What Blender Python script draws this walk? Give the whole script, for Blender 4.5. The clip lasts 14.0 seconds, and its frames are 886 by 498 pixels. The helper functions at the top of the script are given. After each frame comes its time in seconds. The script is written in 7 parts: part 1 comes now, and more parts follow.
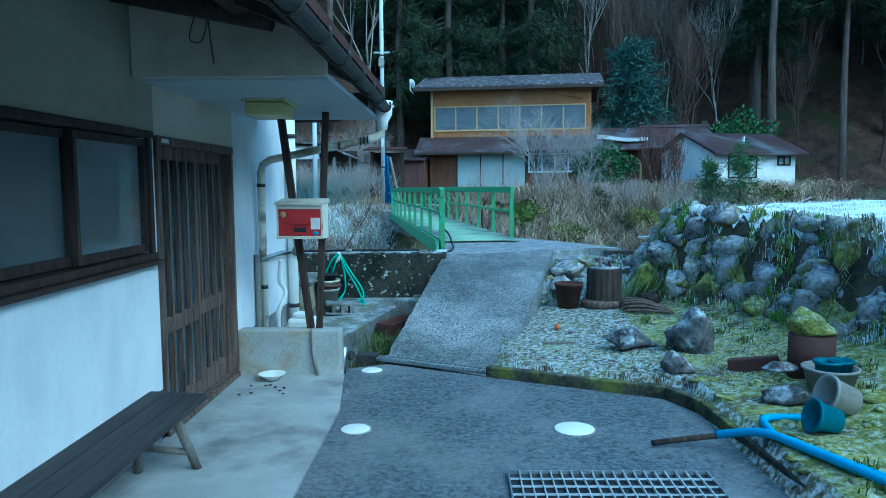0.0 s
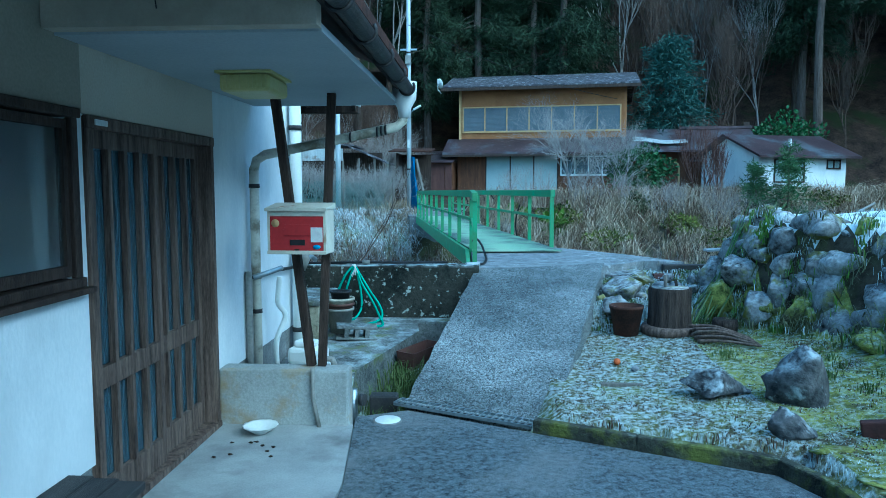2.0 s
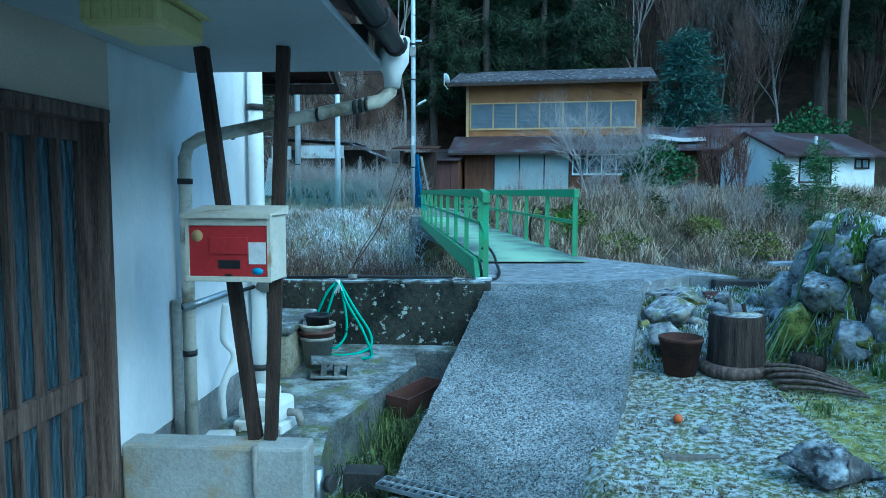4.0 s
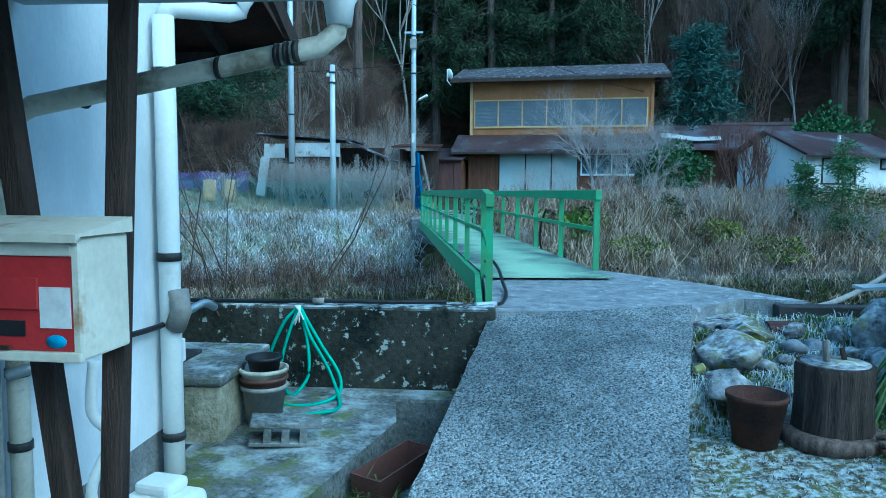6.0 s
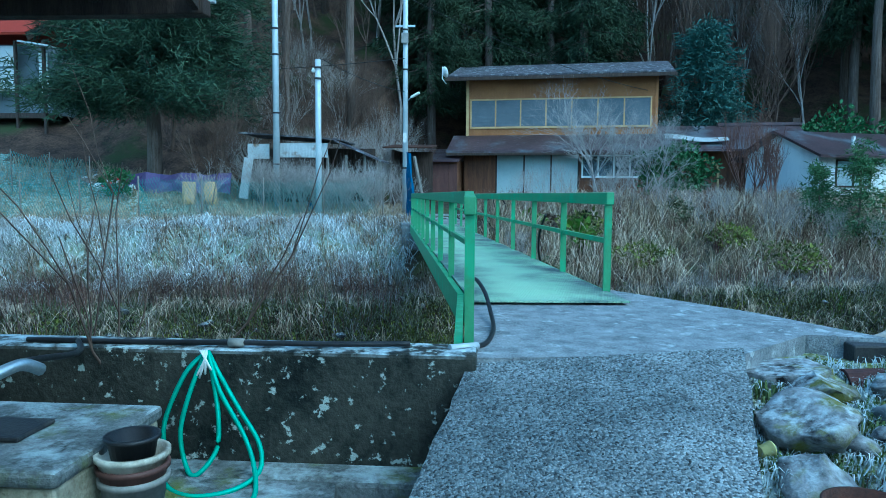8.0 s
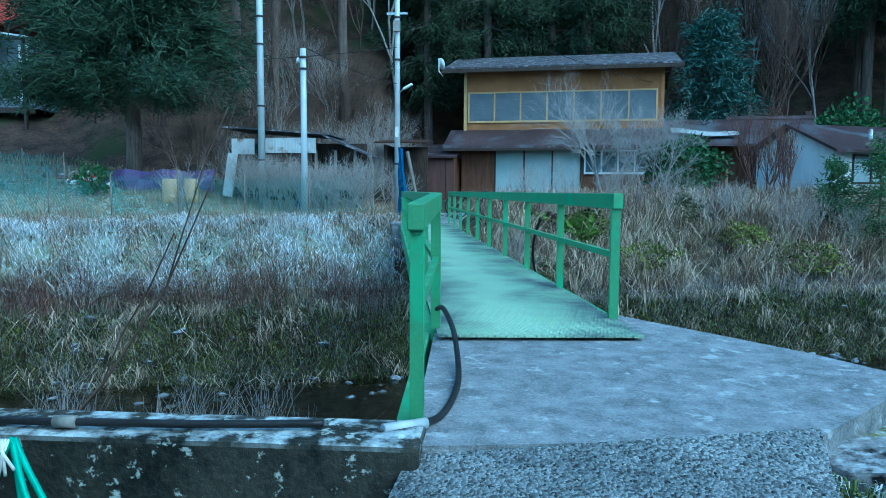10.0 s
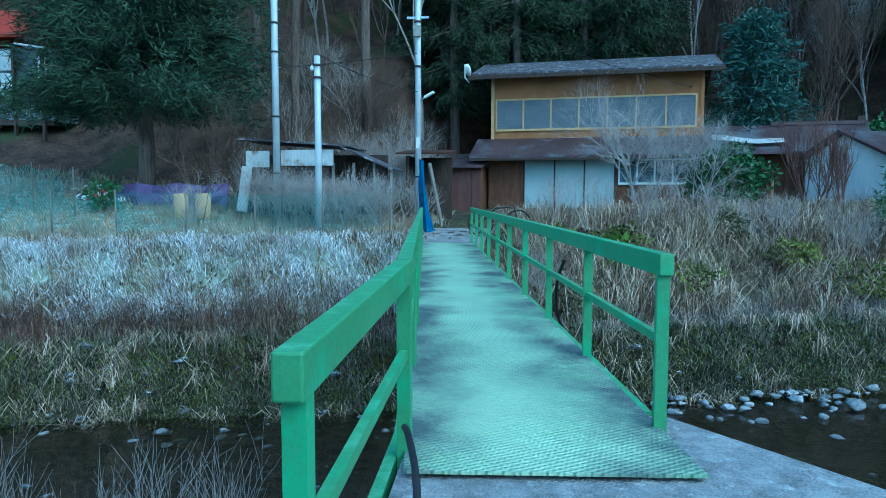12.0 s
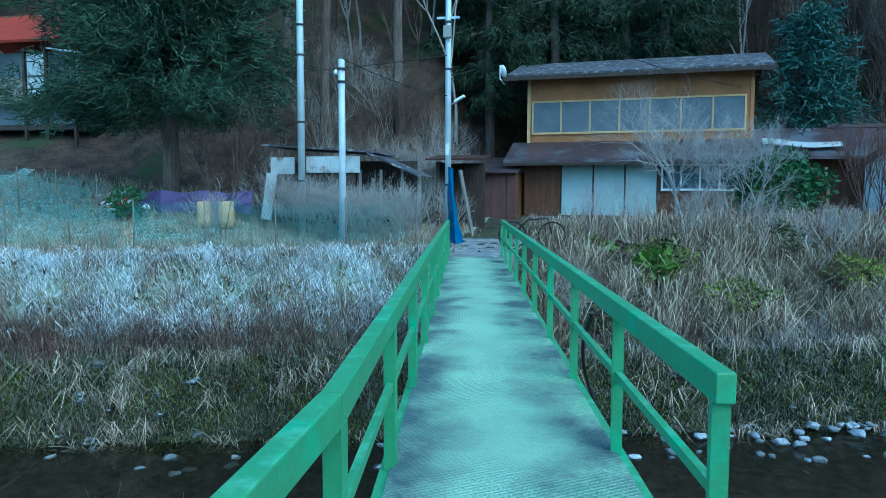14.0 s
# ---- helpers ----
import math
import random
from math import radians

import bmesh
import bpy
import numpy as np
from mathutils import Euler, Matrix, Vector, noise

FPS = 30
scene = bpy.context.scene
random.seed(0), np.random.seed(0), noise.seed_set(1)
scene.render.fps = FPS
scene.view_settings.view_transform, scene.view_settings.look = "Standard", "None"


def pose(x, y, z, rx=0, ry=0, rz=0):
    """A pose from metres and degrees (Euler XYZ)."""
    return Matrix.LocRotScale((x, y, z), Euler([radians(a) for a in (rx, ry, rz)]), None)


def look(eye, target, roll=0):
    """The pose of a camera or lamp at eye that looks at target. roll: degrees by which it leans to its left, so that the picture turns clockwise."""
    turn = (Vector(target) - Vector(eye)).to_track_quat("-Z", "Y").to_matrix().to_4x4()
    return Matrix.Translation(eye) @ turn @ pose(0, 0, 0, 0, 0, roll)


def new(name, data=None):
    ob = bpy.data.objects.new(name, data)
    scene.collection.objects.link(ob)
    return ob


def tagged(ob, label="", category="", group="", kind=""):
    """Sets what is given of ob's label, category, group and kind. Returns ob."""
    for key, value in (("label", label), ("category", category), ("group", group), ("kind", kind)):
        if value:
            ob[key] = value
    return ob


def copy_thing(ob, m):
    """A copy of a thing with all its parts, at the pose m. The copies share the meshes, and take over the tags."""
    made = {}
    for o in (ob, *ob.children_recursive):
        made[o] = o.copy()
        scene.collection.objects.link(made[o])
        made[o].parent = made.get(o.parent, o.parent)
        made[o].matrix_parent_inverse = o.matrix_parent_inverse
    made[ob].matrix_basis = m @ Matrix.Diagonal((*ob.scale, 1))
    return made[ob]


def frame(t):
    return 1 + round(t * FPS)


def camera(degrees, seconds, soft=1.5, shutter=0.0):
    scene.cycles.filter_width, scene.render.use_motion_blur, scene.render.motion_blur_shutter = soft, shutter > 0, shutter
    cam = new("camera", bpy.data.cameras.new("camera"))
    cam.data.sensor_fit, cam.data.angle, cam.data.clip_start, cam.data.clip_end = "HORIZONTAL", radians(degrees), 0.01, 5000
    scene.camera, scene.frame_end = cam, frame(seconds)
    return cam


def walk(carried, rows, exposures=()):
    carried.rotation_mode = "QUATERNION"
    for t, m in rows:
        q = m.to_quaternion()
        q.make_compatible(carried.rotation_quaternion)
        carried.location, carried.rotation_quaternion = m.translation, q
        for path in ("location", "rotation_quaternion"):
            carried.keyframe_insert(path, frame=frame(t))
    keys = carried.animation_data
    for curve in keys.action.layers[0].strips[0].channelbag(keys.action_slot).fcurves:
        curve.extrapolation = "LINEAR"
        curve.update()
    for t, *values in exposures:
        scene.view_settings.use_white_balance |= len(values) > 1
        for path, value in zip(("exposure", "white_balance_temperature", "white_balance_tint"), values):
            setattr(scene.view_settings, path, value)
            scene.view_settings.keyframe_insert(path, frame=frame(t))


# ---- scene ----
cam = camera(63.6, 14.0, soft=0.5)
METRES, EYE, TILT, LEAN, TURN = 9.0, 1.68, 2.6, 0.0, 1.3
ROWS = [
    (0.0, 0.0, 0.0, 0.0, -0.05, -7.73, 0.36),
    (0.5, 0.0003, 0.0337, -0.0016, 0.6, -7.54, 0.32),
    (1.0, 0.0009, 0.0657, -0.0052, 1.07, -7.39, 0.27),
    (1.5, -0.0012, 0.102, -0.0057, 1.47, -7.58, 0.24),
    (2.0, -0.007, 0.1385, -0.0078, 2.1, -7.44, 0.17),
    (2.5, -0.0119, 0.1739, -0.0093, 2.62, -7.39, 0.07),
    (3.0, -0.0122, 0.2139, -0.0123, 2.61, -7.46, 0.01),
    (5.5, -0.008, 0.4131, -0.0219, 2.88, -7.46, -0.1),
    (6.0, -0.0077, 0.4507, -0.0239, 3.01, -7.41, -0.19),
    (6.5, -0.0041, 0.4903, -0.025, 3.02, -7.5, -0.14),
    (7.0, 0.0001, 0.5256, -0.0284, 3.09, -7.23, -0.14),
    (7.5, 0.0017, 0.5622, -0.0295, 2.94, -7.23, -0.2),
    (8.0, 0.0054, 0.5971, -0.0313, 2.96, -7.17, -0.24),
    (10.5, 0.0309, 0.7697, -0.0322, 3.39, -7.5, -0.07),
    (11.0, 0.0356, 0.8088, -0.0264, 3.92, -7.33, -0.01),
    (11.5, 0.0429, 0.8432, -0.0186, 4.72, -7.08, 0.11),
    (12.0, 0.0462, 0.8767, -0.0141, 5.8, -7.03, 0.23),
    (12.5, 0.0484, 0.9071, -0.0068, 7.04, -7.12, 0.3),
    (13.0, 0.056, 0.9349, 0.0024, 8.09, -7.09, 0.35),
    (13.5, 0.0613, 0.959, 0.0067, 8.8, -7.07, 0.35),
    (14.0, 0.0628, 0.9878, 0.0117, 9.01, -7.15, 0.26),
]
walk(cam, [(t, pose(0, 0, EYE, TILT, LEAN, TURN) @ pose(METRES * x, METRES * y, METRES * z, 90 + pitch, roll, yaw)) for t, x, y, z, yaw, pitch, roll in ROWS],
     [(0.0, 1.6, 4550, -22), (14.0, 1.6, 4550, -22)])

# ---- light ----
SUN_EL, SUN_AZ = 42, 130
world = bpy.data.worlds.new("sky")
scene.world = world
world.use_nodes = True
wn = world.node_tree
sky = wn.nodes.new("ShaderNodeTexSky")
sky.sky_type, sky.sun_disc = "NISHITA", False
sky.sun_elevation, sky.sun_rotation = radians(SUN_EL), radians(SUN_AZ)
bg = wn.nodes["Background"]
bg.inputs[1].default_value = 0.15
wn.links.new(sky.outputs[0], bg.inputs[0])
sun = new("sun", bpy.data.lights.new("sun", "SUN"))
sun.data.energy, sun.data.angle, sun.data.color = 0.55, radians(50), (0.9, 0.97, 1.0)
sd = Vector((math.sin(radians(SUN_AZ)) * math.cos(radians(SUN_EL)), math.cos(radians(SUN_AZ)) * math.cos(radians(SUN_EL)), math.sin(radians(SUN_EL))))
sun.matrix_world = look(sd * 60, (0, 0, 0))


# ---- materials ----
CONTRAST = 1.7


def mat(name, a, b, scale=4.0, rough=0.8, metal=0.0, bump=0.3, fine=40.0, stain_shade=None, sscale=1.5, scut=0.55, sw=0.12, frost=0.0, fcol=(0.62, 0.7, 0.72), rand=0.0, stretch=(1, 1, 1), spec=0.3, fscale=9.0):
    """Two colours on a coarse and a fine grain, with stains of their own shape, on the plaster standing in for shading,
    and frost settled on upward faces.
    """
    m = bpy.data.materials.new(name)
    m.use_nodes = True
    nt = m.node_tree
    N, L = nt.nodes, nt.links.new
    p = N["Principled BSDF"]
    geo = N.new("ShaderNodeNewGeometry")
    mp = N.new("ShaderNodeMapping")
    mp.inputs["Scale"].default_value = stretch
    L(geo.outputs["Position"], mp.inputs[0])

    def nz(s, d=4.0):
        n = N.new("ShaderNodeTexNoise")
        n.inputs["Scale"].default_value, n.inputs["Detail"].default_value = s, d
        n.inputs["Roughness"].default_value = 0.62
        L(mp.outputs[0], n.inputs["Vector"])
        return n.outputs[0]

    def ramp(v, lo, hi):
        r = N.new("ShaderNodeMapRange")
        r.inputs[1].default_value, r.inputs[2].default_value = lo, hi
        L(v, r.inputs[0])
        return r.outputs[0]

    def mix(f, x, y):
        k = N.new("ShaderNodeMix")
        k.data_type = "RGBA"
        for i, v in ((0, f), (6, x), (7, y)):
            if isinstance(v, tuple):
                k.inputs[i].default_value = (*v, 1)
            elif isinstance(v, float):
                k.inputs[i].default_value = v
            else:
                L(v, k.inputs[i])
        return k.outputs[2]

    def mul(x, y, op="MULTIPLY"):
        k = N.new("ShaderNodeMath")
        k.operation = op
        for i, v in ((0, x), (1, y)):
            if isinstance(v, (int, float)):
                k.inputs[i].default_value = v
            else:
                L(v, k.inputs[i])
        return k.outputs[0]

    mid = [(p + q) / 2 for p, q in zip(a, b)]
    a, b = (tuple(max(0.004, m_ + CONTRAST * (c - m_)) for c, m_ in zip(k, mid)) for k in (a, b))
    n1, n2 = nz(scale), nz(fine, 3.0)
    both = mul(mul(n1, 0.6), mul(n2, 0.4), "ADD")
    col = mix(ramp(both, 0.36, 0.64), a, b)
    if stain_shade:
        s = nz(sscale, 6.0)
        col = mix(ramp(s, scut - sw / 2, scut + sw / 2), col, stain_shade)
    if rand:
        oi = N.new("ShaderNodeObjectInfo")
        hs = N.new("ShaderNodeHueSaturation")
        L(col, hs.inputs["Color"])
        v = mul(mul(oi.outputs["Random"], rand), 1 - rand / 2, "ADD")
        L(v, hs.inputs["Value"])
        col = hs.outputs[0]
    if frost:
        sep = N.new("ShaderNodeSeparateXYZ")
        L(geo.outputs["Normal"], sep.inputs[0])
        up = ramp(sep.outputs[2], 0.25, 0.85)
        f = mul(mul(up, ramp(nz(fscale, 6.0), 0.62 - 0.3 * frost, 0.80 - 0.3 * frost)), min(1.0, frost * 1.2))
        col = mix(f, col, fcol)
    L(col, p.inputs["Base Color"])
    p.inputs["Roughness"].default_value, p.inputs["Metallic"].default_value = rough, metal
    p.inputs["Specular IOR Level"].default_value = spec
    if bump:
        bp = N.new("ShaderNodeBump")
        bp.inputs["Strength"].default_value, bp.inputs["Distance"].default_value = min(1.0, bump * 1.4), 0.03
        L(both, bp.inputs["Height"])
        L(bp.outputs[0], p.inputs["Normal"])
    return m


M = {
    # grey-blue streaks in the plaster imitate the wall's mottled shading
    "plaster": mat("white plaster", (0.77, 0.79, 0.79), (0.69, 0.72, 0.73), 1.5, 0.85, bump=0.22, fine=60, stain_shade=(0.57, 0.6, 0.61), sscale=1.7, scut=0.58, sw=0.24, stretch=(1, 1, 0.45)),
    # beige darkened to hold the shade under the eave
    "beige": mat("aged beige plaster with eave shade", (0.34, 0.3, 0.235), (0.28, 0.25, 0.195), 1.0, 0.9, bump=0.12, fine=80, stain_shade=(0.28, 0.25, 0.2), sscale=0.9, scut=0.62),
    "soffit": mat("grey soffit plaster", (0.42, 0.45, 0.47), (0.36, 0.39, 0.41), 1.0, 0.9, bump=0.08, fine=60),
    "concrete": mat("grey concrete", (0.13, 0.135, 0.135), (0.23, 0.235, 0.23), 3.0, 0.9, bump=0.5, fine=60, stain_shade=(0.38, 0.4, 0.4), sscale=5, scut=0.62),
    "pale_concrete": mat("pale worn concrete", (0.36, 0.37, 0.36), (0.27, 0.28, 0.275), 2.2, 0.9, bump=0.3, fine=110, stain_shade=(0.17, 0.172, 0.17), sscale=1.5, scut=0.57, sw=0.16),
    # red lowered so the concrete carries a tint of reflected sky
    "drive": mat("dark exposed concrete", (0.062, 0.076, 0.086), (0.17, 0.2, 0.222), 30, 0.85, bump=0.8, fine=120, stain_shade=(0.24, 0.25, 0.25), sscale=1.6, scut=0.6, sw=0.3),
    "kerb": mat("weathered ochre concrete", (0.4, 0.415, 0.4), (0.3, 0.31, 0.295), 2.5, 0.9, bump=0.25, fine=60, stain_shade=(0.3, 0.23, 0.12), sscale=2.2, scut=0.6),
    "blackwall": mat("black lichened concrete", (0.015, 0.017, 0.014), (0.045, 0.045, 0.036), 3.0, 0.95, bump=0.6, fine=35, stain_shade=(0.36, 0.4, 0.37), sscale=15.0, scut=0.62, sw=0.05, frost=0.6),
    "moss_concrete": mat("mossy wet concrete", (0.07, 0.078, 0.075), (0.17, 0.18, 0.175), 4, 0.75, bump=0.8, fine=40, stain_shade=(0.11, 0.125, 0.03), sscale=3.0, scut=0.59, sw=0.12, frost=0.5, fcol=(0.5, 0.57, 0.58), fscale=5),
    "steel": mat("galvanised steel", (0.42, 0.46, 0.48), (0.32, 0.36, 0.38), 6, 0.45, 0.85, 0.1, 80),
    "dark_steel": mat("dark drain iron", (0.025, 0.025, 0.027), (0.045, 0.042, 0.04), 9, 0.5, 0.0, 0.2, 80),
    "rust": mat("rusty iron", (0.075, 0.033, 0.022), (0.04, 0.022, 0.017), 7, 0.85, 0.2, 0.4, 60),
    "green": mat("green railing paint", (0.1, 0.27, 0.115), (0.08, 0.22, 0.09), 3, 0.5, 0, 0.1, 60, stain_shade=(0.1, 0.33, 0.15), sscale=3, scut=0.58, frost=0.4, fcol=(0.26, 0.52, 0.33), spec=0.5),
    "wood_dark": mat("dark weathered wood", (0.024, 0.016, 0.012), (0.055, 0.037, 0.028), 5, 0.7, 0, 0.4, 50, stretch=(4, 4, 0.5)),
    "wood_grey": mat("grey weathered wood", (0.13, 0.12, 0.105), (0.2, 0.185, 0.165), 5, 0.85, 0, 0.5, 50, stretch=(5, 5, 0.6)),
    "wood_brown": mat("brown door wood", (0.06, 0.042, 0.034), (0.17, 0.125, 0.1), 5, 0.75, 0, 0.4, 60, stretch=(6, 6, 0.4)),
    "bench": mat("dark bench board", (0.025, 0.024, 0.026), (0.05, 0.048, 0.047), 4, 0.6, 0, 0.4, 50, stretch=(6, 0.6, 6)),
    "siding": mat("brown corrugated siding", (0.34, 0.16, 0.06), (0.26, 0.12, 0.045), 1.5, 0.7, 0.1, 0.2, 30),
    "panelwood": mat("brown plank panel", (0.14, 0.062, 0.03), (0.085, 0.04, 0.022), 2, 0.75, 0, 0.3, 20, stretch=(4, 4, 0.5)),
    "frame_wood": mat("honey window frame", (0.52, 0.36, 0.17), (0.44, 0.29, 0.13), 3, 0.7, 0, 0.1, 40),
    "roof": mat("maroon sheet roofing", (0.05, 0.034, 0.038), (0.085, 0.055, 0.06), 0.9, 0.38, 0.25, 0.2, 14, stain_shade=(0.13, 0.14, 0.16), sscale=0.8, scut=0.58, frost=0.15),
    "roof_grey": mat("grey slate sheet roofing", (0.045, 0.043, 0.052), (0.085, 0.08, 0.09), 2.5, 0.7, 0.1, 0.5, 12, stain_shade=(0.3, 0.31, 0.33), sscale=5.0, scut=0.6, frost=0.2, fscale=4),
    "red_roof": mat("red sheet roofing", (0.3, 0.035, 0.018), (0.24, 0.03, 0.016), 1, 0.6, 0.1, 0.1, 10),
    "white_pvc": mat("white plastic", (0.74, 0.76, 0.74), (0.68, 0.7, 0.68), 3, 0.5, 0, 0.05, 60, stain_shade=(0.5, 0.48, 0.4), sscale=3, scut=0.66),
    "cream_pvc": mat("stained cream pipe", (0.62, 0.6, 0.5), (0.52, 0.5, 0.42), 4, 0.55, 0, 0.1, 60, stain_shade=(0.2, 0.18, 0.13), sscale=4, scut=0.56),
    "lamp_plastic": mat("yellowed lamp plastic", (0.52, 0.48, 0.2), (0.45, 0.41, 0.16), 4, 0.4, 0, 0.05, 60),
    "red": mat("dull red steel", (0.4, 0.03, 0.035), (0.33, 0.025, 0.03), 4, 0.5, 0.0, 0.1, 50),
    "ivory": mat("ivory paint", (0.64, 0.62, 0.52), (0.56, 0.54, 0.45), 4, 0.6, 0, 0.1, 50, stain_shade=(0.28, 0.16, 0.07), sscale=5, scut=0.63),
    "sticker": mat("worn paper sticker", (0.7, 0.71, 0.7), (0.55, 0.56, 0.56), 9, 0.7, 0, 0.02, 40),
    "black": mat("black plastic", (0.012, 0.012, 0.013), (0.02, 0.02, 0.022), 6, 0.45, 0, 0.1, 50),
    "hose": mat("turquoise hose", (0.01, 0.36, 0.24), (0.01, 0.3, 0.2), 8, 0.35, 0, 0.03, 50, spec=0.5),
    "blue_pipe": mat("sky blue pipe", (0.06, 0.32, 0.55), (0.05, 0.27, 0.48), 5, 0.5, 0, 0.1, 50, stain_shade=(0.14, 0.14, 0.13), sscale=5, scut=0.66),
    "blue": mat("blue tarpaulin", (0.01, 0.11, 0.27), (0.01, 0.08, 0.2), 5, 0.5, 0, 0.2, 30),
    "teal_pot": mat("teal plastic pot", (0.015, 0.12, 0.16), (0.012, 0.09, 0.13), 5, 0.5, 0, 0.05, 40),
    "grey_pot": mat("grey plastic pot", (0.27, 0.26, 0.24), (0.2, 0.2, 0.18), 5, 0.6, 0, 0.05, 40),
    "brown_pot": mat("brown plastic planter", (0.1, 0.05, 0.04), (0.08, 0.04, 0.033), 5, 0.6, 0, 0.1, 40),
    "terracotta": mat("dark red clay", (0.065, 0.026, 0.021), (0.045, 0.02, 0.017), 5, 0.8, 0, 0.2, 40),
    "soil": mat("frosty moss soil", (0.045, 0.038, 0.026), (0.12, 0.115, 0.06), 9, 0.95, 0, 1.0, 45, stain_shade=(0.13, 0.15, 0.035), sscale=2.3, scut=0.56, sw=0.2, frost=0.6, fcol=(0.56, 0.63, 0.63), fscale=24),
    "moss": mat("yellow green moss", (0.09, 0.105, 0.022), (0.25, 0.265, 0.06), 9, 0.95, 0, 0.9, 60, stain_shade=(0.06, 0.056, 0.03), sscale=3, scut=0.6, frost=0.5, fcol=(0.5, 0.57, 0.5), fscale=22),
    "frost_top": mat("frosted grass top", (0.55, 0.61, 0.62), (0.74, 0.79, 0.8), 6, 0.95, 0, 0.9, 50, stain_shade=(0.12, 0.13, 0.07), sscale=4, scut=0.66),
    "bank": mat("dry earth bank", (0.02, 0.018, 0.012), (0.06, 0.05, 0.034), 3, 0.95, 0, 0.9, 25, stain_shade=(0.07, 0.08, 0.022), sscale=1.1, scut=0.6, sw=0.25, frost=0.12, fcol=(0.4, 0.44, 0.42)),
    "litter": mat("brown leaf litter", (0.035, 0.022, 0.015), (0.085, 0.052, 0.034), 1.5, 0.95, 0, 0.8, 12, stain_shade=(0.035, 0.045, 0.014), sscale=0.35, scut=0.58),
    "riverbed": mat("dark river gravel", (0.03, 0.027, 0.02), (0.075, 0.065, 0.05), 5, 0.9, 0, 0.8, 30),
    "field": mat("frosted field", (0.08, 0.09, 0.045), (0.17, 0.19, 0.12), 2.5, 0.95, 0, 0.8, 30, frost=0.6, fcol=(0.45, 0.54, 0.52)),
    "rock": mat("grey field stone", (0.065, 0.07, 0.072), (0.27, 0.275, 0.275), 5, 0.85, 0, 1.0, 26, stain_shade=(0.15, 0.15, 0.03), sscale=3.6, scut=0.58, sw=0.1, frost=0.5, rand=0.7, fcol=(0.56, 0.62, 0.63), fscale=18),
    "rock_dark": mat("dark garden rock", (0.03, 0.032, 0.035), (0.1, 0.1, 0.102), 7, 0.75, 0, 1.0, 24, stain_shade=(0.25, 0.28, 0.29), sscale=5.5, scut=0.61, sw=0.08, frost=0.5, fscale=12, rand=0.4),
    "river_rock": mat("river stone", (0.08, 0.09, 0.1), (0.19, 0.2, 0.21), 4, 0.7, 0, 0.4, 30, rand=0.8),
    "bark": mat("cedar bark", (0.07, 0.052, 0.042), (0.13, 0.105, 0.09), 2.5, 0.95, 0, 0.8, 18, stretch=(6, 6, 0.5)),
    "bark_dark": mat("dark split log bark", (0.022, 0.016, 0.014), (0.06, 0.045, 0.036), 5, 0.95, 0, 1.0, 30, stretch=(5, 5, 0.4)),
    "twig": mat("bare grey twig", (0.25, 0.225, 0.205), (0.37, 0.34, 0.32), 3, 0.9, 0, 0.1, 20),
    "twig_dark": mat("bare brown twig", (0.07, 0.047, 0.036), (0.12, 0.085, 0.066), 3, 0.9, 0, 0.1, 20),
    "cedar": mat("cedar foliage", (0.012, 0.024, 0.011), (0.03, 0.048, 0.021), 0.8, 0.8, 0, 0, 6),
    "pine": mat("dark green pine needles", (0.014, 0.034, 0.02), (0.045, 0.075, 0.038), 1.6, 0.75, 0, 0, 9),
    "leaf": mat("broad green leaf", (0.03, 0.08, 0.025), (0.05, 0.12, 0.04), 3, 0.5, 0, 0, 20),
    "fern": mat("yellow green fern", (0.12, 0.2, 0.02), (0.09, 0.16, 0.02), 3, 0.6, 0, 0, 20),
    "bamboo": mat("cut green stalk", (0.06, 0.12, 0.03), (0.14, 0.17, 0.07), 4, 0.6, 0, 0.05, 30),
    "grass_dry": mat("dry straw grass", (0.4, 0.325, 0.22), (0.2, 0.145, 0.1), 2.2, 0.9, 0, 0, 20),
    "grass_frost": mat("frosted straw grass", (0.8, 0.83, 0.84), (0.42, 0.4, 0.35), 1.1, 0.9, 0, 0, 12),
    "grass_red": mat("red brown stalks", (0.1, 0.05, 0.04), (0.15, 0.09, 0.07), 2.2, 0.9, 0, 0, 20),
    "grass_green": mat("weed blades", (0.08, 0.12, 0.03), (0.14, 0.17, 0.06), 3, 0.85, 0, 0, 20),
    # curtain grey lowered to carry the dimness of the room
    "curtain": mat("dim-coloured grey curtain", (0.05, 0.055, 0.06), (0.04, 0.045, 0.05), 3, 0.9, 0, 0.1, 30),
    "frost_blade": mat("frosted blade", (0.6, 0.66, 0.68), (0.4, 0.45, 0.44), 9, 0.9, 0, 0, 40),
    "pampas": mat("pale pampas blade", (0.58, 0.5, 0.38), (0.36, 0.29, 0.2), 2, 0.9, 0, 0, 20),
    "ivy": mat("dark bank leaf", (0.06, 0.07, 0.032), (0.17, 0.18, 0.1), 1.5, 0.7, 0, 0, 8),
    "dead_leaf": mat("dead brown leaf", (0.05, 0.032, 0.022), (0.11, 0.075, 0.05), 2, 0.9, 0, 0, 9),
    "pole": mat("pale galvanised pole", (0.46, 0.5, 0.52), (0.4, 0.44, 0.46), 3, 0.55, 0.2, 0.05, 40),
    # lighter copy of beige, raised against the shading under the eave
    "beige_light": mat("pale beige plaster", (0.52, 0.47, 0.38), (0.46, 0.41, 0.33), 1.0, 0.9, bump=0.12, fine=80, stain_shade=(0.36, 0.31, 0.24), sscale=0.9, scut=0.62),
    "net": mat("green plastic net", (0.06, 0.2, 0.18), (0.1, 0.26, 0.25), 3, 0.7, 0, 0, 20),
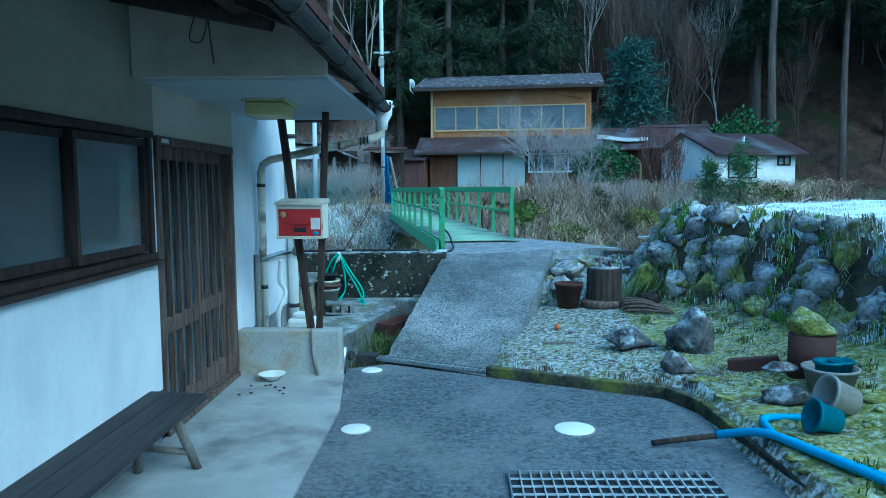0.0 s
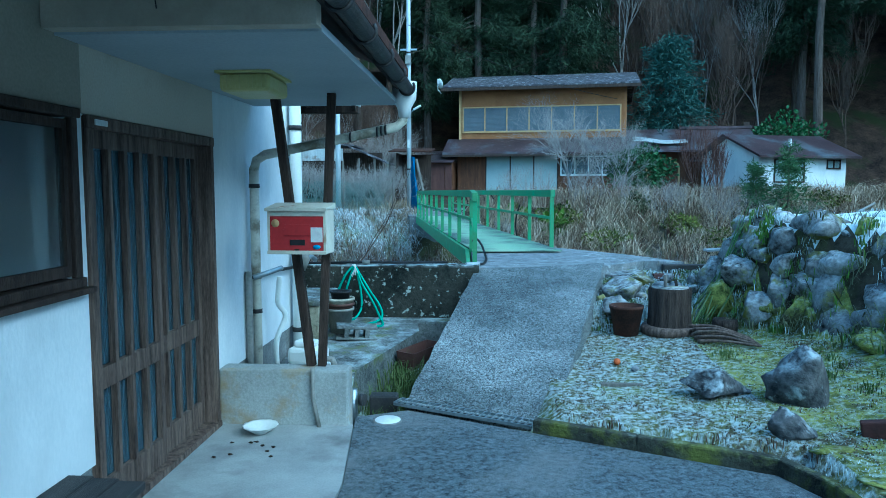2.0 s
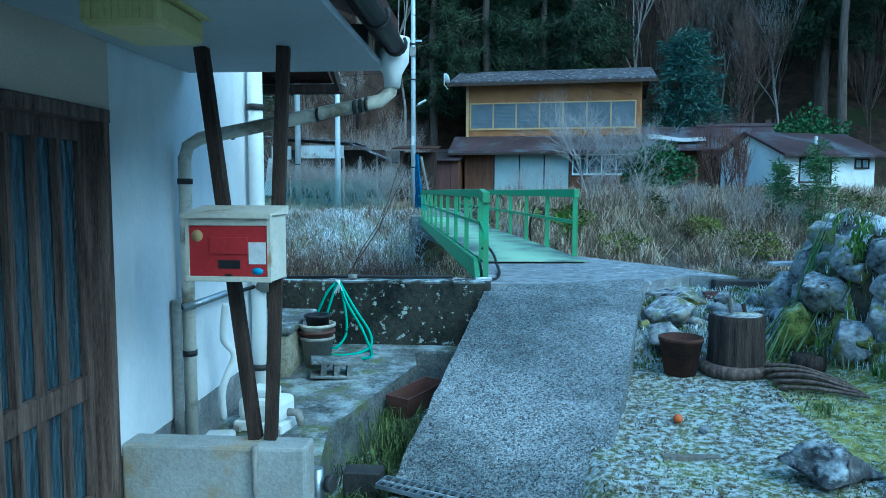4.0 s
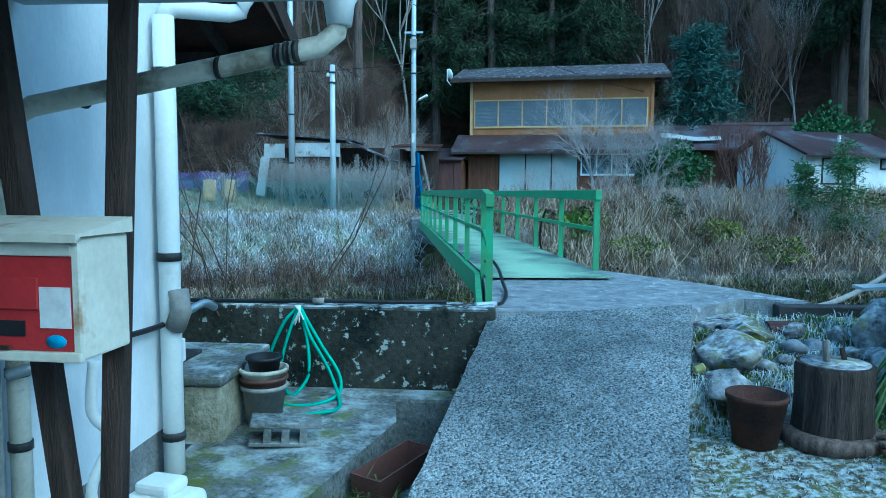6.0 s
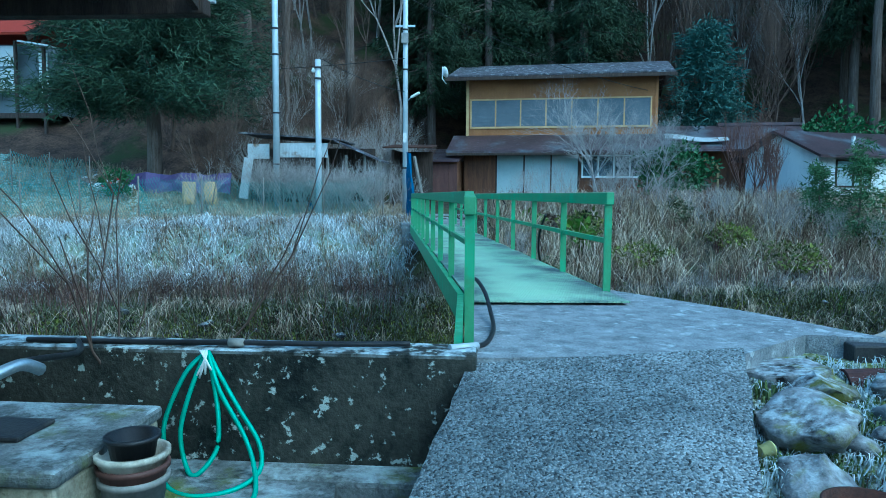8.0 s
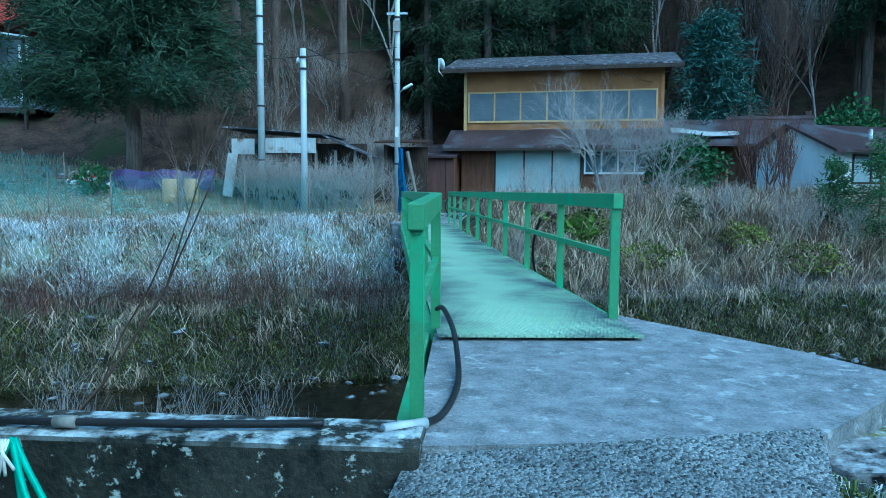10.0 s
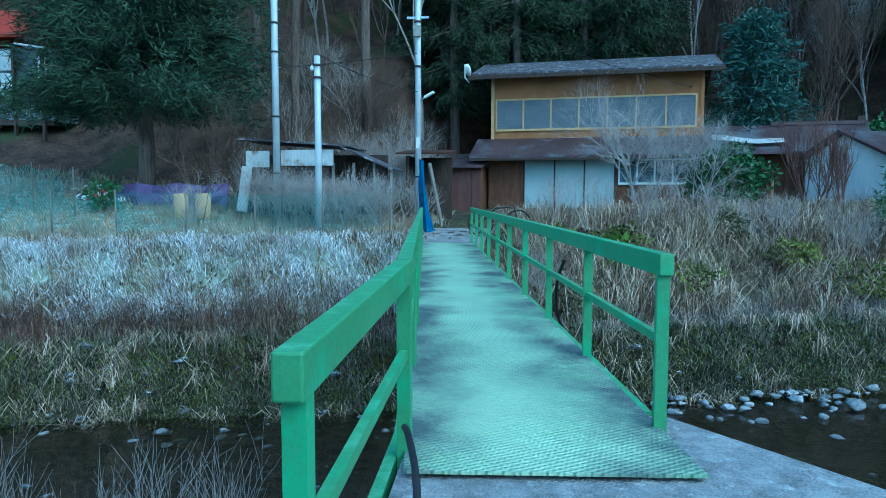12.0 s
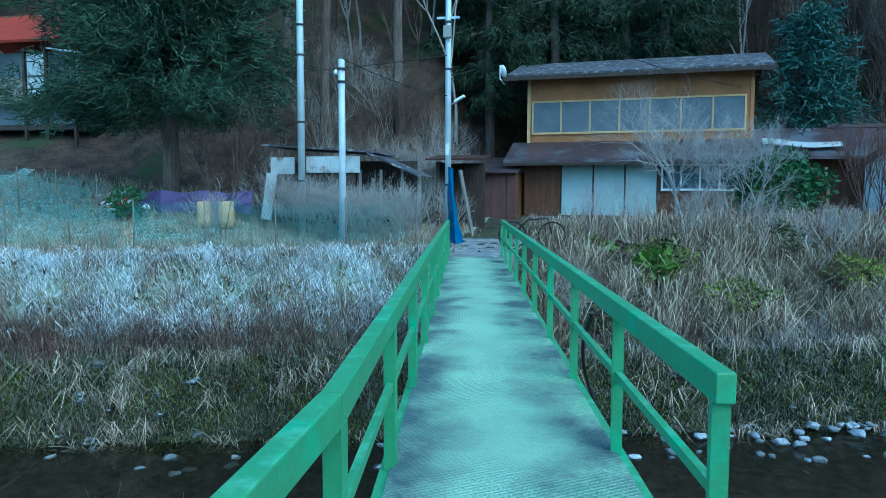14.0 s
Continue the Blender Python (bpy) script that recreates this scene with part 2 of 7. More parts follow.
    "net_purple": mat("purple netting", (0.09, 0.06, 0.16), (0.12, 0.09, 0.2), 2, 0.8, 0, 0.5, 20),
    "tin": mat("pale corrugated tin", (0.5, 0.52, 0.52), (0.4, 0.42, 0.42), 1.5, 0.6, 0.3, 0.1, 20, stain_shade=(0.22, 0.15, 0.1), sscale=2, scut=0.63),
    "shutter": mat("grey slatted shutter", (0.15, 0.17, 0.19), (0.12, 0.14, 0.16), 2, 0.6, 0, 0.1, 30),
    "pale_wall": mat("pale green boarding", (0.42, 0.5, 0.5), (0.36, 0.44, 0.44), 1.4, 0.8, 0, 0.1, 30),
    "rust_door": mat("rusty sheet door", (0.12, 0.06, 0.05), (0.09, 0.045, 0.04), 2, 0.8, 0.1, 0.2, 20, stretch=(3, 3, 0.5)),
    # near-black floor and ceiling colour in place of an unlit room
    "inside": mat("dim-coloured interior", (0.02, 0.02, 0.022), (0.03, 0.03, 0.032), 2, 0.9, 0, 0, 20),
    "tyre": mat("black rubber", (0.015, 0.015, 0.015), (0.025, 0.025, 0.025), 6, 0.8, 0, 0.1, 50),
    "landing": mat("frosted worn concrete", (0.16, 0.172, 0.18), (0.27, 0.285, 0.295), 9, 0.9, 0, 0.7, 80, stain_shade=(0.4, 0.425, 0.435), sscale=8, scut=0.62, sw=0.08, frost=0.18, fcol=(0.45, 0.5, 0.51), fscale=20),
    "young_leaf": mat("young conifer needles", (0.045, 0.1, 0.035), (0.09, 0.15, 0.06), 3, 0.8, 0, 0, 20),
    "bare_twig": mat("pale lichened twig", (0.25, 0.24, 0.235), (0.38, 0.365, 0.355), 3, 0.9, 0, 0.1, 20),
    "pebble": mat("pale dry river stone", (0.15, 0.165, 0.18), (0.34, 0.36, 0.38), 6, 0.75, 0, 0.7, 30, rand=0.9),
    "bank_moss": mat("olive bank moss", (0.055, 0.07, 0.018), (0.19, 0.21, 0.04), 1.0, 0.9, 0, 0, 8),
    "fir": mat("blue green fir needles", (0.025, 0.065, 0.055), (0.06, 0.12, 0.1), 1.5, 0.75, 0, 0, 9),
    "moss_kerb": mat("dark mossy kerb", (0.025, 0.026, 0.02), (0.06, 0.062, 0.045), 6, 0.95, 0, 0.9, 40, stain_shade=(0.13, 0.14, 0.03), sscale=4.5, scut=0.56, sw=0.15, frost=0.25),
    "ochre_block": mat("rough ochre concrete", (0.2, 0.185, 0.13), (0.34, 0.32, 0.24), 5, 0.95, 0, 0.9, 35, stain_shade=(0.1, 0.11, 0.06), sscale=4, scut=0.56, sw=0.15),
    "orange": mat("orange plastic", (0.5, 0.12, 0.03), (0.45, 0.1, 0.03), 5, 0.6, 0, 0, 20),
}


def pane_mat(name, tint, rough):
    m = bpy.data.materials.new(name)
    m.use_nodes = True
    p = m.node_tree.nodes["Principled BSDF"]
    p.inputs["Base Color"].default_value = (*tint, 1)
    p.inputs["Roughness"].default_value = rough
    p.inputs["Transmission Weight"].default_value = 0.97
    p.inputs["IOR"].default_value = 1.45
    return m


M["glass"] = pane_mat("window glass", (0.8, 0.88, 0.9), 0.08)
# blue base and lowered transmission imitate sky reflected in the glass
M["frosted"] = pane_mat("patterned door glass", (0.17, 0.27, 0.34), 0.25)
M["frosted"].node_tree.nodes["Principled BSDF"].inputs["Transmission Weight"].default_value = 0.7

fg = M["frosted"].node_tree
fgeo, fmap, fvor, fbump = (fg.nodes.new(k) for k in ("ShaderNodeNewGeometry", "ShaderNodeMapping", "ShaderNodeTexVoronoi", "ShaderNodeBump"))
fmap.inputs["Rotation"].default_value, fmap.inputs["Scale"].default_value = (radians(35), 0, 0), (1, 2.6, 0.8)
fvor.inputs["Scale"].default_value = 13
fbump.inputs["Strength"].default_value, fbump.inputs["Distance"].default_value = 1.0, 0.02
for o, i in ((fgeo.outputs["Position"], fmap.inputs[0]), (fmap.outputs[0], fvor.inputs["Vector"]), (fvor.outputs["Distance"], fbump.inputs["Height"]), (fbump.outputs[0], fg.nodes["Principled BSDF"].inputs["Normal"])):
    fg.links.new(o, i)

# water: dark clear surface with ripples
wm = bpy.data.materials.new("river water")
wm.use_nodes = True
wp = wm.node_tree.nodes["Principled BSDF"]
wp.inputs["Base Color"].default_value = (0.55, 0.5, 0.4, 1)
wp.inputs["Roughness"].default_value, wp.inputs["Transmission Weight"].default_value, wp.inputs["IOR"].default_value = 0.04, 1.0, 1.33
wnz = wm.node_tree.nodes.new("ShaderNodeTexNoise")
wnz.inputs["Scale"].default_value, wnz.inputs["Detail"].default_value = 3.5, 4
wgeo = wm.node_tree.nodes.new("ShaderNodeNewGeometry")
wb = wm.node_tree.nodes.new("ShaderNodeBump")
wb.inputs["Strength"].default_value, wb.inputs["Distance"].default_value = 0.5, 0.04
for o, i in ((wgeo.outputs["Position"], wnz.inputs["Vector"]), (wnz.outputs[0], wb.inputs["Height"]), (wb.outputs[0], wp.inputs["Normal"])):
    wm.node_tree.links.new(o, i)
M["water"] = wm

# bridge deck: worn green tread plate, frost and bare grey patches
dm = mat("worn green tread plate", (0.28, 0.43, 0.27), (0.42, 0.54, 0.39), 1.6, 0.5, 0.0, 0, 30, stain_shade=(0.085, 0.115, 0.115), sscale=1.6, scut=0.47, sw=0.2, spec=0.4)
dt = dm.node_tree
dg = dt.nodes["Geometry"]
dw1, dw2 = dt.nodes.new("ShaderNodeTexWave"), dt.nodes.new("ShaderNodeTexWave")
for w, r in ((dw1, 45), (dw2, -45)):
    mpn = dt.nodes.new("ShaderNodeMapping")
    mpn.inputs["Rotation"].default_value = (0, 0, radians(r + 8.5))
    dt.links.new(dg.outputs["Position"], mpn.inputs[0])
    dt.links.new(mpn.outputs[0], w.inputs["Vector"])
    w.inputs["Scale"].default_value = 11
dx = dt.nodes.new("ShaderNodeMath")
dx.operation = "MULTIPLY"
dt.links.new(dw1.outputs[1], dx.inputs[0])
dt.links.new(dw2.outputs[1], dx.inputs[1])
db = dt.nodes.new("ShaderNodeBump")
db.inputs["Strength"].default_value, db.inputs["Distance"].default_value = 0.8, 0.012
dt.links.new(dx.outputs[0], db.inputs["Height"])
dt.links.new(db.outputs[0], dt.nodes["Principled BSDF"].inputs["Normal"])
dsep = dt.nodes.new("ShaderNodeSeparateXYZ")
dt.links.new(dg.outputs["Position"], dsep.inputs[0])


def dmath(op, a, b):
    k = dt.nodes.new("ShaderNodeMath")
    k.operation = op
    for i, v in ((0, a), (1, b)):
        if isinstance(v, (int, float)):
            k.inputs[i].default_value = v
        else:
            dt.links.new(v, k.inputs[i])
    return k.outputs[0]


# distance from the deck's middle line, broken up by a coarse noise
dmid = dmath("ABSOLUTE", dmath("ADD", dmath("ADD", dsep.outputs[0], dmath("MULTIPLY", dsep.outputs[1], 0.1498)), -1.86), 0.0)
dnz = dt.nodes.new("ShaderNodeTexNoise")
dnz.inputs["Scale"].default_value, dnz.inputs["Detail"].default_value = 2.2, 5
dt.links.new(dg.outputs["Position"], dnz.inputs["Vector"])
dramp = dt.nodes.new("ShaderNodeMapRange")
dramp.inputs[1].default_value, dramp.inputs[2].default_value = 0.5, 0.12
dt.links.new(dmath("ADD", dmid, dmath("MULTIPLY", dmath("ADD", dnz.outputs[0], -0.5), 0.9)), dramp.inputs[0])
dmix = dt.nodes.new("ShaderNodeMix")
dmix.data_type = "RGBA"
dmix.inputs[7].default_value = (0.46, 0.64, 0.43, 1)
dt.links.new(dmath("MULTIPLY", dramp.outputs[0], 0.72), dmix.inputs[0])
dt.links.new(dt.nodes["Principled BSDF"].inputs["Base Color"].links[0].from_socket, dmix.inputs[6])
dt.links.new(dmix.outputs[2], dt.nodes["Principled BSDF"].inputs["Base Color"])
M["deck"] = dm

# ramp: exposed aggregate, its bluish tint standing in for reflected sky
rm = mat("exposed pebble concrete", (0.068, 0.08, 0.084), (0.135, 0.152, 0.156), 1.6, 0.85, 0, 0, 60, stain_shade=(0.29, 0.31, 0.31), sscale=0.9, scut=0.56, sw=0.3)
rt = rm.node_tree
rv = rt.nodes.new("ShaderNodeTexVoronoi")
rv.inputs["Scale"].default_value = 105
rt.links.new(rt.nodes["Geometry"].outputs["Position"], rv.inputs["Vector"])
rb = rt.nodes.new("ShaderNodeBump")
rb.invert = True
rb.inputs["Strength"].default_value, rb.inputs["Distance"].default_value = 0.8, 0.012
rt.links.new(rv.outputs["Distance"], rb.inputs["Height"])
rt.links.new(rb.outputs[0], rt.nodes["Principled BSDF"].inputs["Normal"])
rmix = rt.nodes.new("ShaderNodeMix")
rmix.data_type, rmix.blend_type = "RGBA", "OVERLAY"
rmix.inputs[0].default_value = 1.0
old = rt.nodes["Principled BSDF"].inputs["Base Color"].links[0].from_socket
rsep = rt.nodes.new("ShaderNodeRGBToBW")
rt.links.new(rv.outputs["Color"], rsep.inputs[0])
rt.links.new(old, rmix.inputs[6])
rt.links.new(rsep.outputs[0], rmix.inputs[7])
rt.links.new(rmix.outputs[2], rt.nodes["Principled BSDF"].inputs["Base Color"])
M["ramp"] = rm


# ---- mesh helpers ----
def box(bm, x0, x1, y0, y1, z0, z1, bevel=0.0):
    vs = [bm.verts.new((x, y, z)) for x in (x0, x1) for y in (y0, y1) for z in (z0, z1)]
    fs = [bm.faces.new([vs[i] for i in q]) for q in ((0, 1, 3, 2), (4, 6, 7, 5), (0, 4, 5, 1), (2, 3, 7, 6), (0, 2, 6, 4), (1, 5, 7, 3))]
    if bevel:
        es = list({e for f in fs for e in f.edges})
        bmesh.ops.bevel(bm, geom=es, offset=bevel, segments=2, profile=0.5, affect="EDGES")
    return bm


def B(x0, x1, y0, y1, z0, z1, bevel=0.0):
    return box(bmesh.new(), x0, x1, y0, y1, z0, z1, bevel)


def beam(bm, p, q, w, h, bevel=0.0):
    """A squared bar from p to q, w wide and h high."""
    p, q = Vector(p), Vector(q)
    d = (q - p).normalized()
    s = d.cross(Vector((0, 0, 1)))
    s = s.normalized() if s.length > 1e-4 else Vector((1, 0, 0))
    u = s.cross(d)
    vs = [bm.verts.new(c + s * (a * w / 2) + u * (b * h / 2)) for c in (p, q) for a, b in ((-1, -1), (1, -1), (1, 1), (-1, 1))]
    fs = [bm.faces.new([vs[i] for i in f]) for f in ((3, 2, 1, 0), (4, 5, 6, 7), (0, 1, 5, 4), (1, 2, 6, 5), (2, 3, 7, 6), (3, 0, 4, 7))]
    if bevel:
        bmesh.ops.bevel(bm, geom=list({e for f in fs for e in f.edges}), offset=bevel, segments=2, profile=0.5, affect="EDGES")
    return bm


def tube(bm, pts, r, seg=8, r1=None):
    """A round bar along points, tapering from r to r1."""
    pts = [Vector(p) for p in pts]
    r1 = r if r1 is None else r1
    rings = []
    for i, p in enumerate(pts):
        d = (pts[min(i + 1, len(pts) - 1)] - pts[max(i - 1, 0)]).normalized()
        a = d.cross(Vector((0.13, 0.31, 0.94)))
        a = a.normalized() if a.length > 1e-3 else Vector((1, 0, 0))
        b = d.cross(a)
        k = r + (r1 - r) * i / (len(pts) - 1)
        rings.append([bm.verts.new(p + (a * math.cos(2 * math.pi * j / seg) + b * math.sin(2 * math.pi * j / seg)) * k) for j in range(seg)])
    for s, t in zip(rings, rings[1:]):
        for j in range(seg):
            f = bm.faces.new((s[j], s[(j + 1) % seg], t[(j + 1) % seg], t[j]))
            f.smooth = True
    bm.faces.new(rings[0][::-1])
    bm.faces.new(rings[-1])
    return bm


def lathe(bm, prof, seg=20, at=(0, 0, 0), sy=1.0):
    """A turned shape from (radius, height) pairs."""
    rings = []
    for r, z in prof:
        rings.append([bm.verts.new((at[0] + r * math.cos(2 * math.pi * j / seg), at[1] + sy * r * math.sin(2 * math.pi * j / seg), at[2] + z)) for j in range(seg)])
    for s, t in zip(rings, rings[1:]):
        for j in range(seg):
            f = bm.faces.new((s[j], s[(j + 1) % seg], t[(j + 1) % seg], t[j]))
            f.smooth = True
    if prof[0][0] > 1e-3:
        bm.faces.new(rings[0][::-1])
    if prof[-1][0] > 1e-3:
        bm.faces.new(rings[-1])
    return bm


def rock(bm, at, size, seed, sub=2, rough=0.35, flat=0.0):
    """A broken stone: a ball cut by planes and roughened."""
    rnd = random.Random(seed)
    g = bmesh.ops.create_icosphere(bm, subdivisions=sub, radius=1.0)["verts"]
    cuts = [(Vector((rnd.uniform(-1, 1), rnd.uniform(-1, 1), rnd.uniform(-1, 1))).normalized(), rnd.uniform(0.38, 0.68)) for _ in range(10)]
    for v in g:
        c = v.co.copy()
        for n, d in cuts:
            k = c.dot(n)
            if k > d:
                c -= n * (k - d) * 0.98
        if c.length > 0.88:
            c *= 0.88 / c.length
        c *= 1 + rough * 0.45 * noise.noise(c * 1.8 + Vector((seed, 0, 0))) + rough * 0.2 * noise.noise(c * 4.5 + Vector((0, seed, 0)))
        v.co = Vector((at[0] + c.x * size[0], at[1] + c.y * size[1], at[2] + c.z * size[2]))
    if sub > 1:
        for f in bm.faces:
            f.smooth = True
    return bm


def finish(name, bm, material):
    bmesh.ops.recalc_face_normals(bm, faces=bm.faces)
    me = bpy.data.meshes.new(name)
    bm.to_mesh(me)
    bm.free()
    me.materials.append(M[material])
    return new(name, me)


def thing(name, at, label, category, group="", kind="", rz=0):
    ob = new(name)
    ob.empty_display_size = 0.1
    ob.matrix_basis = pose(*at, 0, 0, rz)
    return tagged(ob, label, category, group, kind)


def part(name, bm, material, parent, label="", local=False):
    """One mesh under a thing; its shape is given in the world unless local."""
    if not local:
        o, m = parent, Matrix()
        while o:
            m = o.matrix_basis @ m
            o = o.parent
        bm.transform(m.inverted())
    ob = finish(name, bm, material)
    ob.parent = parent
    return tagged(ob, label)


def solid(name, bm, material, label, category, group="", kind=""):
    """A thing of one mesh, its origin at its own foot."""
    lo = [min(v.co[i] for v in bm.verts) for i in range(3)]
    hi = [max(v.co[i] for v in bm.verts) for i in range(3)]
    at = Vector(((lo[0] + hi[0]) / 2, (lo[1] + hi[1]) / 2, lo[2]))
    bm.transform(Matrix.Translation(-at))
    ob = finish(name, bm, material)
    ob.location = at
    return tagged(ob, label, category, group, kind)


def raw(name, verts, faces, materials, smooth=False, index=None):
    me = bpy.data.meshes.new(name)
    v, f = np.asarray(verts, "f"), np.asarray(faces, "i")
    k = f.shape[1]
    me.vertices.add(len(v)), me.loops.add(f.size), me.polygons.add(len(f))
    me.vertices.foreach_set("co", v.ravel())
    me.loops.foreach_set("vertex_index", f.ravel())
    me.polygons.foreach_set("loop_start", np.arange(len(f), dtype="i") * k)
    me.polygons.foreach_set("loop_total", np.full(len(f), k, "i"))
    if smooth:
        me.polygons.foreach_set("use_smooth", np.ones(len(f), bool))
    for m in materials:
        me.materials.append(M[m])
    if index is not None:
        me.polygons.foreach_set("material_index", np.asarray(index, "i"))
    me.update(calc_edges=True)
    return new(name, me)


def sstep(a, b, x):
    t = np.clip((x - a) / (b - a), 0, 1)
    return t * t * (3 - 2 * t)


# ---- the ground ----
def drive_z(y):
    return 0.14 - 0.045 * y


def far_water(x):
    return 21.6 + 0.25 * (np.clip(x, -30, 30) + 3)


def stone_foot(y):
    return np.interp(y, (-8, 2.5, 4.7, 6.2, 7.3, 8.0), (4.5, 3.3, 2.95, 2.88, 2.5, 2.18)) + 0.05 * np.sin(y * 3)


def ripple(x, y, s, k=0):
    return np.sin(x * s * 1.7 + 1.3 * np.sin(y * s * 1.1 + k)) * np.cos(y * s * 1.5 + 1.7 * np.sin(x * s * 0.9 + 2 * k))


def height(x, y):
    x, y = np.asarray(x, float), np.asarray(y, float)
    # near side
    z = drive_z(y) - 0.07 + 0 * x
    yard = drive_z(np.minimum(y, 6.2)) + 0.09 + 0.07 * np.clip(x - 0.9, 0, 2) + 0.2 * np.clip(x - 2.15, 0, 1) + 0.012 * ripple(x, y, 5)
    in_yard = sstep(-0.05, 0.05, np.minimum(x - 0.3, np.maximum(y - 5.62 + 0.45 * np.clip(x - 0.2, 0, 9), x - 1.62)))
    z = z + (yard - z) * in_yard
    lot = sstep(0.0, 0.42, x - stone_foot(y)) * sstep(0.2, 0.7, 9.3 - y)
    z = z + (1.03 + 0.02 * ripple(x, y, 2) + 0.03 * np.clip(x - 3, 0, 20) - z) * lot
    ledge = sstep(0, 0.12, y - 8.02) * sstep(0, 0.1, x - 0.7) * (1 - lot)
    z = z + (0.13 + 0.12 * np.clip(y - 8.1, 0, 1.2) + 0.03 * ripple(x, y, 6) - z) * ledge
    pit = sstep(0.0, 0.15, np.minimum(-0.2 - x, y - 5.75))
    z = z + (-0.45 - z) * pit
    z = np.where(y < -8, z + (-8 - y) * 0.08, z)
    # the river's near edge
    edge = np.where(x < 0.9, 9.05, np.maximum(11.0 - 0.85 * (x - 0.9), 8.9)) + 0.1 * np.sin(x * 2)
    near = sstep(0.0, 1.4, y - edge)
    z = z + (-3.8 - z) * near
    # far side
    s = y - far_water(x)
    right = sstep(-1, 3, x)
    wall = -3.8 + 1.7 * sstep(-0.3, 0.5, s)
    slope = 1.75 * sstep(0.3, 3.0 + 1.2 * right, s) + 0.25 * right * sstep(3, 8, s)
    farz = wall + slope + (0.07 * ripple(x, y, 2.3) + 0.05 * ripple(x, y, 5.1, 1)) * sstep(0, 0.5, s)
    left = sstep(-4, -16, x)
    farz = farz + left * (1.3 * sstep(24, 30, y) + 2.2 * sstep(29, 36, y) * sstep(-13, -20, x))
    start = 38.5 - 6.5 * sstep(-3, -6, x) + 4 * sstep(-14, -20, x)
    farz = farz + 0.72 * np.clip(y - start, 0, 75) + 0.5 * ripple(x, y, 0.35) * sstep(0, 8, y - start) + 0.2 * ripple(x, y, 1.1, 2) * sstep(0, 8, y - start)
    farz = farz - 0.25 * sstep(4, 9, s) * right
    z = np.where(y > 15, farz, z)
    # unseen eastern rise, added to block low sky light from the house wall
    z = z + 0.62 * np.clip(x - np.maximum(13, 0.68 * y + 9), 0, 32)
    return z


def axis(*spans):
    out = []
    for a, b, d in spans:
        out += list(np.arange(a, b, d))
    return np.array(out + [spans[-1][1]])


gx = axis((-400, -60, 40), (-60, -20, 4), (-20, -12, 0.5), (-12, -2, 0.2), (-2, 5, 0.1), (5, 12, 0.2), (12, 24, 0.5), (24, 60, 4), (60, 400, 40))
gy = axis((-400, -40, 40), (-40, -4, 3), (-4, 3, 0.5), (3, 12, 0.12), (12, 19, 0.5), (19, 30, 0.2), (30, 46, 0.5), (46, 120, 4), (120, 400, 40))
GX, GY = np.meshgrid(gx, gy)
GZ = height(GX, GY)
nx, ny = len(gx), len(gy)
ii = (np.arange(ny - 1)[:, None] * nx + np.arange(nx - 1)[None, :]).ravel()
gf = np.stack([ii, ii + 1, ii + nx + 1, ii + nx], 1)
cx, cy, cz = (np.array(a).ravel()[gf].mean(1) for a in (GX, GY, GZ))
gm = np.full(len(gf), 2)
gm[(cy < 12) & (cx > 1.75) & (cz < 0.9)] = 1
gm[(cy < 12) & (cx <= 1.75)] = 0
gm[(cy < 12) & (cx > 2) & (cz > 0.42)] = 2
gm[(cy < 12) & (cz > 0.93)] = 3
gm[(cy < 12) & (cx > 14)] = 4
gm[(cy > 12) & (cz < -3.3)] = 5
gm[(cx < -2.4) & (cy > far_water(cx) + 1.3) & (cy < far_water(cx) + 3.3)] = 6
gm[(cy > far_water(cx) + 3.0) & (cx < -2.6)] = 6
gm[cy + 1.5 * ripple(cx, cy, 0.9) > 36.5 - 6 * sstep(-3, -5, cx)] = 4
ground = raw("ground", np.stack([GX.ravel(), GY.ravel(), GZ.ravel()], 1), gf, ["soil", "moss", "bank", "frost_top", "litter", "riverbed", "field"], True, gm)
tagged(ground, "frosty mossy valley ground with wooded slope", "ground", kind="structure")

bm = bmesh.new()
wx = np.linspace(-60, 60, 25)
top, low = [bm.verts.new((x, float(far_water(x)) + 0.6, -3.45)) for x in wx], [bm.verts.new((x, 9.0, -3.45)) for x in wx]
for i in range(24):
    bm.faces.new((low[i], low[i + 1], top[i + 1], top[i]))
water = solid("water", bm, "water", "shallow dark clear river water with ripples", "water", kind="structure")

# concrete drive, poured in slabs


def slab(bm, pts, thick, zf):
    """A flat slab over a plan outline, its top following zf(x, y)."""
    t = [bm.verts.new((x, y, zf(x, y))) for x, y in pts]
    b = [bm.verts.new((x, y, zf(x, y) - thick)) for x, y in pts]
    bm.faces.new(t)
    bm.faces.new(b[::-1])
    for i in range(len(pts)):
        j = (i + 1) % len(pts)
        bm.faces.new((t[i], b[i], b[j], t[j]))
    return bm


DZ = lambda x, y: drive_z(y)
DZ2 = lambda x, y: drive_z(y) + 0.012
drive = tagged(finish("road", slab(bmesh.new(), [(-0.83, -8), (1.63, -8), (1.66, 3.0), (1.6, 4.62), (1.46, 4.95), (0.2, 5.55), (-0.62, 5.96), (-0.95, 5.8), (-0.93, 5.6), (-0.82, 4.7)], 0.2, DZ), "drive"), "dark worn concrete driveway with pale patches", "driveway", kind="structure")
apron = tagged(finish("pavement", slab(bmesh.new(), [(-1.8, -8), (-0.835, -8), (-0.825, 4.7), (-0.935, 5.6), (-1.8, 5.6)], 0.2, DZ2), "pale_concrete"), "pale smooth concrete strip beside the house wall", "pavement", kind="structure")

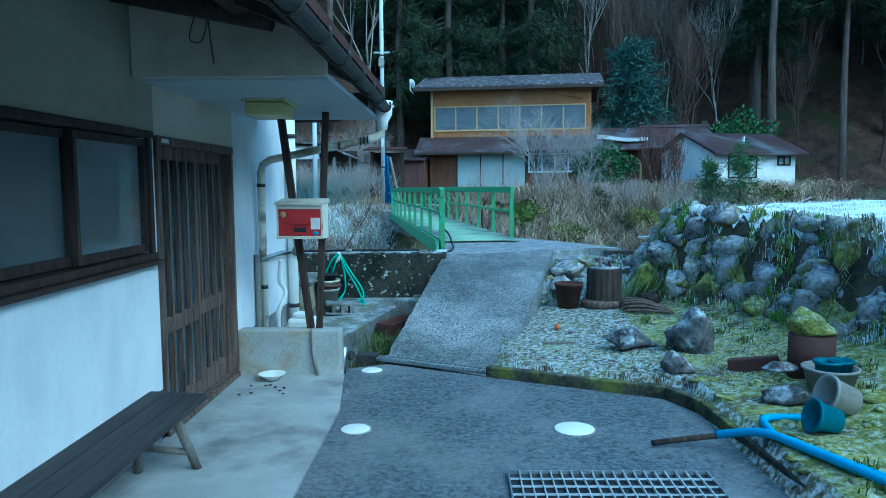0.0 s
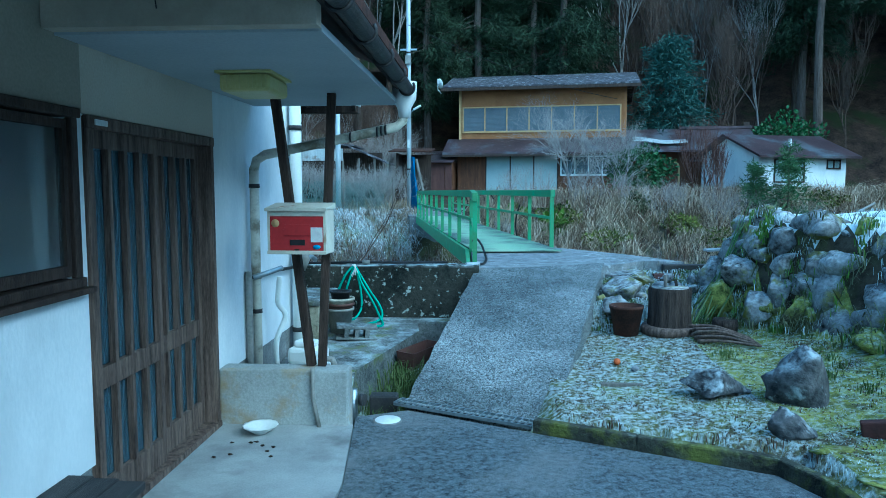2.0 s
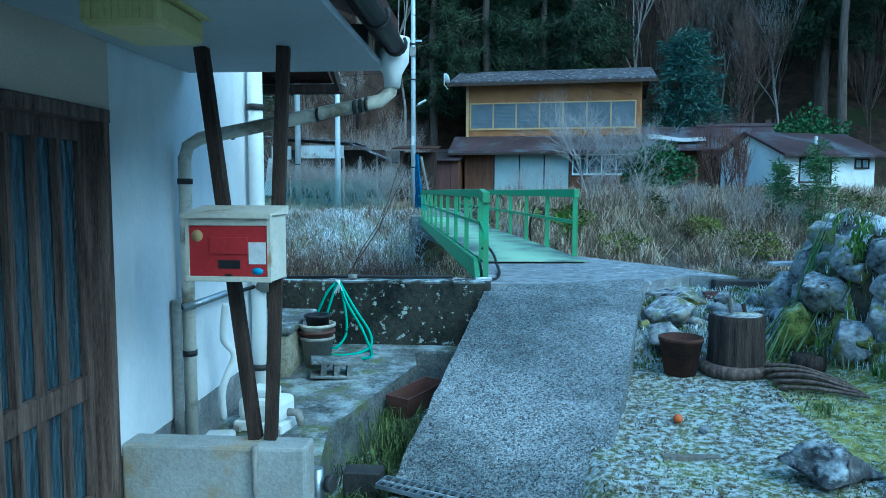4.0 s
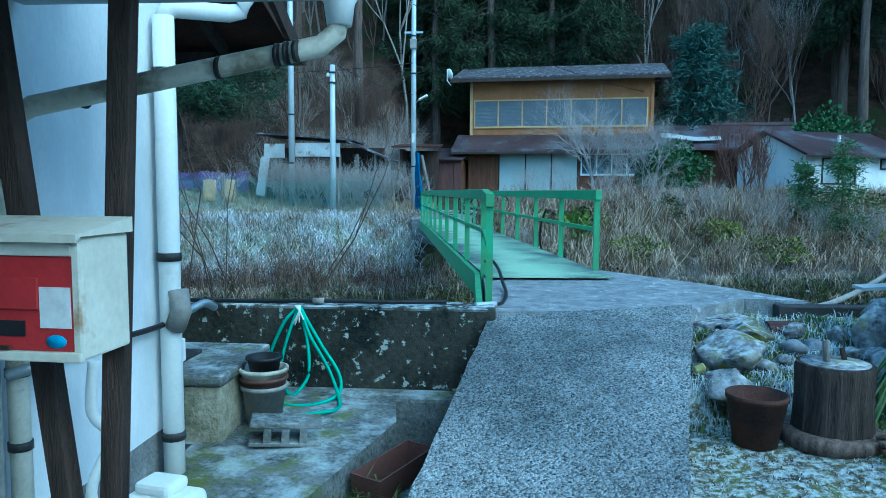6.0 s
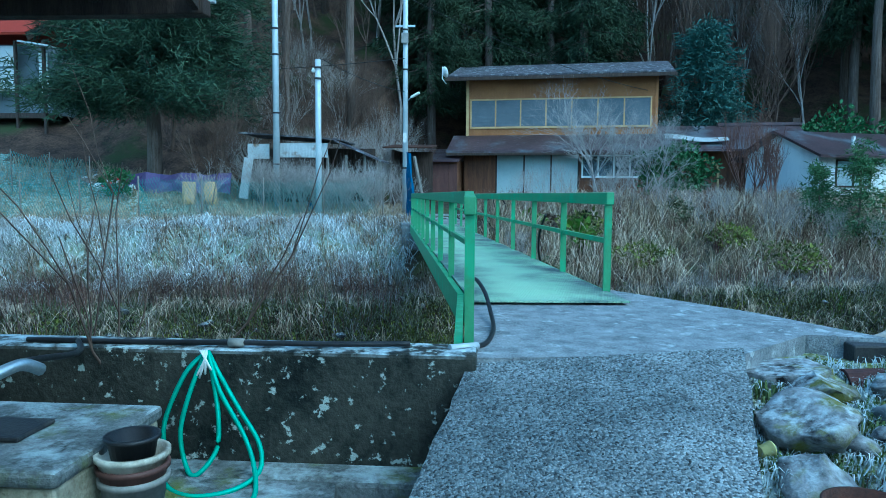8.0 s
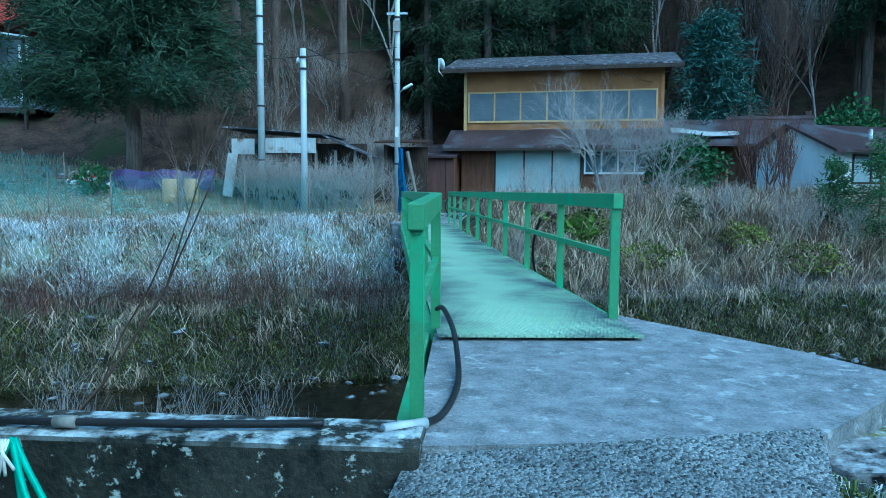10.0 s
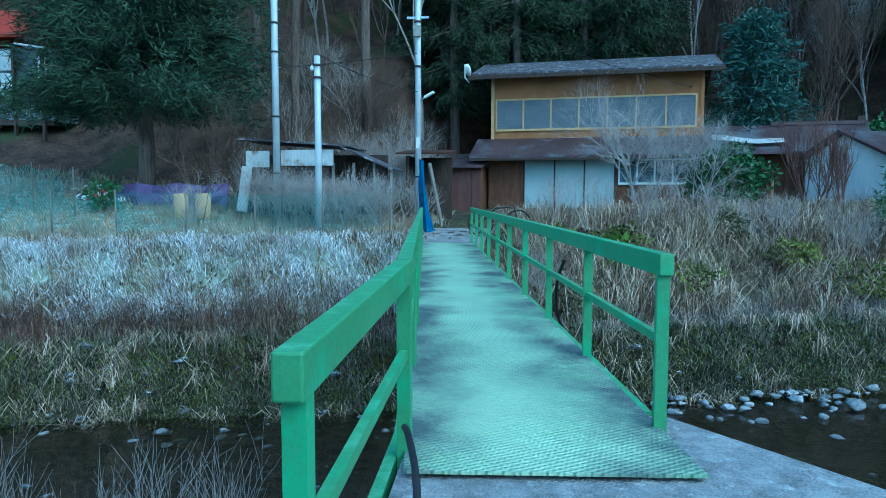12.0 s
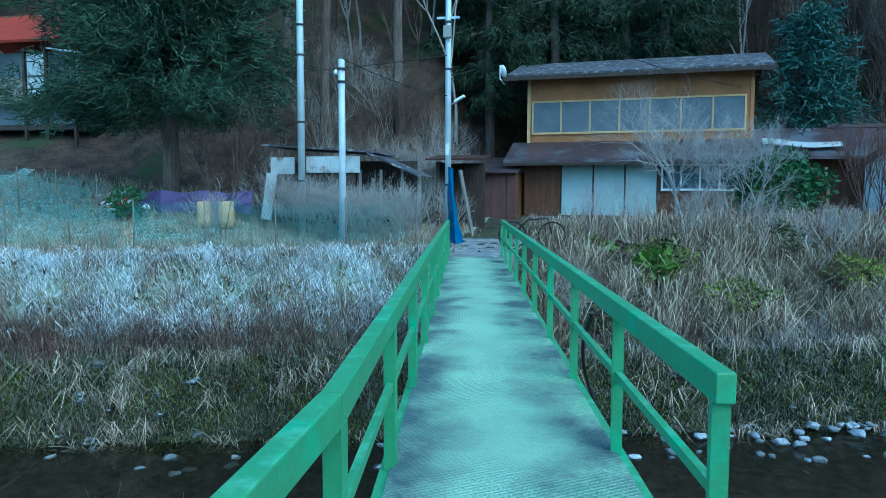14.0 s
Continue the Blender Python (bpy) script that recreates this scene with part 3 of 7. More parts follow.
# ramp slab up to the bridge, with the landing above it
RB, RT = [(-0.66, 6.1), (0.33, 5.72)], [(1.2, 9.05), (-0.2, 8.85)]


def ramp_z(x, y):
    t = (y - 5.95 - 0.1 * (0.2 - x)) / (8.95 - 5.95)
    return -0.14 + 0.55 * t


bm = bmesh.new()
n = 24
lf, rf, lb, rb2 = [], [], [], []
for i in range(n + 1):
    t = i / n
    jl, jr = 0.02 * noise.noise(Vector((t * 14, 0, 0))), 0.02 * noise.noise(Vector((t * 11, 5, 0)))
    xl, yl = RB[0][0] + (RT[1][0] - RB[0][0]) * t + jl, RB[0][1] + (RT[1][1] - RB[0][1]) * t
    xr, yr = RB[1][0] + (RT[0][0] - RB[1][0]) * t + jr, RB[1][1] + (RT[0][1] - RB[1][1]) * t
    zl, zr = ramp_z(xl, yl), ramp_z(xr, yr)
    lf.append(bm.verts.new((xl, yl, zl)))
    rf.append(bm.verts.new((xr, yr, zr)))
    lb.append(bm.verts.new((xl + 0.03, yl, min(zl - 0.22, zl - 0.22))))
    rb2.append(bm.verts.new((xr, yr, zr - 0.45)))
for i in range(n):
    for q in ((lf[i], rf[i], rf[i + 1], lf[i + 1]), (lb[i], lf[i], lf[i + 1], lb[i + 1]), (rf[i], rb2[i], rb2[i + 1], rf[i + 1]), (rb2[i], lb[i], lb[i + 1], rb2[i + 1])):
        bm.faces.new(q)
bm.faces.new((lf[0], lb[0], rb2[0], rf[0]))
bm.faces.new((lf[n], rf[n], rb2[n], lb[n]))
tagged(finish("ramp", bm, "ramp"), "exposed pebble concrete ramp rising to the footbridge", "ramp", kind="structure")
tagged(finish("landing", slab(bmesh.new(), [(-0.2, 8.86), (1.2, 9.06), (1.75, 9.62), (2.2, 9.55), (1.72, 10.35), (1.35, 10.8), (0.88, 11.35), (-0.3, 11.1)], 0.45, lambda x, y: 0.405 - 0.037 * (y - 9)), "landing"), "weathered grey concrete landing at the bridge head", "landing", kind="structure")
tagged(finish("abutment", B(-0.32, 0.95, 9.3, 10.95, -3.7, -0.08), "moss_concrete"), "mossy concrete bridge abutment above the river", "abutment", kind="structure")
rw = thing("retaining_wall", (-2.4, 8.9, -0.6), "black lichen-stained concrete retaining wall with frosted top", "wall", kind="structure")
part("wall_body", B(-9.5, -0.16, 8.72, 9.0, -3.6, 0.44, 0.02), "blackwall", rw)
part("footing", B(-9.0, -0.3, 8.5, 8.73, -0.6, -0.12, 0.03), "moss_concrete", rw, "mossy concrete footing ledge")

# ---- near house ----
WX = -1.8
wall = thing("wall_west", (WX - 0.1, 2, -0.2), "white plastered house wall above a concrete plinth", "wall", kind="structure")
bm = bmesh.new()
for y0, y1, z0, z1 in ((-9, -1.2, 0.22, 2.7), (-1.2, 4.06, 0.22, 1.02), (-1.2, 4.06, 1.76, 2.7), (4.06, 4.18, 0.22, 2.7), (4.18, 5.6, 1.74, 2.7), (5.6, 7.62, 0.22, 2.7)):
    box(bm, WX - 0.16, WX, y0, y1, z0, z1)
part("plaster_wall", bm, "plaster", wall)
bm = bmesh.new()
for y0, y1 in ((-9, 4.17), (5.61, 7.62)):
    box(bm, WX - 0.16, WX - 0.012, y0, y1, -0.7, 0.22)
part("plinth", bm, "concrete", wall, "grey concrete plinth")
part("end_wall", B(-8, WX - 0.16, 7.46, 7.62, -0.7, 2.7), "plaster", wall)
part("back_wall", B(-8.16, -8, -9, 7.62, -0.7, 2.7), "plaster", wall)
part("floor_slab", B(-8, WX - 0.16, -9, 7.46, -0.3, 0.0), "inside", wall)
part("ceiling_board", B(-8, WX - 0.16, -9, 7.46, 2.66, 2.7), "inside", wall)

bulk = thing("canopy", (-1.25, 5.2, 2.03), "boxed beige plaster canopy with grey soffit over the entrance", "canopy", kind="structure")
bm = bmesh.new()
fp = [[bm.verts.new((x, y, z)) for x, z in ((WX + 0.02, 2.04), (-0.72, 2.04), (-0.72, 2.22), (WX + 0.02, 2.64))] for y in (3.9, 3.98)]
bm.faces.new(fp[0]), bm.faces.new(fp[1][::-1])
for i in range(4):
    bm.faces.new((fp[0][i], fp[1][i], fp[1][(i + 1) % 4], fp[0][(i + 1) % 4]))
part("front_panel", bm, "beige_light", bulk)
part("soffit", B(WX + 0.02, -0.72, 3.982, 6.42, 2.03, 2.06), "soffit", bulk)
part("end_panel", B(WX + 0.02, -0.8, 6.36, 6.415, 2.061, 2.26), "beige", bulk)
# both panels lay eave and canopy shade over the plaster as colour
part("upper_wall", B(WX, WX + 0.015, -9, 4.16, 1.765, 2.7), "beige", bulk, "beige upper wall with eave shade in its colour")
part("upper_wall", B(WX, WX + 0.013, 4.16, 5.62, 1.748, 2.7), "beige_light", bulk, "beige panel above the door, canopy shade in its colour")

roof = thing("roof", (-1.2, 0, 2.2), "rusty-edged house roof with rafters and purlin ends", "roof", kind="structure")
bm = bmesh.new()
sl = math.tan(radians(22))
vs = []
for y in (-9, 6.5):
    for x, dz in ((-0.66, 0), (-4.9, 4.24 * sl), (-4.9, 4.24 * sl - 0.09), (-0.66, -0.06)):
        vs.append(bm.verts.new((x, y, 2.3 + dz)))
for q in ((0, 1, 5, 4), (3, 7, 6, 2), (0, 4, 7, 3), (0, 3, 2, 1), (4, 5, 6, 7), (1, 2, 6, 5)):
    bm.faces.new([vs[i] for i in q])
part("roofing", bm, "rust", roof, "rust-brown sheet roofing")
part("rear_roofing", beam(bmesh.new(), (-4.9, -1.25, 2.3 + 4.34 * sl - 0.05), (-9.5, -1.25, 2.2), 15.5, 0.09), "rust", roof)
for k in range(22):
    y = -6 + k * 0.45
    if y < 3.85:
        part("rafter", beam(bmesh.new(), (-0.72, y, 2.21), (-2.0, y, 2.21 + 1.28 * sl), 0.05, 0.08), "wood_dark", roof)
part("fascia", B(-0.715, -0.69, -9, 6.45, 2.12, 2.25), "wood_dark", roof)
bm = tube(bmesh.new(), [(-1.78, 3.7, 2.45), (-0.95, 3.7, 2.29)], 0.06, 14)
part("purlin_end", bm, "wood_dark", roof, "round dark log purlin end")
part("purlin", beam(bmesh.new(), (-1.1, -8.8, 2.36), (-1.1, 3.88, 2.36), 0.09, 0.1), "wood_dark", roof)

# gutter with its hopper and downpipe
gut = thing("gutter", (-0.55, 2, 2.1), "dark half-round roof gutter on looped iron brackets", "gutter")
bm = bmesh.new()
sec = [(math.cos(a) * 0.047, math.sin(a) * 0.047) for a in np.linspace(math.pi, 2 * math.pi, 9)]
sec += [(c * 0.9, s * 0.9) for c, s in sec[::-1]]
ra = [bm.verts.new((-0.64 + a, -9.0, 2.21 + b)) for a, b in sec]
rbv = [bm.verts.new((-0.64 + a, 6.4, 2.13 + b)) for a, b in sec]
for i in range(len(sec)):
    j = (i + 1) % len(sec)
    bm.faces.new((ra[i], ra[j], rbv[j], rbv[i]))
bm.faces.new(ra[::-1]), bm.faces.new(rbv)
part("trough", bm, "dark_steel", gut)
for k in range(9):
    y = 1.6 + 0.58 * k
    z = 2.21 - 0.08 * (y + 9) / 15.4
    pts = [(-0.64 + 0.053 * math.cos(a), y, z + 0.053 * math.sin(a)) for a in np.linspace(math.pi * 0.9, 2.2 * math.pi, 10)]
    part("bracket", tube(bmesh.new(), [(-0.7, y, z + 0.05)] + pts, 0.009, 6), "dark_steel", gut)
dp = thing("downpipe", (-1.74, 6.25, 0.3), "stained cream plastic downpipe with a white hopper", "pipe")
part("hopper", lathe(bmesh.new(), [(0.04, -0.17), (0.05, -0.1), (0.085, -0.04), (0.09, 0.08), (0.075, 0.08), (0.07, 0)], 18, (-0.67, 6.34, 2.1)), "white_pvc", dp)
part("slanting_pipe", tube(bmesh.new(), [(-0.67, 6.34, 1.97), (-0.68, 6.34, 1.91), (-0.73, 6.33, 1.865), (-1.03, 6.3, 1.8), (-1.66, 6.26, 1.67), (-1.72, 6.25, 1.63), (-1.74, 6.25, 1.56)], 0.034, 12), "cream_pvc", dp)
part("upright_pipe", tube(bmesh.new(), [(-1.74, 6.25, 1.58), (-1.74, 6.25, 0.85), (-1.74, 6.25, 0.05)], 0.034, 12), "cream_pvc", dp)
for z in (1.45, 0.8, 0.55):
    part("pipe_clip", lathe(bmesh.new(), [(0.039, -0.015), (0.039, 0.015)], 12, (-1.74, 6.25, z)), "dark_steel", dp)
for x in (-1.05, -0.8, -0.83, -0.86, -1.5):
    z = 1.67 + (x + 1.66) * 0.2
    part("cable_tie", tube(bmesh.new(), [(x - 0.004, 6.29, z), (x + 0.008, 6.29, z)], 0.037, 12), "black", dp)
dp2 = thing("downpipe", (-1.73, 7.35, -0.4), "white plastic downpipe at the corner of the house", "pipe")
part("upright_pipe", tube(bmesh.new(), [(-1.73, 7.35, -0.4), (-1.73, 7.35, 1.0), (-1.73, 7.35, 2.21)], 0.05, 14), "white_pvc", dp2)
part("branch", tube(bmesh.new(), [(-1.73, 7.35, 2.2), (-1.72, 7.36, 2.235), (-1.68, 7.38, 2.25), (-1.46, 7.48, 2.25), (-1.41, 7.5, 2.265), (-1.39, 7.5, 2.31), (-1.39, 7.5, 2.6)], 0.042, 12), "white_pvc", dp2)
part("elbow", tube(bmesh.new(), [(-1.68, 7.33, 0.92), (-1.66, 7.31, 0.82), (-1.7, 7.33, 0.74)], 0.05, 10), "grey_pot", dp2, "grey pipe elbow")
for z in (1.95, 1.08, 0.2):
    part("pipe_clip", lathe(bmesh.new(), [(0.058, -0.02), (0.058, 0.02)], 14, (-1.73, 7.35, z)), "dark_steel", dp2)
eave = thing("rear_eave", (-2.6, 8.6, 2.2), "dark timber eave projecting behind the house corner", "eave", kind="structure")
part("eave_beam", B(-6.5, -1.4, 8.56, 8.65, 2.2, 2.275, 0.006), "wood_dark", eave)
part("eave_edge", B(-6.5, -1.39, 8.655, 8.69, 2.276, 2.29), "tin", eave, "pale sheet edge")
part("roof_sheet", beam(bmesh.new(), (-4.0, 7.64, 2.62), (-4.0, 8.68, 2.31), 5.0, 0.03), "rust", eave)
part("barge_board", beam(bmesh.new(), (-1.32, 7.5, 2.5), (-1.44, 8.6, 2.27), 0.03, 0.12), "wood_dark", eave)
for k in range(5):
    part("rafter", beam(bmesh.new(), (-1.9 - 0.8 * k, 7.64, 2.56), (-1.9 - 0.8 * k, 8.56, 2.28), 0.05, 0.06), "wood_dark", eave)

# window
win = thing("window_1", (WX, 1.4, 1.0), "dark brown sliding window with frosted panes", "window", kind="structure")
bm = bmesh.new()
for z0, z1 in ((1.02, 1.06), (1.722, 1.762)):
    box(bm, WX - 0.1, WX + 0.03, -1.22, 4.13, z0, z1, 0.006)
for y in (-1.2, 4.06):
    box(bm, WX - 0.1, WX + 0.025, y, y + 0.05, 1.06, 1.722, 0.006)
part("window_frame", bm, "wood_dark", win)
part("window_sill", B(WX - 0.02, WX + 0.06, -1.25, 4.15, 0.992, 1.018, 0.006), "wood_dark", win)
for k, (y0, y1, dx) in enumerate(((3.29, 4.06, 0.0), (2.0, 3.33, -0.04), (0.95, 2.0, 0.0), (-0.1, 1.0, -0.04), (-1.13, -0.1, 0.0))):
    bm = bmesh.new()
    for a, b in ((y0, y0 + 0.03), (y1 - 0.03, y1)):
        box(bm, WX - 0.03 + dx, WX + 0.005 + dx, a, b, 1.07, 1.712)
    for a, b in ((1.07, 1.115), (1.675, 1.712)):
        box(bm, WX - 0.03 + dx, WX + 0.004 + dx, y0 + 0.03, y1 - 0.03, a, b)
    s = part("sash", bm, "wood_dark", win)
    part("pane", B(WX - 0.016 + dx, WX - 0.01 + dx, y0 + 0.03, y1 - 0.03, 1.115, 1.675), "glass", s)
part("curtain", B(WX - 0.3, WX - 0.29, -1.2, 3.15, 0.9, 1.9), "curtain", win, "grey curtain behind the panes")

# entrance: two sliding lattice doors
door = thing("door_1", (WX, 4.84, drive_z(4.8)), "weathered brown sliding lattice doors with patterned glass", "door", kind="structure")
DB = drive_z(4.8) + 0.03
bm = bmesh.new()
for y in (4.19, 5.56):
    box(bm, WX - 0.1, WX + 0.02, y, y + 0.045, DB - 0.1, 1.69, 0.005)
box(bm, WX - 0.1, WX + 0.025, 4.19, 5.605, 1.69, 1.745, 0.005)
box(bm, WX - 0.1, WX + 0.03, 4.19, 5.605, DB - 0.12, DB, 0.005)
part("door_frame", bm, "wood_brown", door)
part("plate", B(WX + 0.025, WX + 0.03, 4.24, 4.34, 1.705, 1.73), "sticker", door, "small pale name plate")
for k, (y0, y1, dx) in enumerate(((4.235, 4.92, 0.0), (4.87, 5.56, -0.045))):
    lf = part("door_leaf", B(WX - 0.05 + dx, WX - 0.02 + dx, y0, y0 + 0.045, DB, 1.69, 0.003), "wood_brown", door)
    for nm, a, b, z0, z1 in (("stile", y1 - 0.045, y1, DB, 1.69), ("rail", y0 + 0.045, y1 - 0.045, 1.61, 1.69), ("rail", y0 + 0.045, y1 - 0.045, 0.52, 0.62), ("rail", y0 + 0.045, y1 - 0.045, DB, DB + 0.14)):
        part(nm, B(WX - 0.05 + dx, WX - 0.02 + dx, a, b, z0, z1, 0.003), "wood_brown", lf)
    for j in range(1, 4):
        y = y0 + 0.045 + (y1 - y0 - 0.09) * j / 4
        part("slat", B(WX - 0.046 + dx, WX - 0.016 + dx, y - 0.014, y + 0.014, DB + 0.14, 0.52), "wood_brown", lf)
        part("slat", B(WX - 0.046 + dx, WX - 0.016 + dx, y - 0.014, y + 0.014, 0.62, 1.61), "wood_brown", lf)
    for z0, z1 in ((DB + 0.14, 0.52), (0.62, 1.61)):
        part("pane", B(WX - 0.056 + dx, WX - 0.051 + dx, y0 + 0.05, y1 - 0.05, z0, z1), "frosted", lf)

# low wall, posts, mailbox
kw = solid("low_wall", B(WX + 0.002, -0.96, 5.63, 5.785, -0.3, 0.28, 0.015), "kerb", "low ochre-stained concrete wall beside the entrance", "wall", kind="structure")
for p, q in (((-1.22, 5.745, 0.28), (-1.43, 5.75, 2.03)), ((-1.15, 5.745, 0.28), (-1.065, 5.755, 2.03))):
    solid("canopy_post", beam(bmesh.new(), p, q, 0.055, 0.055, 0.004), "wood_dark", "slender dark weathered timber post under the canopy", "post", "canopy posts")
solid("conduit", tube(bmesh.new(), [(-1.18, 5.605, 0.3), (-1.18, 5.603, 0.1), (-1.14, 5.603, -0.1)], 0.014, 8), "grey_pot", "thin grey conduit running down the low wall", "pipe")
mb = thing("mailbox", (-1.425, 5.52, 1.015), "dull red and ivory steel mailbox on two posts", "mailbox", rz=-3)
part("case", B(0, 0.366, 0.012, 0.195, 0.0, 0.275, 0.007), "ivory", mb, "", True)
part("lower_lip", B(-0.003, 0.369, -0.004, 0.011, 0.0, 0.022, 0.003), "ivory", mb, "rust-streaked ivory lip", True)
for x in (0.0, 0.352):
    part("front_stile", B(x, x + 0.014, 0.0, 0.0115, 0.023, 0.275), "ivory", mb, "", True)
part("front_plate", B(0.0145, 0.3515, 0.004, 0.0115, 0.023, 0.232, 0.002), "red", mb, "dull red front plate", True)
part("upper_rail", B(0.0145, 0.3515, -0.002, 0.0115, 0.233, 0.262, 0.003), "ivory", mb, "stained ivory rail under the lid", True)
part("flap", B(0.105, 0.27, -0.003, 0.0035, 0.115, 0.185, 0.002), "red", mb, "", True)
# no opening cut: a black plate gives the slot its inner shade
part("slot", B(0.14, 0.235, 0.001, 0.0038, 0.055, 0.09), "black", mb, "black plate for the shade inside the letter slot", True)
part("latch", B(0.17, 0.2, -0.006, 0.0035, 0.024, 0.034, 0.002), "rust", mb, "small rusty latch", True)
bm = bmesh.new()
vs = [bm.verts.new(p) for x in (-0.01, 0.376) for p in ((x, -0.02, 0.264), (x, -0.02, 0.282), (x, 0.2, 0.312), (x, 0.2, 0.276), (x, 0.0, 0.276))]
bm.faces.new(vs[:5]), bm.faces.new(vs[:4:-1])
for k in range(5):
    bm.faces.new((vs[k], vs[k + 5], vs[(k + 1) % 5 + 5], vs[(k + 1) % 5]))
part("lid", bm, "ivory", mb, "rust-edged ivory lid", True)
bm = lathe(bmesh.new(), [(0.025, 0), (0.025, 0.002), (0, 0.002)], 20)
bm.transform(Matrix.Translation((0.05, 0.0035, 0.19)) @ Matrix.Rotation(radians(90), 4, "X"))
part("sticker", bm, "frame_wood", mb, "round cream sticker", True)
part("sticker", B(0.272, 0.345, 0.001, 0.0036, 0.075, 0.165), "sticker", mb, "torn white paper sticker", True)
bm = lathe(bmesh.new(), [(0.024, 0), (0.024, 0.002), (0, 0.002)], 20, (0, 0, 0), 0.62)
bm.transform(Matrix.Translation((0.308, 0.0035, 0.045)) @ Matrix.Rotation(radians(90), 4, "X"))
part("sticker", bm, "blue_pipe", mb, "blue and yellow oval sticker", True)
lamp = thing("ceiling_light", (-1.3, 5.05, 1.92), "yellowed ribbed plastic box light under the canopy", "lamp")
bm = bmesh.new()
box(bm, -1.45, -1.19, 4.84, 5.2, 1.925, 2.015, 0.02)
part("diffuser", bm, "lamp_plastic", lamp)
part("base_plate", B(-1.465, -1.175, 4.825, 5.215, 2.0155, 2.029), "lamp_plastic", lamp)
for k in range(11):
    part("rib", B(-1.44 + 0.0225 * k, -1.43 + 0.0225 * k, 4.835, 4.8395, 1.94, 2.005), "lamp_plastic", lamp)

# bench
bench = thing("bench", (-1.55, 2.8, drive_z(3)), "dark low wooden bench with splayed round legs", "bench")
for k in range(3):
    part("seat_board", B(-1.76 + 0.115 * k, -1.65 + 0.115 * k, 1.6, 3.86 - 0.02 * k, 0.36, 0.395, 0.006), "bench", bench)
for y in (3.55, 1.9):
    for x, sx in ((-1.5, 0.08), (-1.68, -0.05)):
        z0 = drive_z(y) + 0.012
        part("leg", tube(bmesh.new(), [(x, y, 0.36), (x + sx, y + (0.12 if x > -1.6 else 0.05), z0)], 0.026, 8, 0.024), "wood_grey", bench)
    part("stretcher", tube(bmesh.new(), [(-1.7, y + 0.03, 0.17), (-1.44, y + 0.07, 0.13)], 0.018, 8), "wood_grey", bench)

# ---- footbridge ----
def on_bridge(side, y, dz=0.0):
    """A point on the deck's edge: side 0 left, 1 right."""
    t = (y - 10.45) / 13.35
    x = -0.24 - 2.0 * t + side * 1.16
    return Vector((x, y, 0.385 - 0.054 * t + dz))


br = thing("footbridge", (0.3, 10.5, -0.1), "green painted steel footbridge with worn tread plate deck", "bridge")
cuts = [10.45, 13.1, 15.8, 18.5, 21.2, 23.8]
for a, b in zip(cuts, cuts[1:]):
    bm = bmesh.new()
    q = [on_bridge(0, a + 0.002), on_bridge(1, a + 0.1 * (a == 10.45)), on_bridge(1, b), on_bridge(0, b)]
    t = [bm.verts.new(v) for v in q]
    l = [bm.verts.new(v - Vector((0, 0, 0.012))) for v in q]
    bm.faces.new(t), bm.faces.new(l[::-1])
    for i in range(4):
        bm.faces.new((t[i], l[i], l[(i + 1) % 4], t[(i + 1) % 4]))
    part("deck_plate", bm, "deck", br)
for side, o in ((0, -0.03), (1, 0.03)):
    bm = bmesh.new()
    p, q = on_bridge(side, 10.9 if side == 0 else 11.4, -0.13), on_bridge(side, 23.9, -0.13)
    p.x += o
    q.x += o
    beam(bm, p, q, 0.05, 0.22)
    part("girder", bm, "green", br)
for k in range(9):
    y = 11.5 + 1.45 * k
    part("cross_beam", beam(bmesh.new(), on_bridge(0, y, -0.08), on_bridge(1, y, -0.08), 0.06, 0.1), "green", br)
yr = [11.12 + 1.445 * k for k in range(10)]
for y in yr:
    part("post", beam(bmesh.new(), on_bridge(1, y, -0.1), on_bridge(1, y, 0.7), 0.055, 0.055), "green", br)
yl = [10.69 + 1.45 * k for k in range(10)]
for y in yl:
    part("post", beam(bmesh.new(), on_bridge(0, y, -0.2), on_bridge(0, y, 0.7), 0.055, 0.055), "green", br)
P0 = Vector((-0.21, 9.1, 1.095))
part("girder", beam(bmesh.new(), (-0.27, 9.1, 0.18), on_bridge(0, 10.95, -0.13) + Vector((-0.03, 0, 0)), 0.05, 0.22), "green", br)
part("post", beam(bmesh.new(), (P0.x, P0.y + 0.06, -0.05), (P0.x, P0.y + 0.06, 1.09), 0.05, 0.05), "green", br)
for side, ys in ((1, yr), (0, yl)):
    p, q = on_bridge(side, ys[0] - 0.05, 0.74), on_bridge(side, ys[-1] + 0.05, 0.74)
    part("top_rail", beam(bmesh.new(), p, q, 0.064, 0.098, 0.006), "green", br)
    p, q = on_bridge(side, ys[0], 0.4), on_bridge(side, ys[-1], 0.4)
    part("mid_rail", beam(bmesh.new(), p, q, 0.032, 0.04), "green", br)
part("top_rail", beam(bmesh.new(), P0, on_bridge(0, yl[0] - 0.02, 0.74), 0.064, 0.098, 0.006), "green", br)
part("mid_rail", beam(bmesh.new(), (P0.x, P0.y + 0.06, 0.74), on_bridge(0, yl[0], 0.4), 0.032, 0.04), "green", br)
tagged(finish("far_abutment", slab(bmesh.new(), [(-2.5, 23.75), (-0.9, 23.75), (-0.8, 27.5), (-3.4, 27.5)], 1.2, lambda x, y: -0.29), "concrete"), "grey concrete path beyond the bridge", "pavement", kind="structure")

# ---- house across the river ----
HZ = -0.55
house = thing("house", (-1.45, 35.4, HZ), "old two-storey brown timber house with grey and maroon roofs", "house", rz=-7.5)
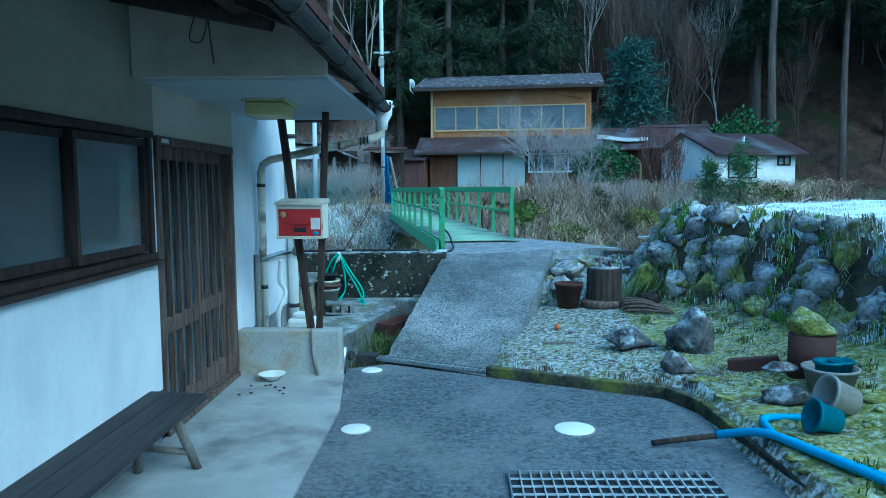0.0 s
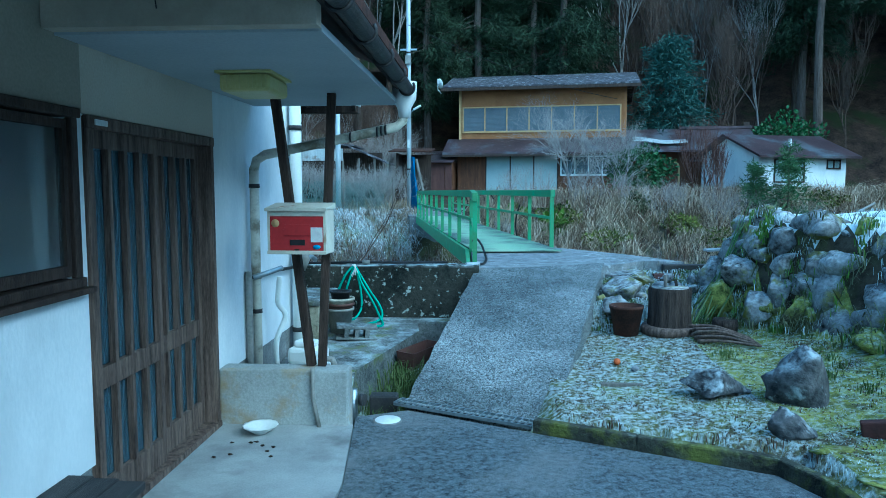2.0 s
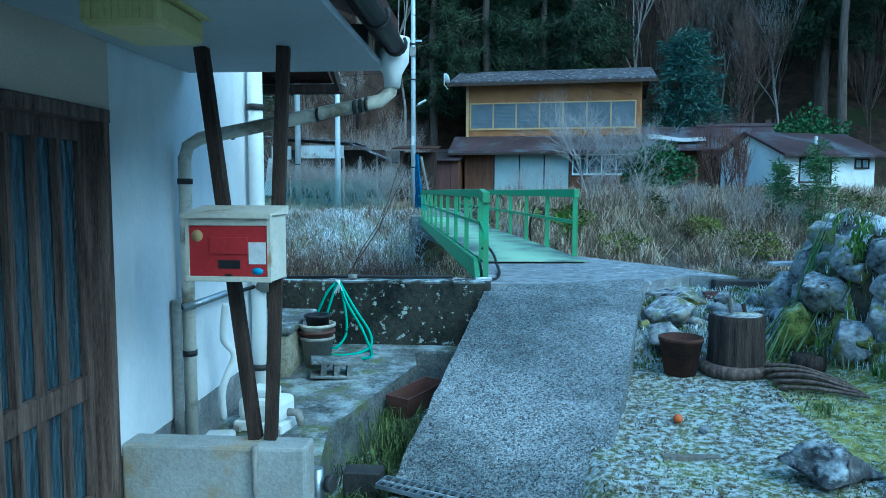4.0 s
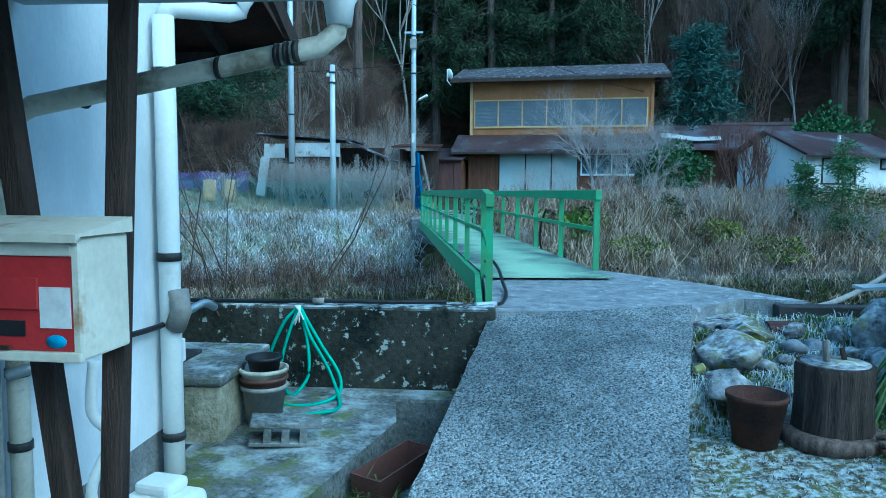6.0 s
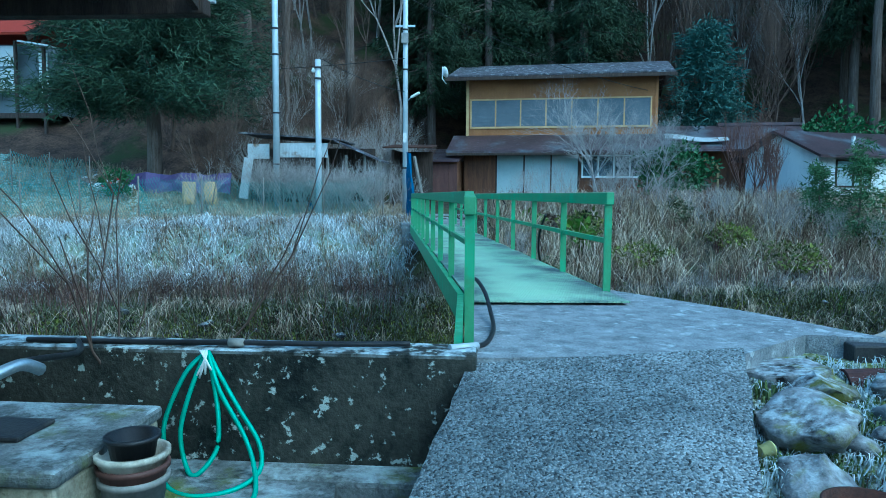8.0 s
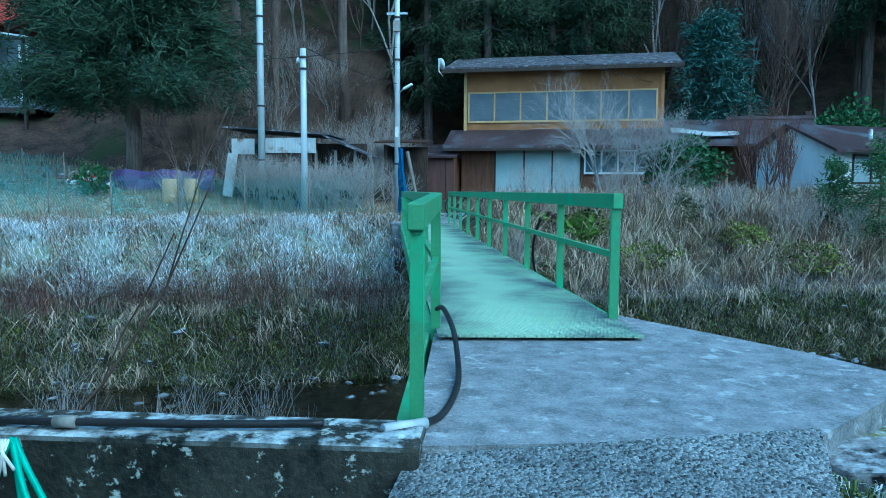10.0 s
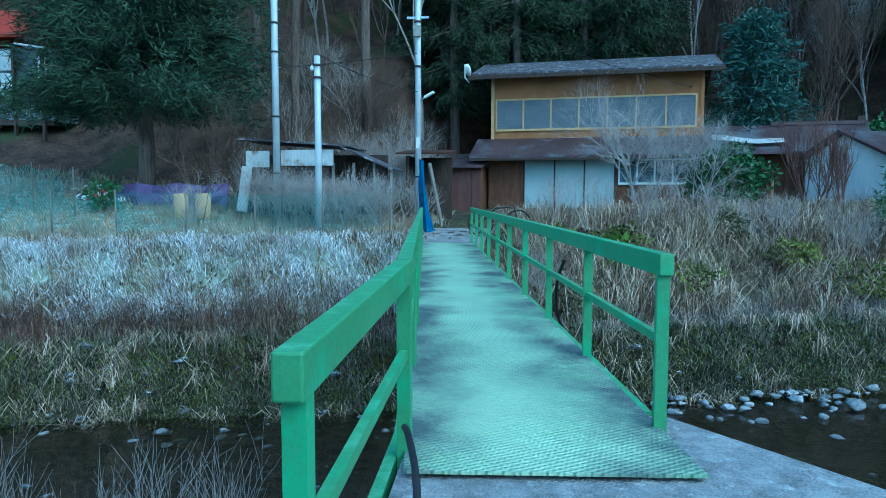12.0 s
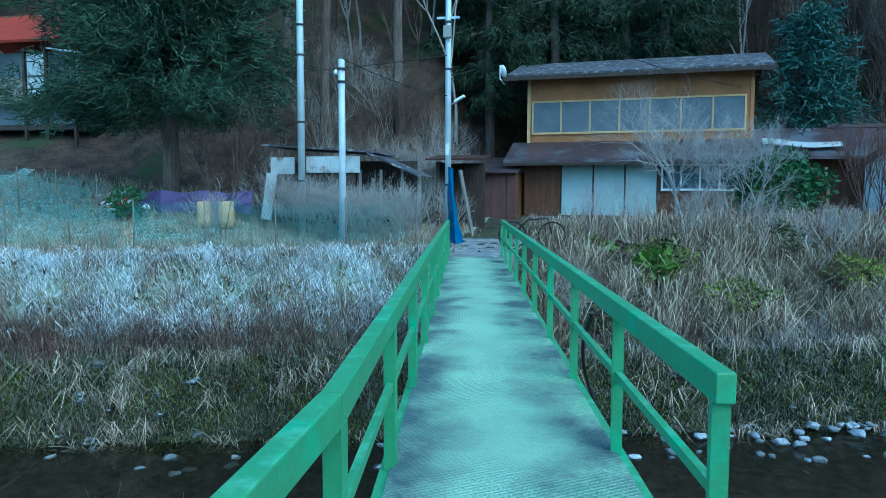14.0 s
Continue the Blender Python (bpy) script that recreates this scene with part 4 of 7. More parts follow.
# built along its own front: x to its right, y to its rear, z from its foot


def hb(name, x0, x1, y0, y1, z0, z1, m, parent=house, label="", bevel=0.0):
    return part(name, B(x0, x1, y0, y1, z0, z1, bevel), m, parent, label, True)


hb("lower_wall", 0, 8.0, 0.05, 6, 0, 2.6, "panelwood")
hb("upper_wall", 0.0, 7.78, 0.9, 5.5, 2.6, 5.5, "siding", label="brown ribbed sheet upper wall")
for k in range(62):
    hb("siding_rib", 0.03 + 0.1235 * k, 0.065 + 0.1235 * k, 0.885, 0.899, 2.9, 5.35, "siding")
hb("corner_board", -0.06, 0.06, 0.86, 0.92, 2.6, 5.5, "frame_wood")
hb("corner_board", 7.72, 7.84, 0.86, 0.92, 2.6, 5.5, "siding")


def pitched(name, x0, x1, yf, zf, yb, zb, th, m, parent=house, label=""):
    bm = bmesh.new()
    vs = [bm.verts.new(p) for p in ((x0, yf, zf), (x1, yf, zf), (x1, yb, zb), (x0, yb, zb), (x0, yf, zf - th), (x1, yf, zf - th), (x1, yb, zb - th), (x0, yb, zb - th))]
    for q in ((0, 1, 2, 3), (7, 6, 5, 4), (0, 4, 5, 1), (1, 5, 6, 2), (2, 6, 7, 3), (3, 7, 4, 0)):
        bm.faces.new([vs[i] for i in q])
    return part(name, bm, m, parent, label, True)


mr = pitched("main_roof", -0.75, 8.4, 0.1, 5.37, 3.2, 6.27, 0.12, "roof_grey", label="grey weathered frosted roof")
pitched("rear_roof", -0.75, 8.4, 3.2, 6.27, 6.3, 5.3, 0.12, "roof_grey")
for k in range(12):
    t = (k + 0.5) / 12
    pitched("roof_course", -0.74, 8.39, 0.1 + 3.1 * t - 0.13, 5.37 + 0.9 * t, 0.1 + 3.1 * t + 0.12, 5.37 + 0.9 * t + 0.075, 0.02, "roof_grey", mr)
hb("verge_board", -0.8, 8.45, 0.04, 0.1, 5.2, 5.34, "wood_dark")
pitched("skirt_roof", -0.6, 8.4, -0.75, 2.25, 0.9, 3.0, 0.08, "roof", label="maroon sheet skirt roof")
hb("skirt_fascia", -0.6, 8.4, -0.76, -0.73, 2.07, 2.17, "wood_dark")
# shuttered window band
wb0 = part("window", B(0.12, 7.6, 0.83, 0.88, 3.28, 3.36), "frame_wood", house, "long honey-framed window band with shutters", True)
part("frame", B(0.12, 7.6, 0.82, 0.88, 4.46, 4.52), "frame_wood", wb0, "", True)
ws = np.linspace(0.12, 7.54, 8)
for x in ws:
    part("mullion", B(x, x + 0.06, 0.825, 0.88, 3.36, 4.46), "frame_wood", wb0, "", True)
SHUT = []
for a, b in zip(ws, ws[1:]):
    sh = part("shutter", B(a + 0.06, b, 0.868, 0.876, 3.36, 4.46), "shutter", wb0, "grey louvred shutter", True)
    SHUT.append((sh, a, b))
# lower front
hb("panel", 0.05, 1.35, -0.02, 0.045, 0.35, 2.1, "panelwood", label="dark brown plank panel")
for x0, x1 in ((1.4, 2.5), (2.56, 3.6), (3.66, 4.7)):
    hb("panel", x0, x1, -0.03, 0.045, 0.3, 2.1, "pale_wall", label="pale blue-green shutter board")
for x in (1.35, 2.5, 3.6, 4.7):
    hb("post", x, x + 0.06, -0.05, 0.04, 0.1, 2.1, "wood_dark")
lw = part("window", B(4.85, 7.4, -0.06, 0.04, 1.18, 1.26), "white_pvc", house, "white-framed lower window", True)
part("frame", B(4.85, 7.4, -0.05, 0.04, 2.05, 2.1), "white_pvc", lw, "", True)
for x in (4.85, 5.48, 6.1, 6.72, 7.34):
    part("mullion", B(x, x + 0.06, -0.05, 0.04, 1.26, 2.05), "white_pvc", lw, "", True)
for x in (4.91, 5.54, 6.16, 6.78):
    part("pane", B(x, x + 0.57, -0.01, 0.0, 1.26, 2.05), "frosted", lw, "", True)
hb("footing", -0.05, 8.1, -0.08, 0.05, 0.0, 0.25, "concrete")
for x in (0.5, 1.6):
    hb("vent", x, x + 0.4, -0.085, -0.08, 0.06, 0.2, "black")
# lean-to at the left end
hb("lean_to_wall", -1.3, -0.1, -0.9, 2, 0, 1.85, "panelwood")
hb("lean_to_door", -1.22, -0.45, -0.95, -0.9, -0.25, 1.75, "rust_door", label="rust-brown sheet metal door")
hb("lean_to_door", -0.42, -0.1, -0.95, -0.9, 0, 1.7, "rust_door")
pitched("lean_to_roof", -2.4, 0.0, -1.2, 1.85, 2.0, 2.5, 0.06, "roof")
# right wing with arched door
hb("wing_wall", 8.0, 13.2, 0.7, 6, 0, 2.5, "panelwood")
pitched("wing_roof", 7.9, 13.6, -0.2, 2.3, 2.6, 3.45, 0.08, "roof", label="maroon sheet wing roof")
pitched("wing_rear_roof", 7.9, 13.6, 2.6, 3.45, 6, 2.6, 0.08, "roof")
hb("ridge_cap", 10.4, 13.7, 2.45, 2.75, 3.42, 3.55, "roof")
hb("finial", 13.35, 13.6, 2.5, 2.7, 3.5, 3.72, "wood_dark")
bm = bmesh.new()
for k in range(8):
    a, b = math.pi * k / 8, math.pi * (k + 1) / 8
    beam(bm, (9.5 - 0.7 * math.cos(a), 0.64, 1.55 + 0.4 * math.sin(a)), (9.5 - 0.7 * math.cos(b), 0.64, 1.55 + 0.4 * math.sin(b)), 0.08, 0.08)
part("arch", bm, "frame_wood", house, "honey wooden arch over the entrance", True)
for x in (8.8, 10.2):
    hb("arch_post", x - 0.04, x + 0.04, 0.6, 0.7, 0, 1.55, "frame_wood")
for k in range(9):
    hb("door_plank", 8.85 + 0.14 * k, 8.97 + 0.14 * k, 0.64, 0.69, 0, 1.6, "panelwood")
# sheet curling off the roof
bm = bmesh.new()
rows = []
for i in range(9):
    t = i / 8
    x = 8.1 + 2.4 * t
    rows.append([bm.verts.new((x, 0.2 + 0.55 * s, 2.62 + 0.24 * s * 0.9 + 0.12 * math.sin(t * 5 + 1) * (1 - t) + 0.03)) for s in (0, 0.5, 1 - 0.3 * t)])
for r, s in zip(rows, rows[1:]):
    for j in range(2):
        bm.faces.new((r[j], s[j], s[j + 1], r[j + 1]))
ext = bmesh.ops.extrude_face_region(bm, geom=bm.faces[:])
bmesh.ops.translate(bm, vec=(0, 0, 0.02), verts=[v for v in ext["geom"] if isinstance(v, bmesh.types.BMVert)])
part("loose_sheet", bm, "tin", house, "pale curled metal sheet", True)
dish = part("dish_arm", tube(bmesh.new(), [(-0.8, 0.2, 5.1), (-0.95, 0.1, 5.3), (-0.95, 0.1, 5.8)], 0.025, 6), "white_pvc", house, "", True)
bm = lathe(bmesh.new(), [(0.0, 0.0), (0.14, 0.03), (0.24, 0.09), (0.235, 0.1), (0.13, 0.045), (0.0, 0.015)], 16)
bm.transform(pose(-0.9, 0.05, 5.55, 0, 75, 40))
part("dish", bm, "white_pvc", dish, "white satellite dish", True)

# white outbuilding
ob2 = thing("outbuilding", (10.7, 30.3, HZ), "small white plastered outbuilding with maroon roof", "house", rz=20)
part("wall", B(0, 4.3, 0, 3.6, 0, 2.25), "plaster", ob2, "", True)
part("plinth", B(-0.03, 4.33, -0.03, 3.63, 0, 0.3), "concrete", ob2, "", True)
bm = bmesh.new()
g = [bm.verts.new((0.0, y, z)) for y, z in ((0, 2.25), (3.6, 2.25), (1.8, 3.0))] + [bm.verts.new((0.12, y, z)) for y, z in ((0, 2.25), (3.6, 2.25), (1.8, 3.0))]
for q in ((0, 1, 2), (5, 4, 3), (0, 2, 5, 3), (1, 4, 5, 2), (0, 3, 4, 1)):
    bm.faces.new([g[i] for i in q])
part("gable", bm, "plaster", ob2, "", True)
pitched("roof", -0.35, 4.65, -0.45, 2.12, 1.8, 3.08, 0.09, "roof", ob2)
pitched("rear_roof", -0.35, 4.65, 1.8, 3.08, 4.05, 2.12, 0.09, "roof", ob2)
for nm, x0, x1, z0, z1 in (("window", 0.7, 2.2, 1.05, 2.0), ("window", 3.3, 4.0, 1.6, 2.0)):
    w = part(nm, B(x0, x1, -0.05, -0.004, z0, z0 + 0.06), "wood_dark", ob2, "dark-framed window", True)
    part("frame", B(x0, x1, -0.045, -0.004, z1 - 0.05, z1), "wood_dark", w, "", True)
    for x in (x0, (x0 + x1) / 2 - 0.025, x1 - 0.05):
        part("mullion", B(x, x + 0.05, -0.045, -0.004, z0 + 0.06, z1 - 0.05), "wood_dark", w, "", True)
    part("pane", B(x0 + 0.05, x1 - 0.05, -0.02, -0.01, z0 + 0.06, z1 - 0.05), "glass", w, "", True)
part("flue", tube(bmesh.new(), [(1.9, 0.5, 2.4), (1.9, 0.5, 2.85)], 0.07, 8), "tin", ob2, "", True)

# ---- beside the near house ----
tagged(finish("ditch_slab", slab(bmesh.new(), [(WX + 0.01, 5.78), (-1.0, 5.78), (-1.12, 6.7), (-0.74, 8.1), (-0.8, 8.49), (WX - 0.6, 8.49), (WX - 0.6, 7.64), (WX + 0.01, 7.64)], 0.5, lambda x, y: -0.09 + 0.012 * math.sin(x * 7 + y * 5)), "moss_concrete"), "wet mossy concrete slab with frost beside the house", "pavement", kind="structure")
cst = thing("concrete_step", (-2.2, 8.07, -0.2), "mossy ochre concrete block step behind the house", "step")
part("step_block", B(-2.9, -1.64, 7.67, 8.48, -0.2, 0.205, 0.02), "ochre_block", cst)
part("step_top", B(-2.91, -1.62, 7.655, 8.485, 0.2055, 0.27, 0.02), "moss_concrete", cst, "mossy step top")
solid("drain_cover", B(-2.2, -1.95, 7.95, 8.2, 0.271, 0.295, 0.01), "dark_steel", "dark flat cover lying on the concrete step", "cover")


def pot(name, at, r, h, material, label, taper=0.75, tilt=None, group="", rim=0.012, seg=24):
    """A thin-walled open pot with a rolled rim."""
    bm = bmesh.new()
    lathe(bm, [(r * taper, 0), (r, h * 0.9), (r + rim, h * 0.9), (r + rim, h), (r - 0.006, h), (r * taper - 0.008, 0.012)], seg)
    if tilt:
        bm.transform(pose(0, 0, 0, *tilt))
    lo = min(v.co.z for v in bm.verts)
    bm.transform(Matrix.Translation((at[0], at[1], at[2] - lo)))
    return solid(name, bm, material, label, "pot", group)


pot("flower_pot", (-1.5, 7.98, -0.09), 0.125, 0.24, "grey_pot", "grey plastic flower pot at the foot of the stack", group="stacked pots")
pot("flower_pot", (-1.5, 7.98, -0.02), 0.128, 0.22, "brown_pot", "brown plastic flower pot inside the stack", group="stacked pots")
pot("flower_pot", (-1.5, 7.98, 0.03), 0.132, 0.22, "cream_pvc", "cream plastic flower pot on the stack", group="stacked pots")
pot("flower_pot", (-1.49, 7.97, 0.17), 0.095, 0.15, "black", "small black plastic flower pot on top", group="stacked pots")
bm = bmesh.new()
for x in (-0.095, 0.0, 0.095):
    box(bm, x - 0.02, x + 0.02, -0.09, 0.09, 0, 0.1)
box(bm, -0.19, 0.19, -0.095, 0.095, 0.1, 0.13, 0.008), box(bm, -0.19, 0.19, -0.095, 0.095, 0.0, 0.02, 0.004)
bm.transform(pose(-1.3, 7.72, -0.085, 0, 4, 15))
solid("concrete_block", bm, "moss_concrete", "mossy hollow concrete block lying on the slab", "block")

# coiled hose hung on the wall top
hose = thing("garden_hose", (-1.45, 8.64, -0.1), "turquoise garden hose tied and hung on the wall", "hose")
loops = [
    [(-1.48, 8.68, 0.46), (-1.57, 8.62, 0.36), (-1.67, 8.6, 0.12), (-1.66, 8.58, -0.05), (-1.58, 8.4, -0.1), (-1.42, 8.3, -0.11), (-1.25, 8.35, -0.1), (-1.17, 8.5, -0.07), (-1.2, 8.6, 0.03), (-1.32, 8.64, 0.2), (-1.42, 8.66, 0.36), (-1.48, 8.68, 0.46)],
    [(-1.48, 8.66, 0.46), (-1.53, 8.6, 0.3), (-1.58, 8.58, 0.1), (-1.56, 8.57, -0.06), (-1.48, 8.5, -0.1), (-1.4, 8.56, 0.0), (-1.4, 8.6, 0.15), (-1.44, 8.64, 0.34), (-1.48, 8.67, 0.46)],
    [(-1.47, 8.66, 0.45), (-1.4, 8.62, 0.28), (-1.28, 8.6, 0.08), (-1.2, 8.52, -0.05), (-1.13, 8.3, -0.11), (-1.2, 8.12, -0.09), (-1.38, 8.05, -0.09), (-1.5, 8.12, -0.09)],
]


def smooth(pts, k=6):
    """A soft curve through points (Catmull-Rom)."""
    p = [Vector(q) for q in pts]
    out = []
    for i in range(len(p) - 1):
        a, b, c, d = p[max(i - 1, 0)], p[i], p[i + 1], p[min(i + 2, len(p) - 1)]
        for j in range(k):
            t = j / k
            out.append(0.5 * ((2 * b) + (c - a) * t + (2 * a - 5 * b + 4 * c - d) * t * t + (3 * b - a - 3 * c + d) * t ** 3))
    return out + [p[-1]]


solid("loose_wire", tube(bmesh.new(), smooth([(-1.42, 3.89, 2.36), (-1.45, 3.885, 2.24), (-1.39, 3.885, 2.22), (-1.36, 3.89, 2.3), (-1.35, 3.89, 2.38), (-1.34, 3.885, 2.26), (-1.32, 3.885, 2.1)]), 0.003, 5), "black", "thin loose wire loops hanging on the canopy front", "wire")
for l in loops:
    part("hose_loop", tube(bmesh.new(), smooth(l), 0.0115, 8), "hose", hose)
bm = bmesh.new()
for k in range(4):
    tube(bm, smooth([(-1.5 + 0.01 * k, 8.64, 0.47), (-1.46, 8.6, 0.44), (-1.44 - 0.03 * k, 8.62, 0.38 - 0.02 * k)], 4), 0.006, 5)
part("tie", bm, "white_pvc", hose, "white plastic tie")
wp1 = thing("water_pipe", (-1.2, 8.86, 0.44), "black water pipe lying on the frosted wall top", "pipe")
part("pipe_run", tube(bmesh.new(), smooth([(-2.5, 8.84, 0.46), (-1.9, 8.85, 0.458), (-1.4, 8.83, 0.47), (-0.9, 8.86, 0.465), (-0.5, 8.9, 0.465)]), 0.014, 8), "black", wp1)
part("coupling", tube(bmesh.new(), [(-1.42, 8.83, 0.47), (-1.34, 8.83, 0.47)], 0.022, 8), "grey_pot", wp1)
wp2 = thing("water_pipe", (-1.76, 7.0, 0.75), "lagged black water pipe along the house wall", "pipe")
part("pipe_run", tube(bmesh.new(), smooth([(-1.7, 6.25, 0.76), (-1.74, 6.7, 0.72), (-1.75, 7.3, 0.66), (-1.8, 7.75, 0.66), (-1.9, 8.3, 0.55), (-2.2, 8.8, 0.47)]), 0.014, 8), "black", wp2)
part("tap", tube(bmesh.new(), smooth([(-1.72, 7.5, 0.68), (-1.68, 7.62, 0.7), (-1.66, 7.7, 0.66)]), 0.022, 8), "steel", wp2, "bandaged grey tap")
part("tap", tube(bmesh.new(), smooth([(-1.75, 6.2, 0.75), (-1.68, 6.24, 0.77), (-1.6, 6.4, 0.79)]), 0.02, 8), "steel", wp2, "bandaged grey tap")
part("lagging", tube(bmesh.new(), smooth([(-1.66, 6.55, 0.7), (-1.68, 6.55, 0.5), (-1.64, 6.6, 0.38), (-1.7, 6.55, 0.2), (-1.72, 6.6, 0.0)]), 0.022, 8), "white_pvc", wp2, "white taped pipe lagging")
solid("grey_pipe", tube(bmesh.new(), [(-1.77, 6.12, -0.1), (-1.77, 6.12, 0.8)], 0.025, 10), "grey_pot", "grey plastic supply pipe on the house wall", "pipe")
solid("meter_box", B(-1.795, -1.745, 7.42, 7.52, 0.42, 0.54, 0.008), "white_pvc", "small white plastic box on the house wall", "box")


def blower(at, k, rz, label):
    """A boxy plastic air pump: ribbed base, hood with a stepped top and a side outlet."""
    t = thing("air_blower", at, label, "pump", "white blowers", rz=rz)
    part("base", B(-0.14 * k, 0.14 * k, -0.1 * k, 0.1 * k, 0, 0.05 * k, 0.008), "white_pvc", t, "", True)
    part("hood", B(-0.125 * k, 0.125 * k, -0.088 * k, 0.088 * k, 0.0505 * k, 0.17 * k, 0.03 * k), "white_pvc", t, "", True)
    part("cap", B(-0.085 * k, 0.06 * k, -0.06 * k, 0.06 * k, 0.168 * k, 0.215 * k, 0.016 * k), "white_pvc", t, "", True)
    for q in (-1, 1):
        part("foot", B(q * 0.11 * k - 0.02, q * 0.11 * k + 0.02, -0.12 * k, -0.1005 * k, 0, 0.03 * k), "grey_pot", t, "grey rubber foot", True)
    part("outlet", tube(bmesh.new(), [(0.125 * k, 0, 0.09 * k), (0.18 * k, 0, 0.09 * k), (0.2 * k, 0, 0.03 * k)], 0.022 * k, 10), "grey_pot", t, "grey rubber outlet", True)


blower((-1.53, 6.08, -0.09), 1.0, 8, "white boxy plastic septic air blower")
blower((-1.5, 6.72, -0.09), 1.15, -12, "white boxy plastic septic air blower")
for x, y in ((-1.72, 5.85), (-1.66, 5.95)):
    pot("small_jar", (x, y, -0.09), 0.04, 0.09, "grey_pot", "small grey jar behind the low wall", 0.9)
vm = thing("valve", (-0.96, 5.86, -0.16), "dull metal valve and pipes beside the low wall", "valve")
part("valve_body", tube(bmesh.new(), [(-0.98, 5.86, -0.2), (-0.98, 5.86, 0.05)], 0.028, 10), "steel", vm)
part("valve_wheel", tube(bmesh.new(), [(-0.93, 5.85, -0.02), (-0.9, 5.84, -0.02)], 0.04, 12), "dark_steel", vm)
# planter trough in the ditch
bm = bmesh.new()
t0 = [(-0.09, -0.28), (0.09, -0.28), (0.09, 0.28), (-0.09, 0.28)]
lo_, hi_, ii_, lb_ = ([bm.verts.new((x * k, y * k2, z)) for x, y in t0] for k, k2, z in ((0.75, 0.9, 0), (1, 1, 0.16), (0.9, 0.96, 0.16), (0.68, 0.86, 0.015)))
for a, b in ((lo_, hi_), (hi_, ii_), (ii_, lb_)):
    for i in range(4):
        bm.faces.new((a[i], a[(i + 1) % 4], b[(i + 1) % 4], b[i]))
bm.faces.new(lo_[::-1]), bm.faces.new(lb_)
bm.transform(pose(-0.7, 7.66, -0.3, 0, 4, -24))
solid("planter", bm, "brown_pot", "long brown plastic planter trough in the ditch", "planter")
# scalloped dish by the door
bm = bmesh.new()
lathe(bm, [(0.04, 0), (0.05, 0.01), (0.1, 0.045), (0.105, 0.05), (0.095, 0.048), (0.045, 0.016), (0, 0.014)], 36)
for v in bm.verts:
    r = math.hypot(v.co.x, v.co.y)
    if r > 0.08:
        k = 1 + 0.07 * abs(math.sin(6 * math.atan2(v.co.y, v.co.x)))
        v.co.x *= k
        v.co.y *= k
bm.transform(pose(-1.48, 5.42, drive_z(5.4) + 0.013))
solid("dish", bm, "white_pvc", "white scalloped dish on the ground by the door", "dish")
for k in range(9):
    x, y = -1.45 + 0.16 * math.sin(k * 2.4), 5.12 + 0.13 * math.cos(k * 1.7)
    solid("dry_leaf", rock(bmesh.new(), (x, y, drive_z(y) + 0.02), (0.022, 0.014, 0.008), k, 1), "bark_dark", "dry dark leaf on the concrete", "leaf", "leaves by the door")

# covers and gratings in the drive
for x, y, r in ((-0.66, 4.31, 0.092), (0.72, 4.32, 0.125), (-0.73, 5.74, 0.085)):
    c = thing("inspection_cover", (x, y, drive_z(y)), "round off-white plastic inspection cover in the concrete", "cover", "inspection covers")
    part("lid", lathe(bmesh.new(), [(r, -0.01), (r, 0.006), (r * 0.94, 0.009), (0, 0.009)], 28), "white_pvc", c, "", True)
    part("rim", lathe(bmesh.new(), [(r + 0.001, -0.01), (r + 0.012, -0.01), (r + 0.012, 0.004), (r + 0.001, 0.004)], 28), "concrete", c, "", True)


def grating(at, w, d, nx, ny, rz, tilt, label):
    """A steel grating: frame, bearing bars and cross rods over a black sheet that stands in for the pit's shade."""
    t = thing("drain_grating", at, label, "grating", rz=rz)
    part("channel", B(-w / 2, w / 2, -d / 2, d / 2, 0.001, 0.003), "black", t, "black sheet in place of the drain pit's shade", True)
    for x0, x1, y0, y1 in ((-w / 2, w / 2, -d / 2 - 0.008, -d / 2), (-w / 2, w / 2, d / 2, d / 2 + 0.008), (-w / 2 - 0.008, -w / 2, -d / 2, d / 2), (w / 2, w / 2 + 0.008, -d / 2, d / 2)):
        part("frame_bar", B(x0, x1, y0, y1, 0.001, 0.022), "steel", t, "", True)
    for k in range(1, nx):
        x = -w / 2 + w * k / nx
        part("bar", B(x - 0.003, x + 0.003, -d / 2, d / 2, 0.003, 0.022), "pole" if d > 0.3 else "steel", t, "", True)
    for k in range(1, ny):
        y = -d / 2 + d * k / ny
        part("rod", B(-w / 2, w / 2, y - 0.003, y + 0.003, 0.012, 0.0215), "pole", t, "", True)
    t.matrix_basis = t.matrix_basis @ pose(0, 0, 0, tilt, 0, 0)


grating((0.78, 3.33, drive_z(3.33)), 1.04, 0.56, 19, 6, 0, -2.6, "galvanised steel grating over a drain pit")
grating((-0.24, 5.86, drive_z(5.9) + 0.015), 1.0, 0.105, 22, 2, -23, -1, "narrow galvanised channel grating at the ramp foot")
solid("channel_end", B(-0.92, -0.72, 6.14, 6.26, -0.25, -0.1, 0.01), "dark_steel", "dark channel end beside the ramp", "drain")

# mossy kerb round the drive
kb = thing("kerb", (1.2, 5.1, -0.2), "low mossy concrete kerb edging the yard", "kerb", kind="structure")
pts = [(0.22, 5.58), (0.8, 5.31), (1.49, 5.0), (1.64, 4.65), (1.7, 3.0), (1.68, -3)]
for (xa, ya), (xb, yb) in zip(pts, pts[1:]):
    part("kerb_stone", beam(bmesh.new(), (xa, ya, drive_z(ya) - 0.0), (xb, yb, drive_z(yb) - 0.0), 0.065, 0.17, 0.012), "moss_kerb", kb)

# ---- yard ----
GZ1 = lambda x, y: float(height(x, y))


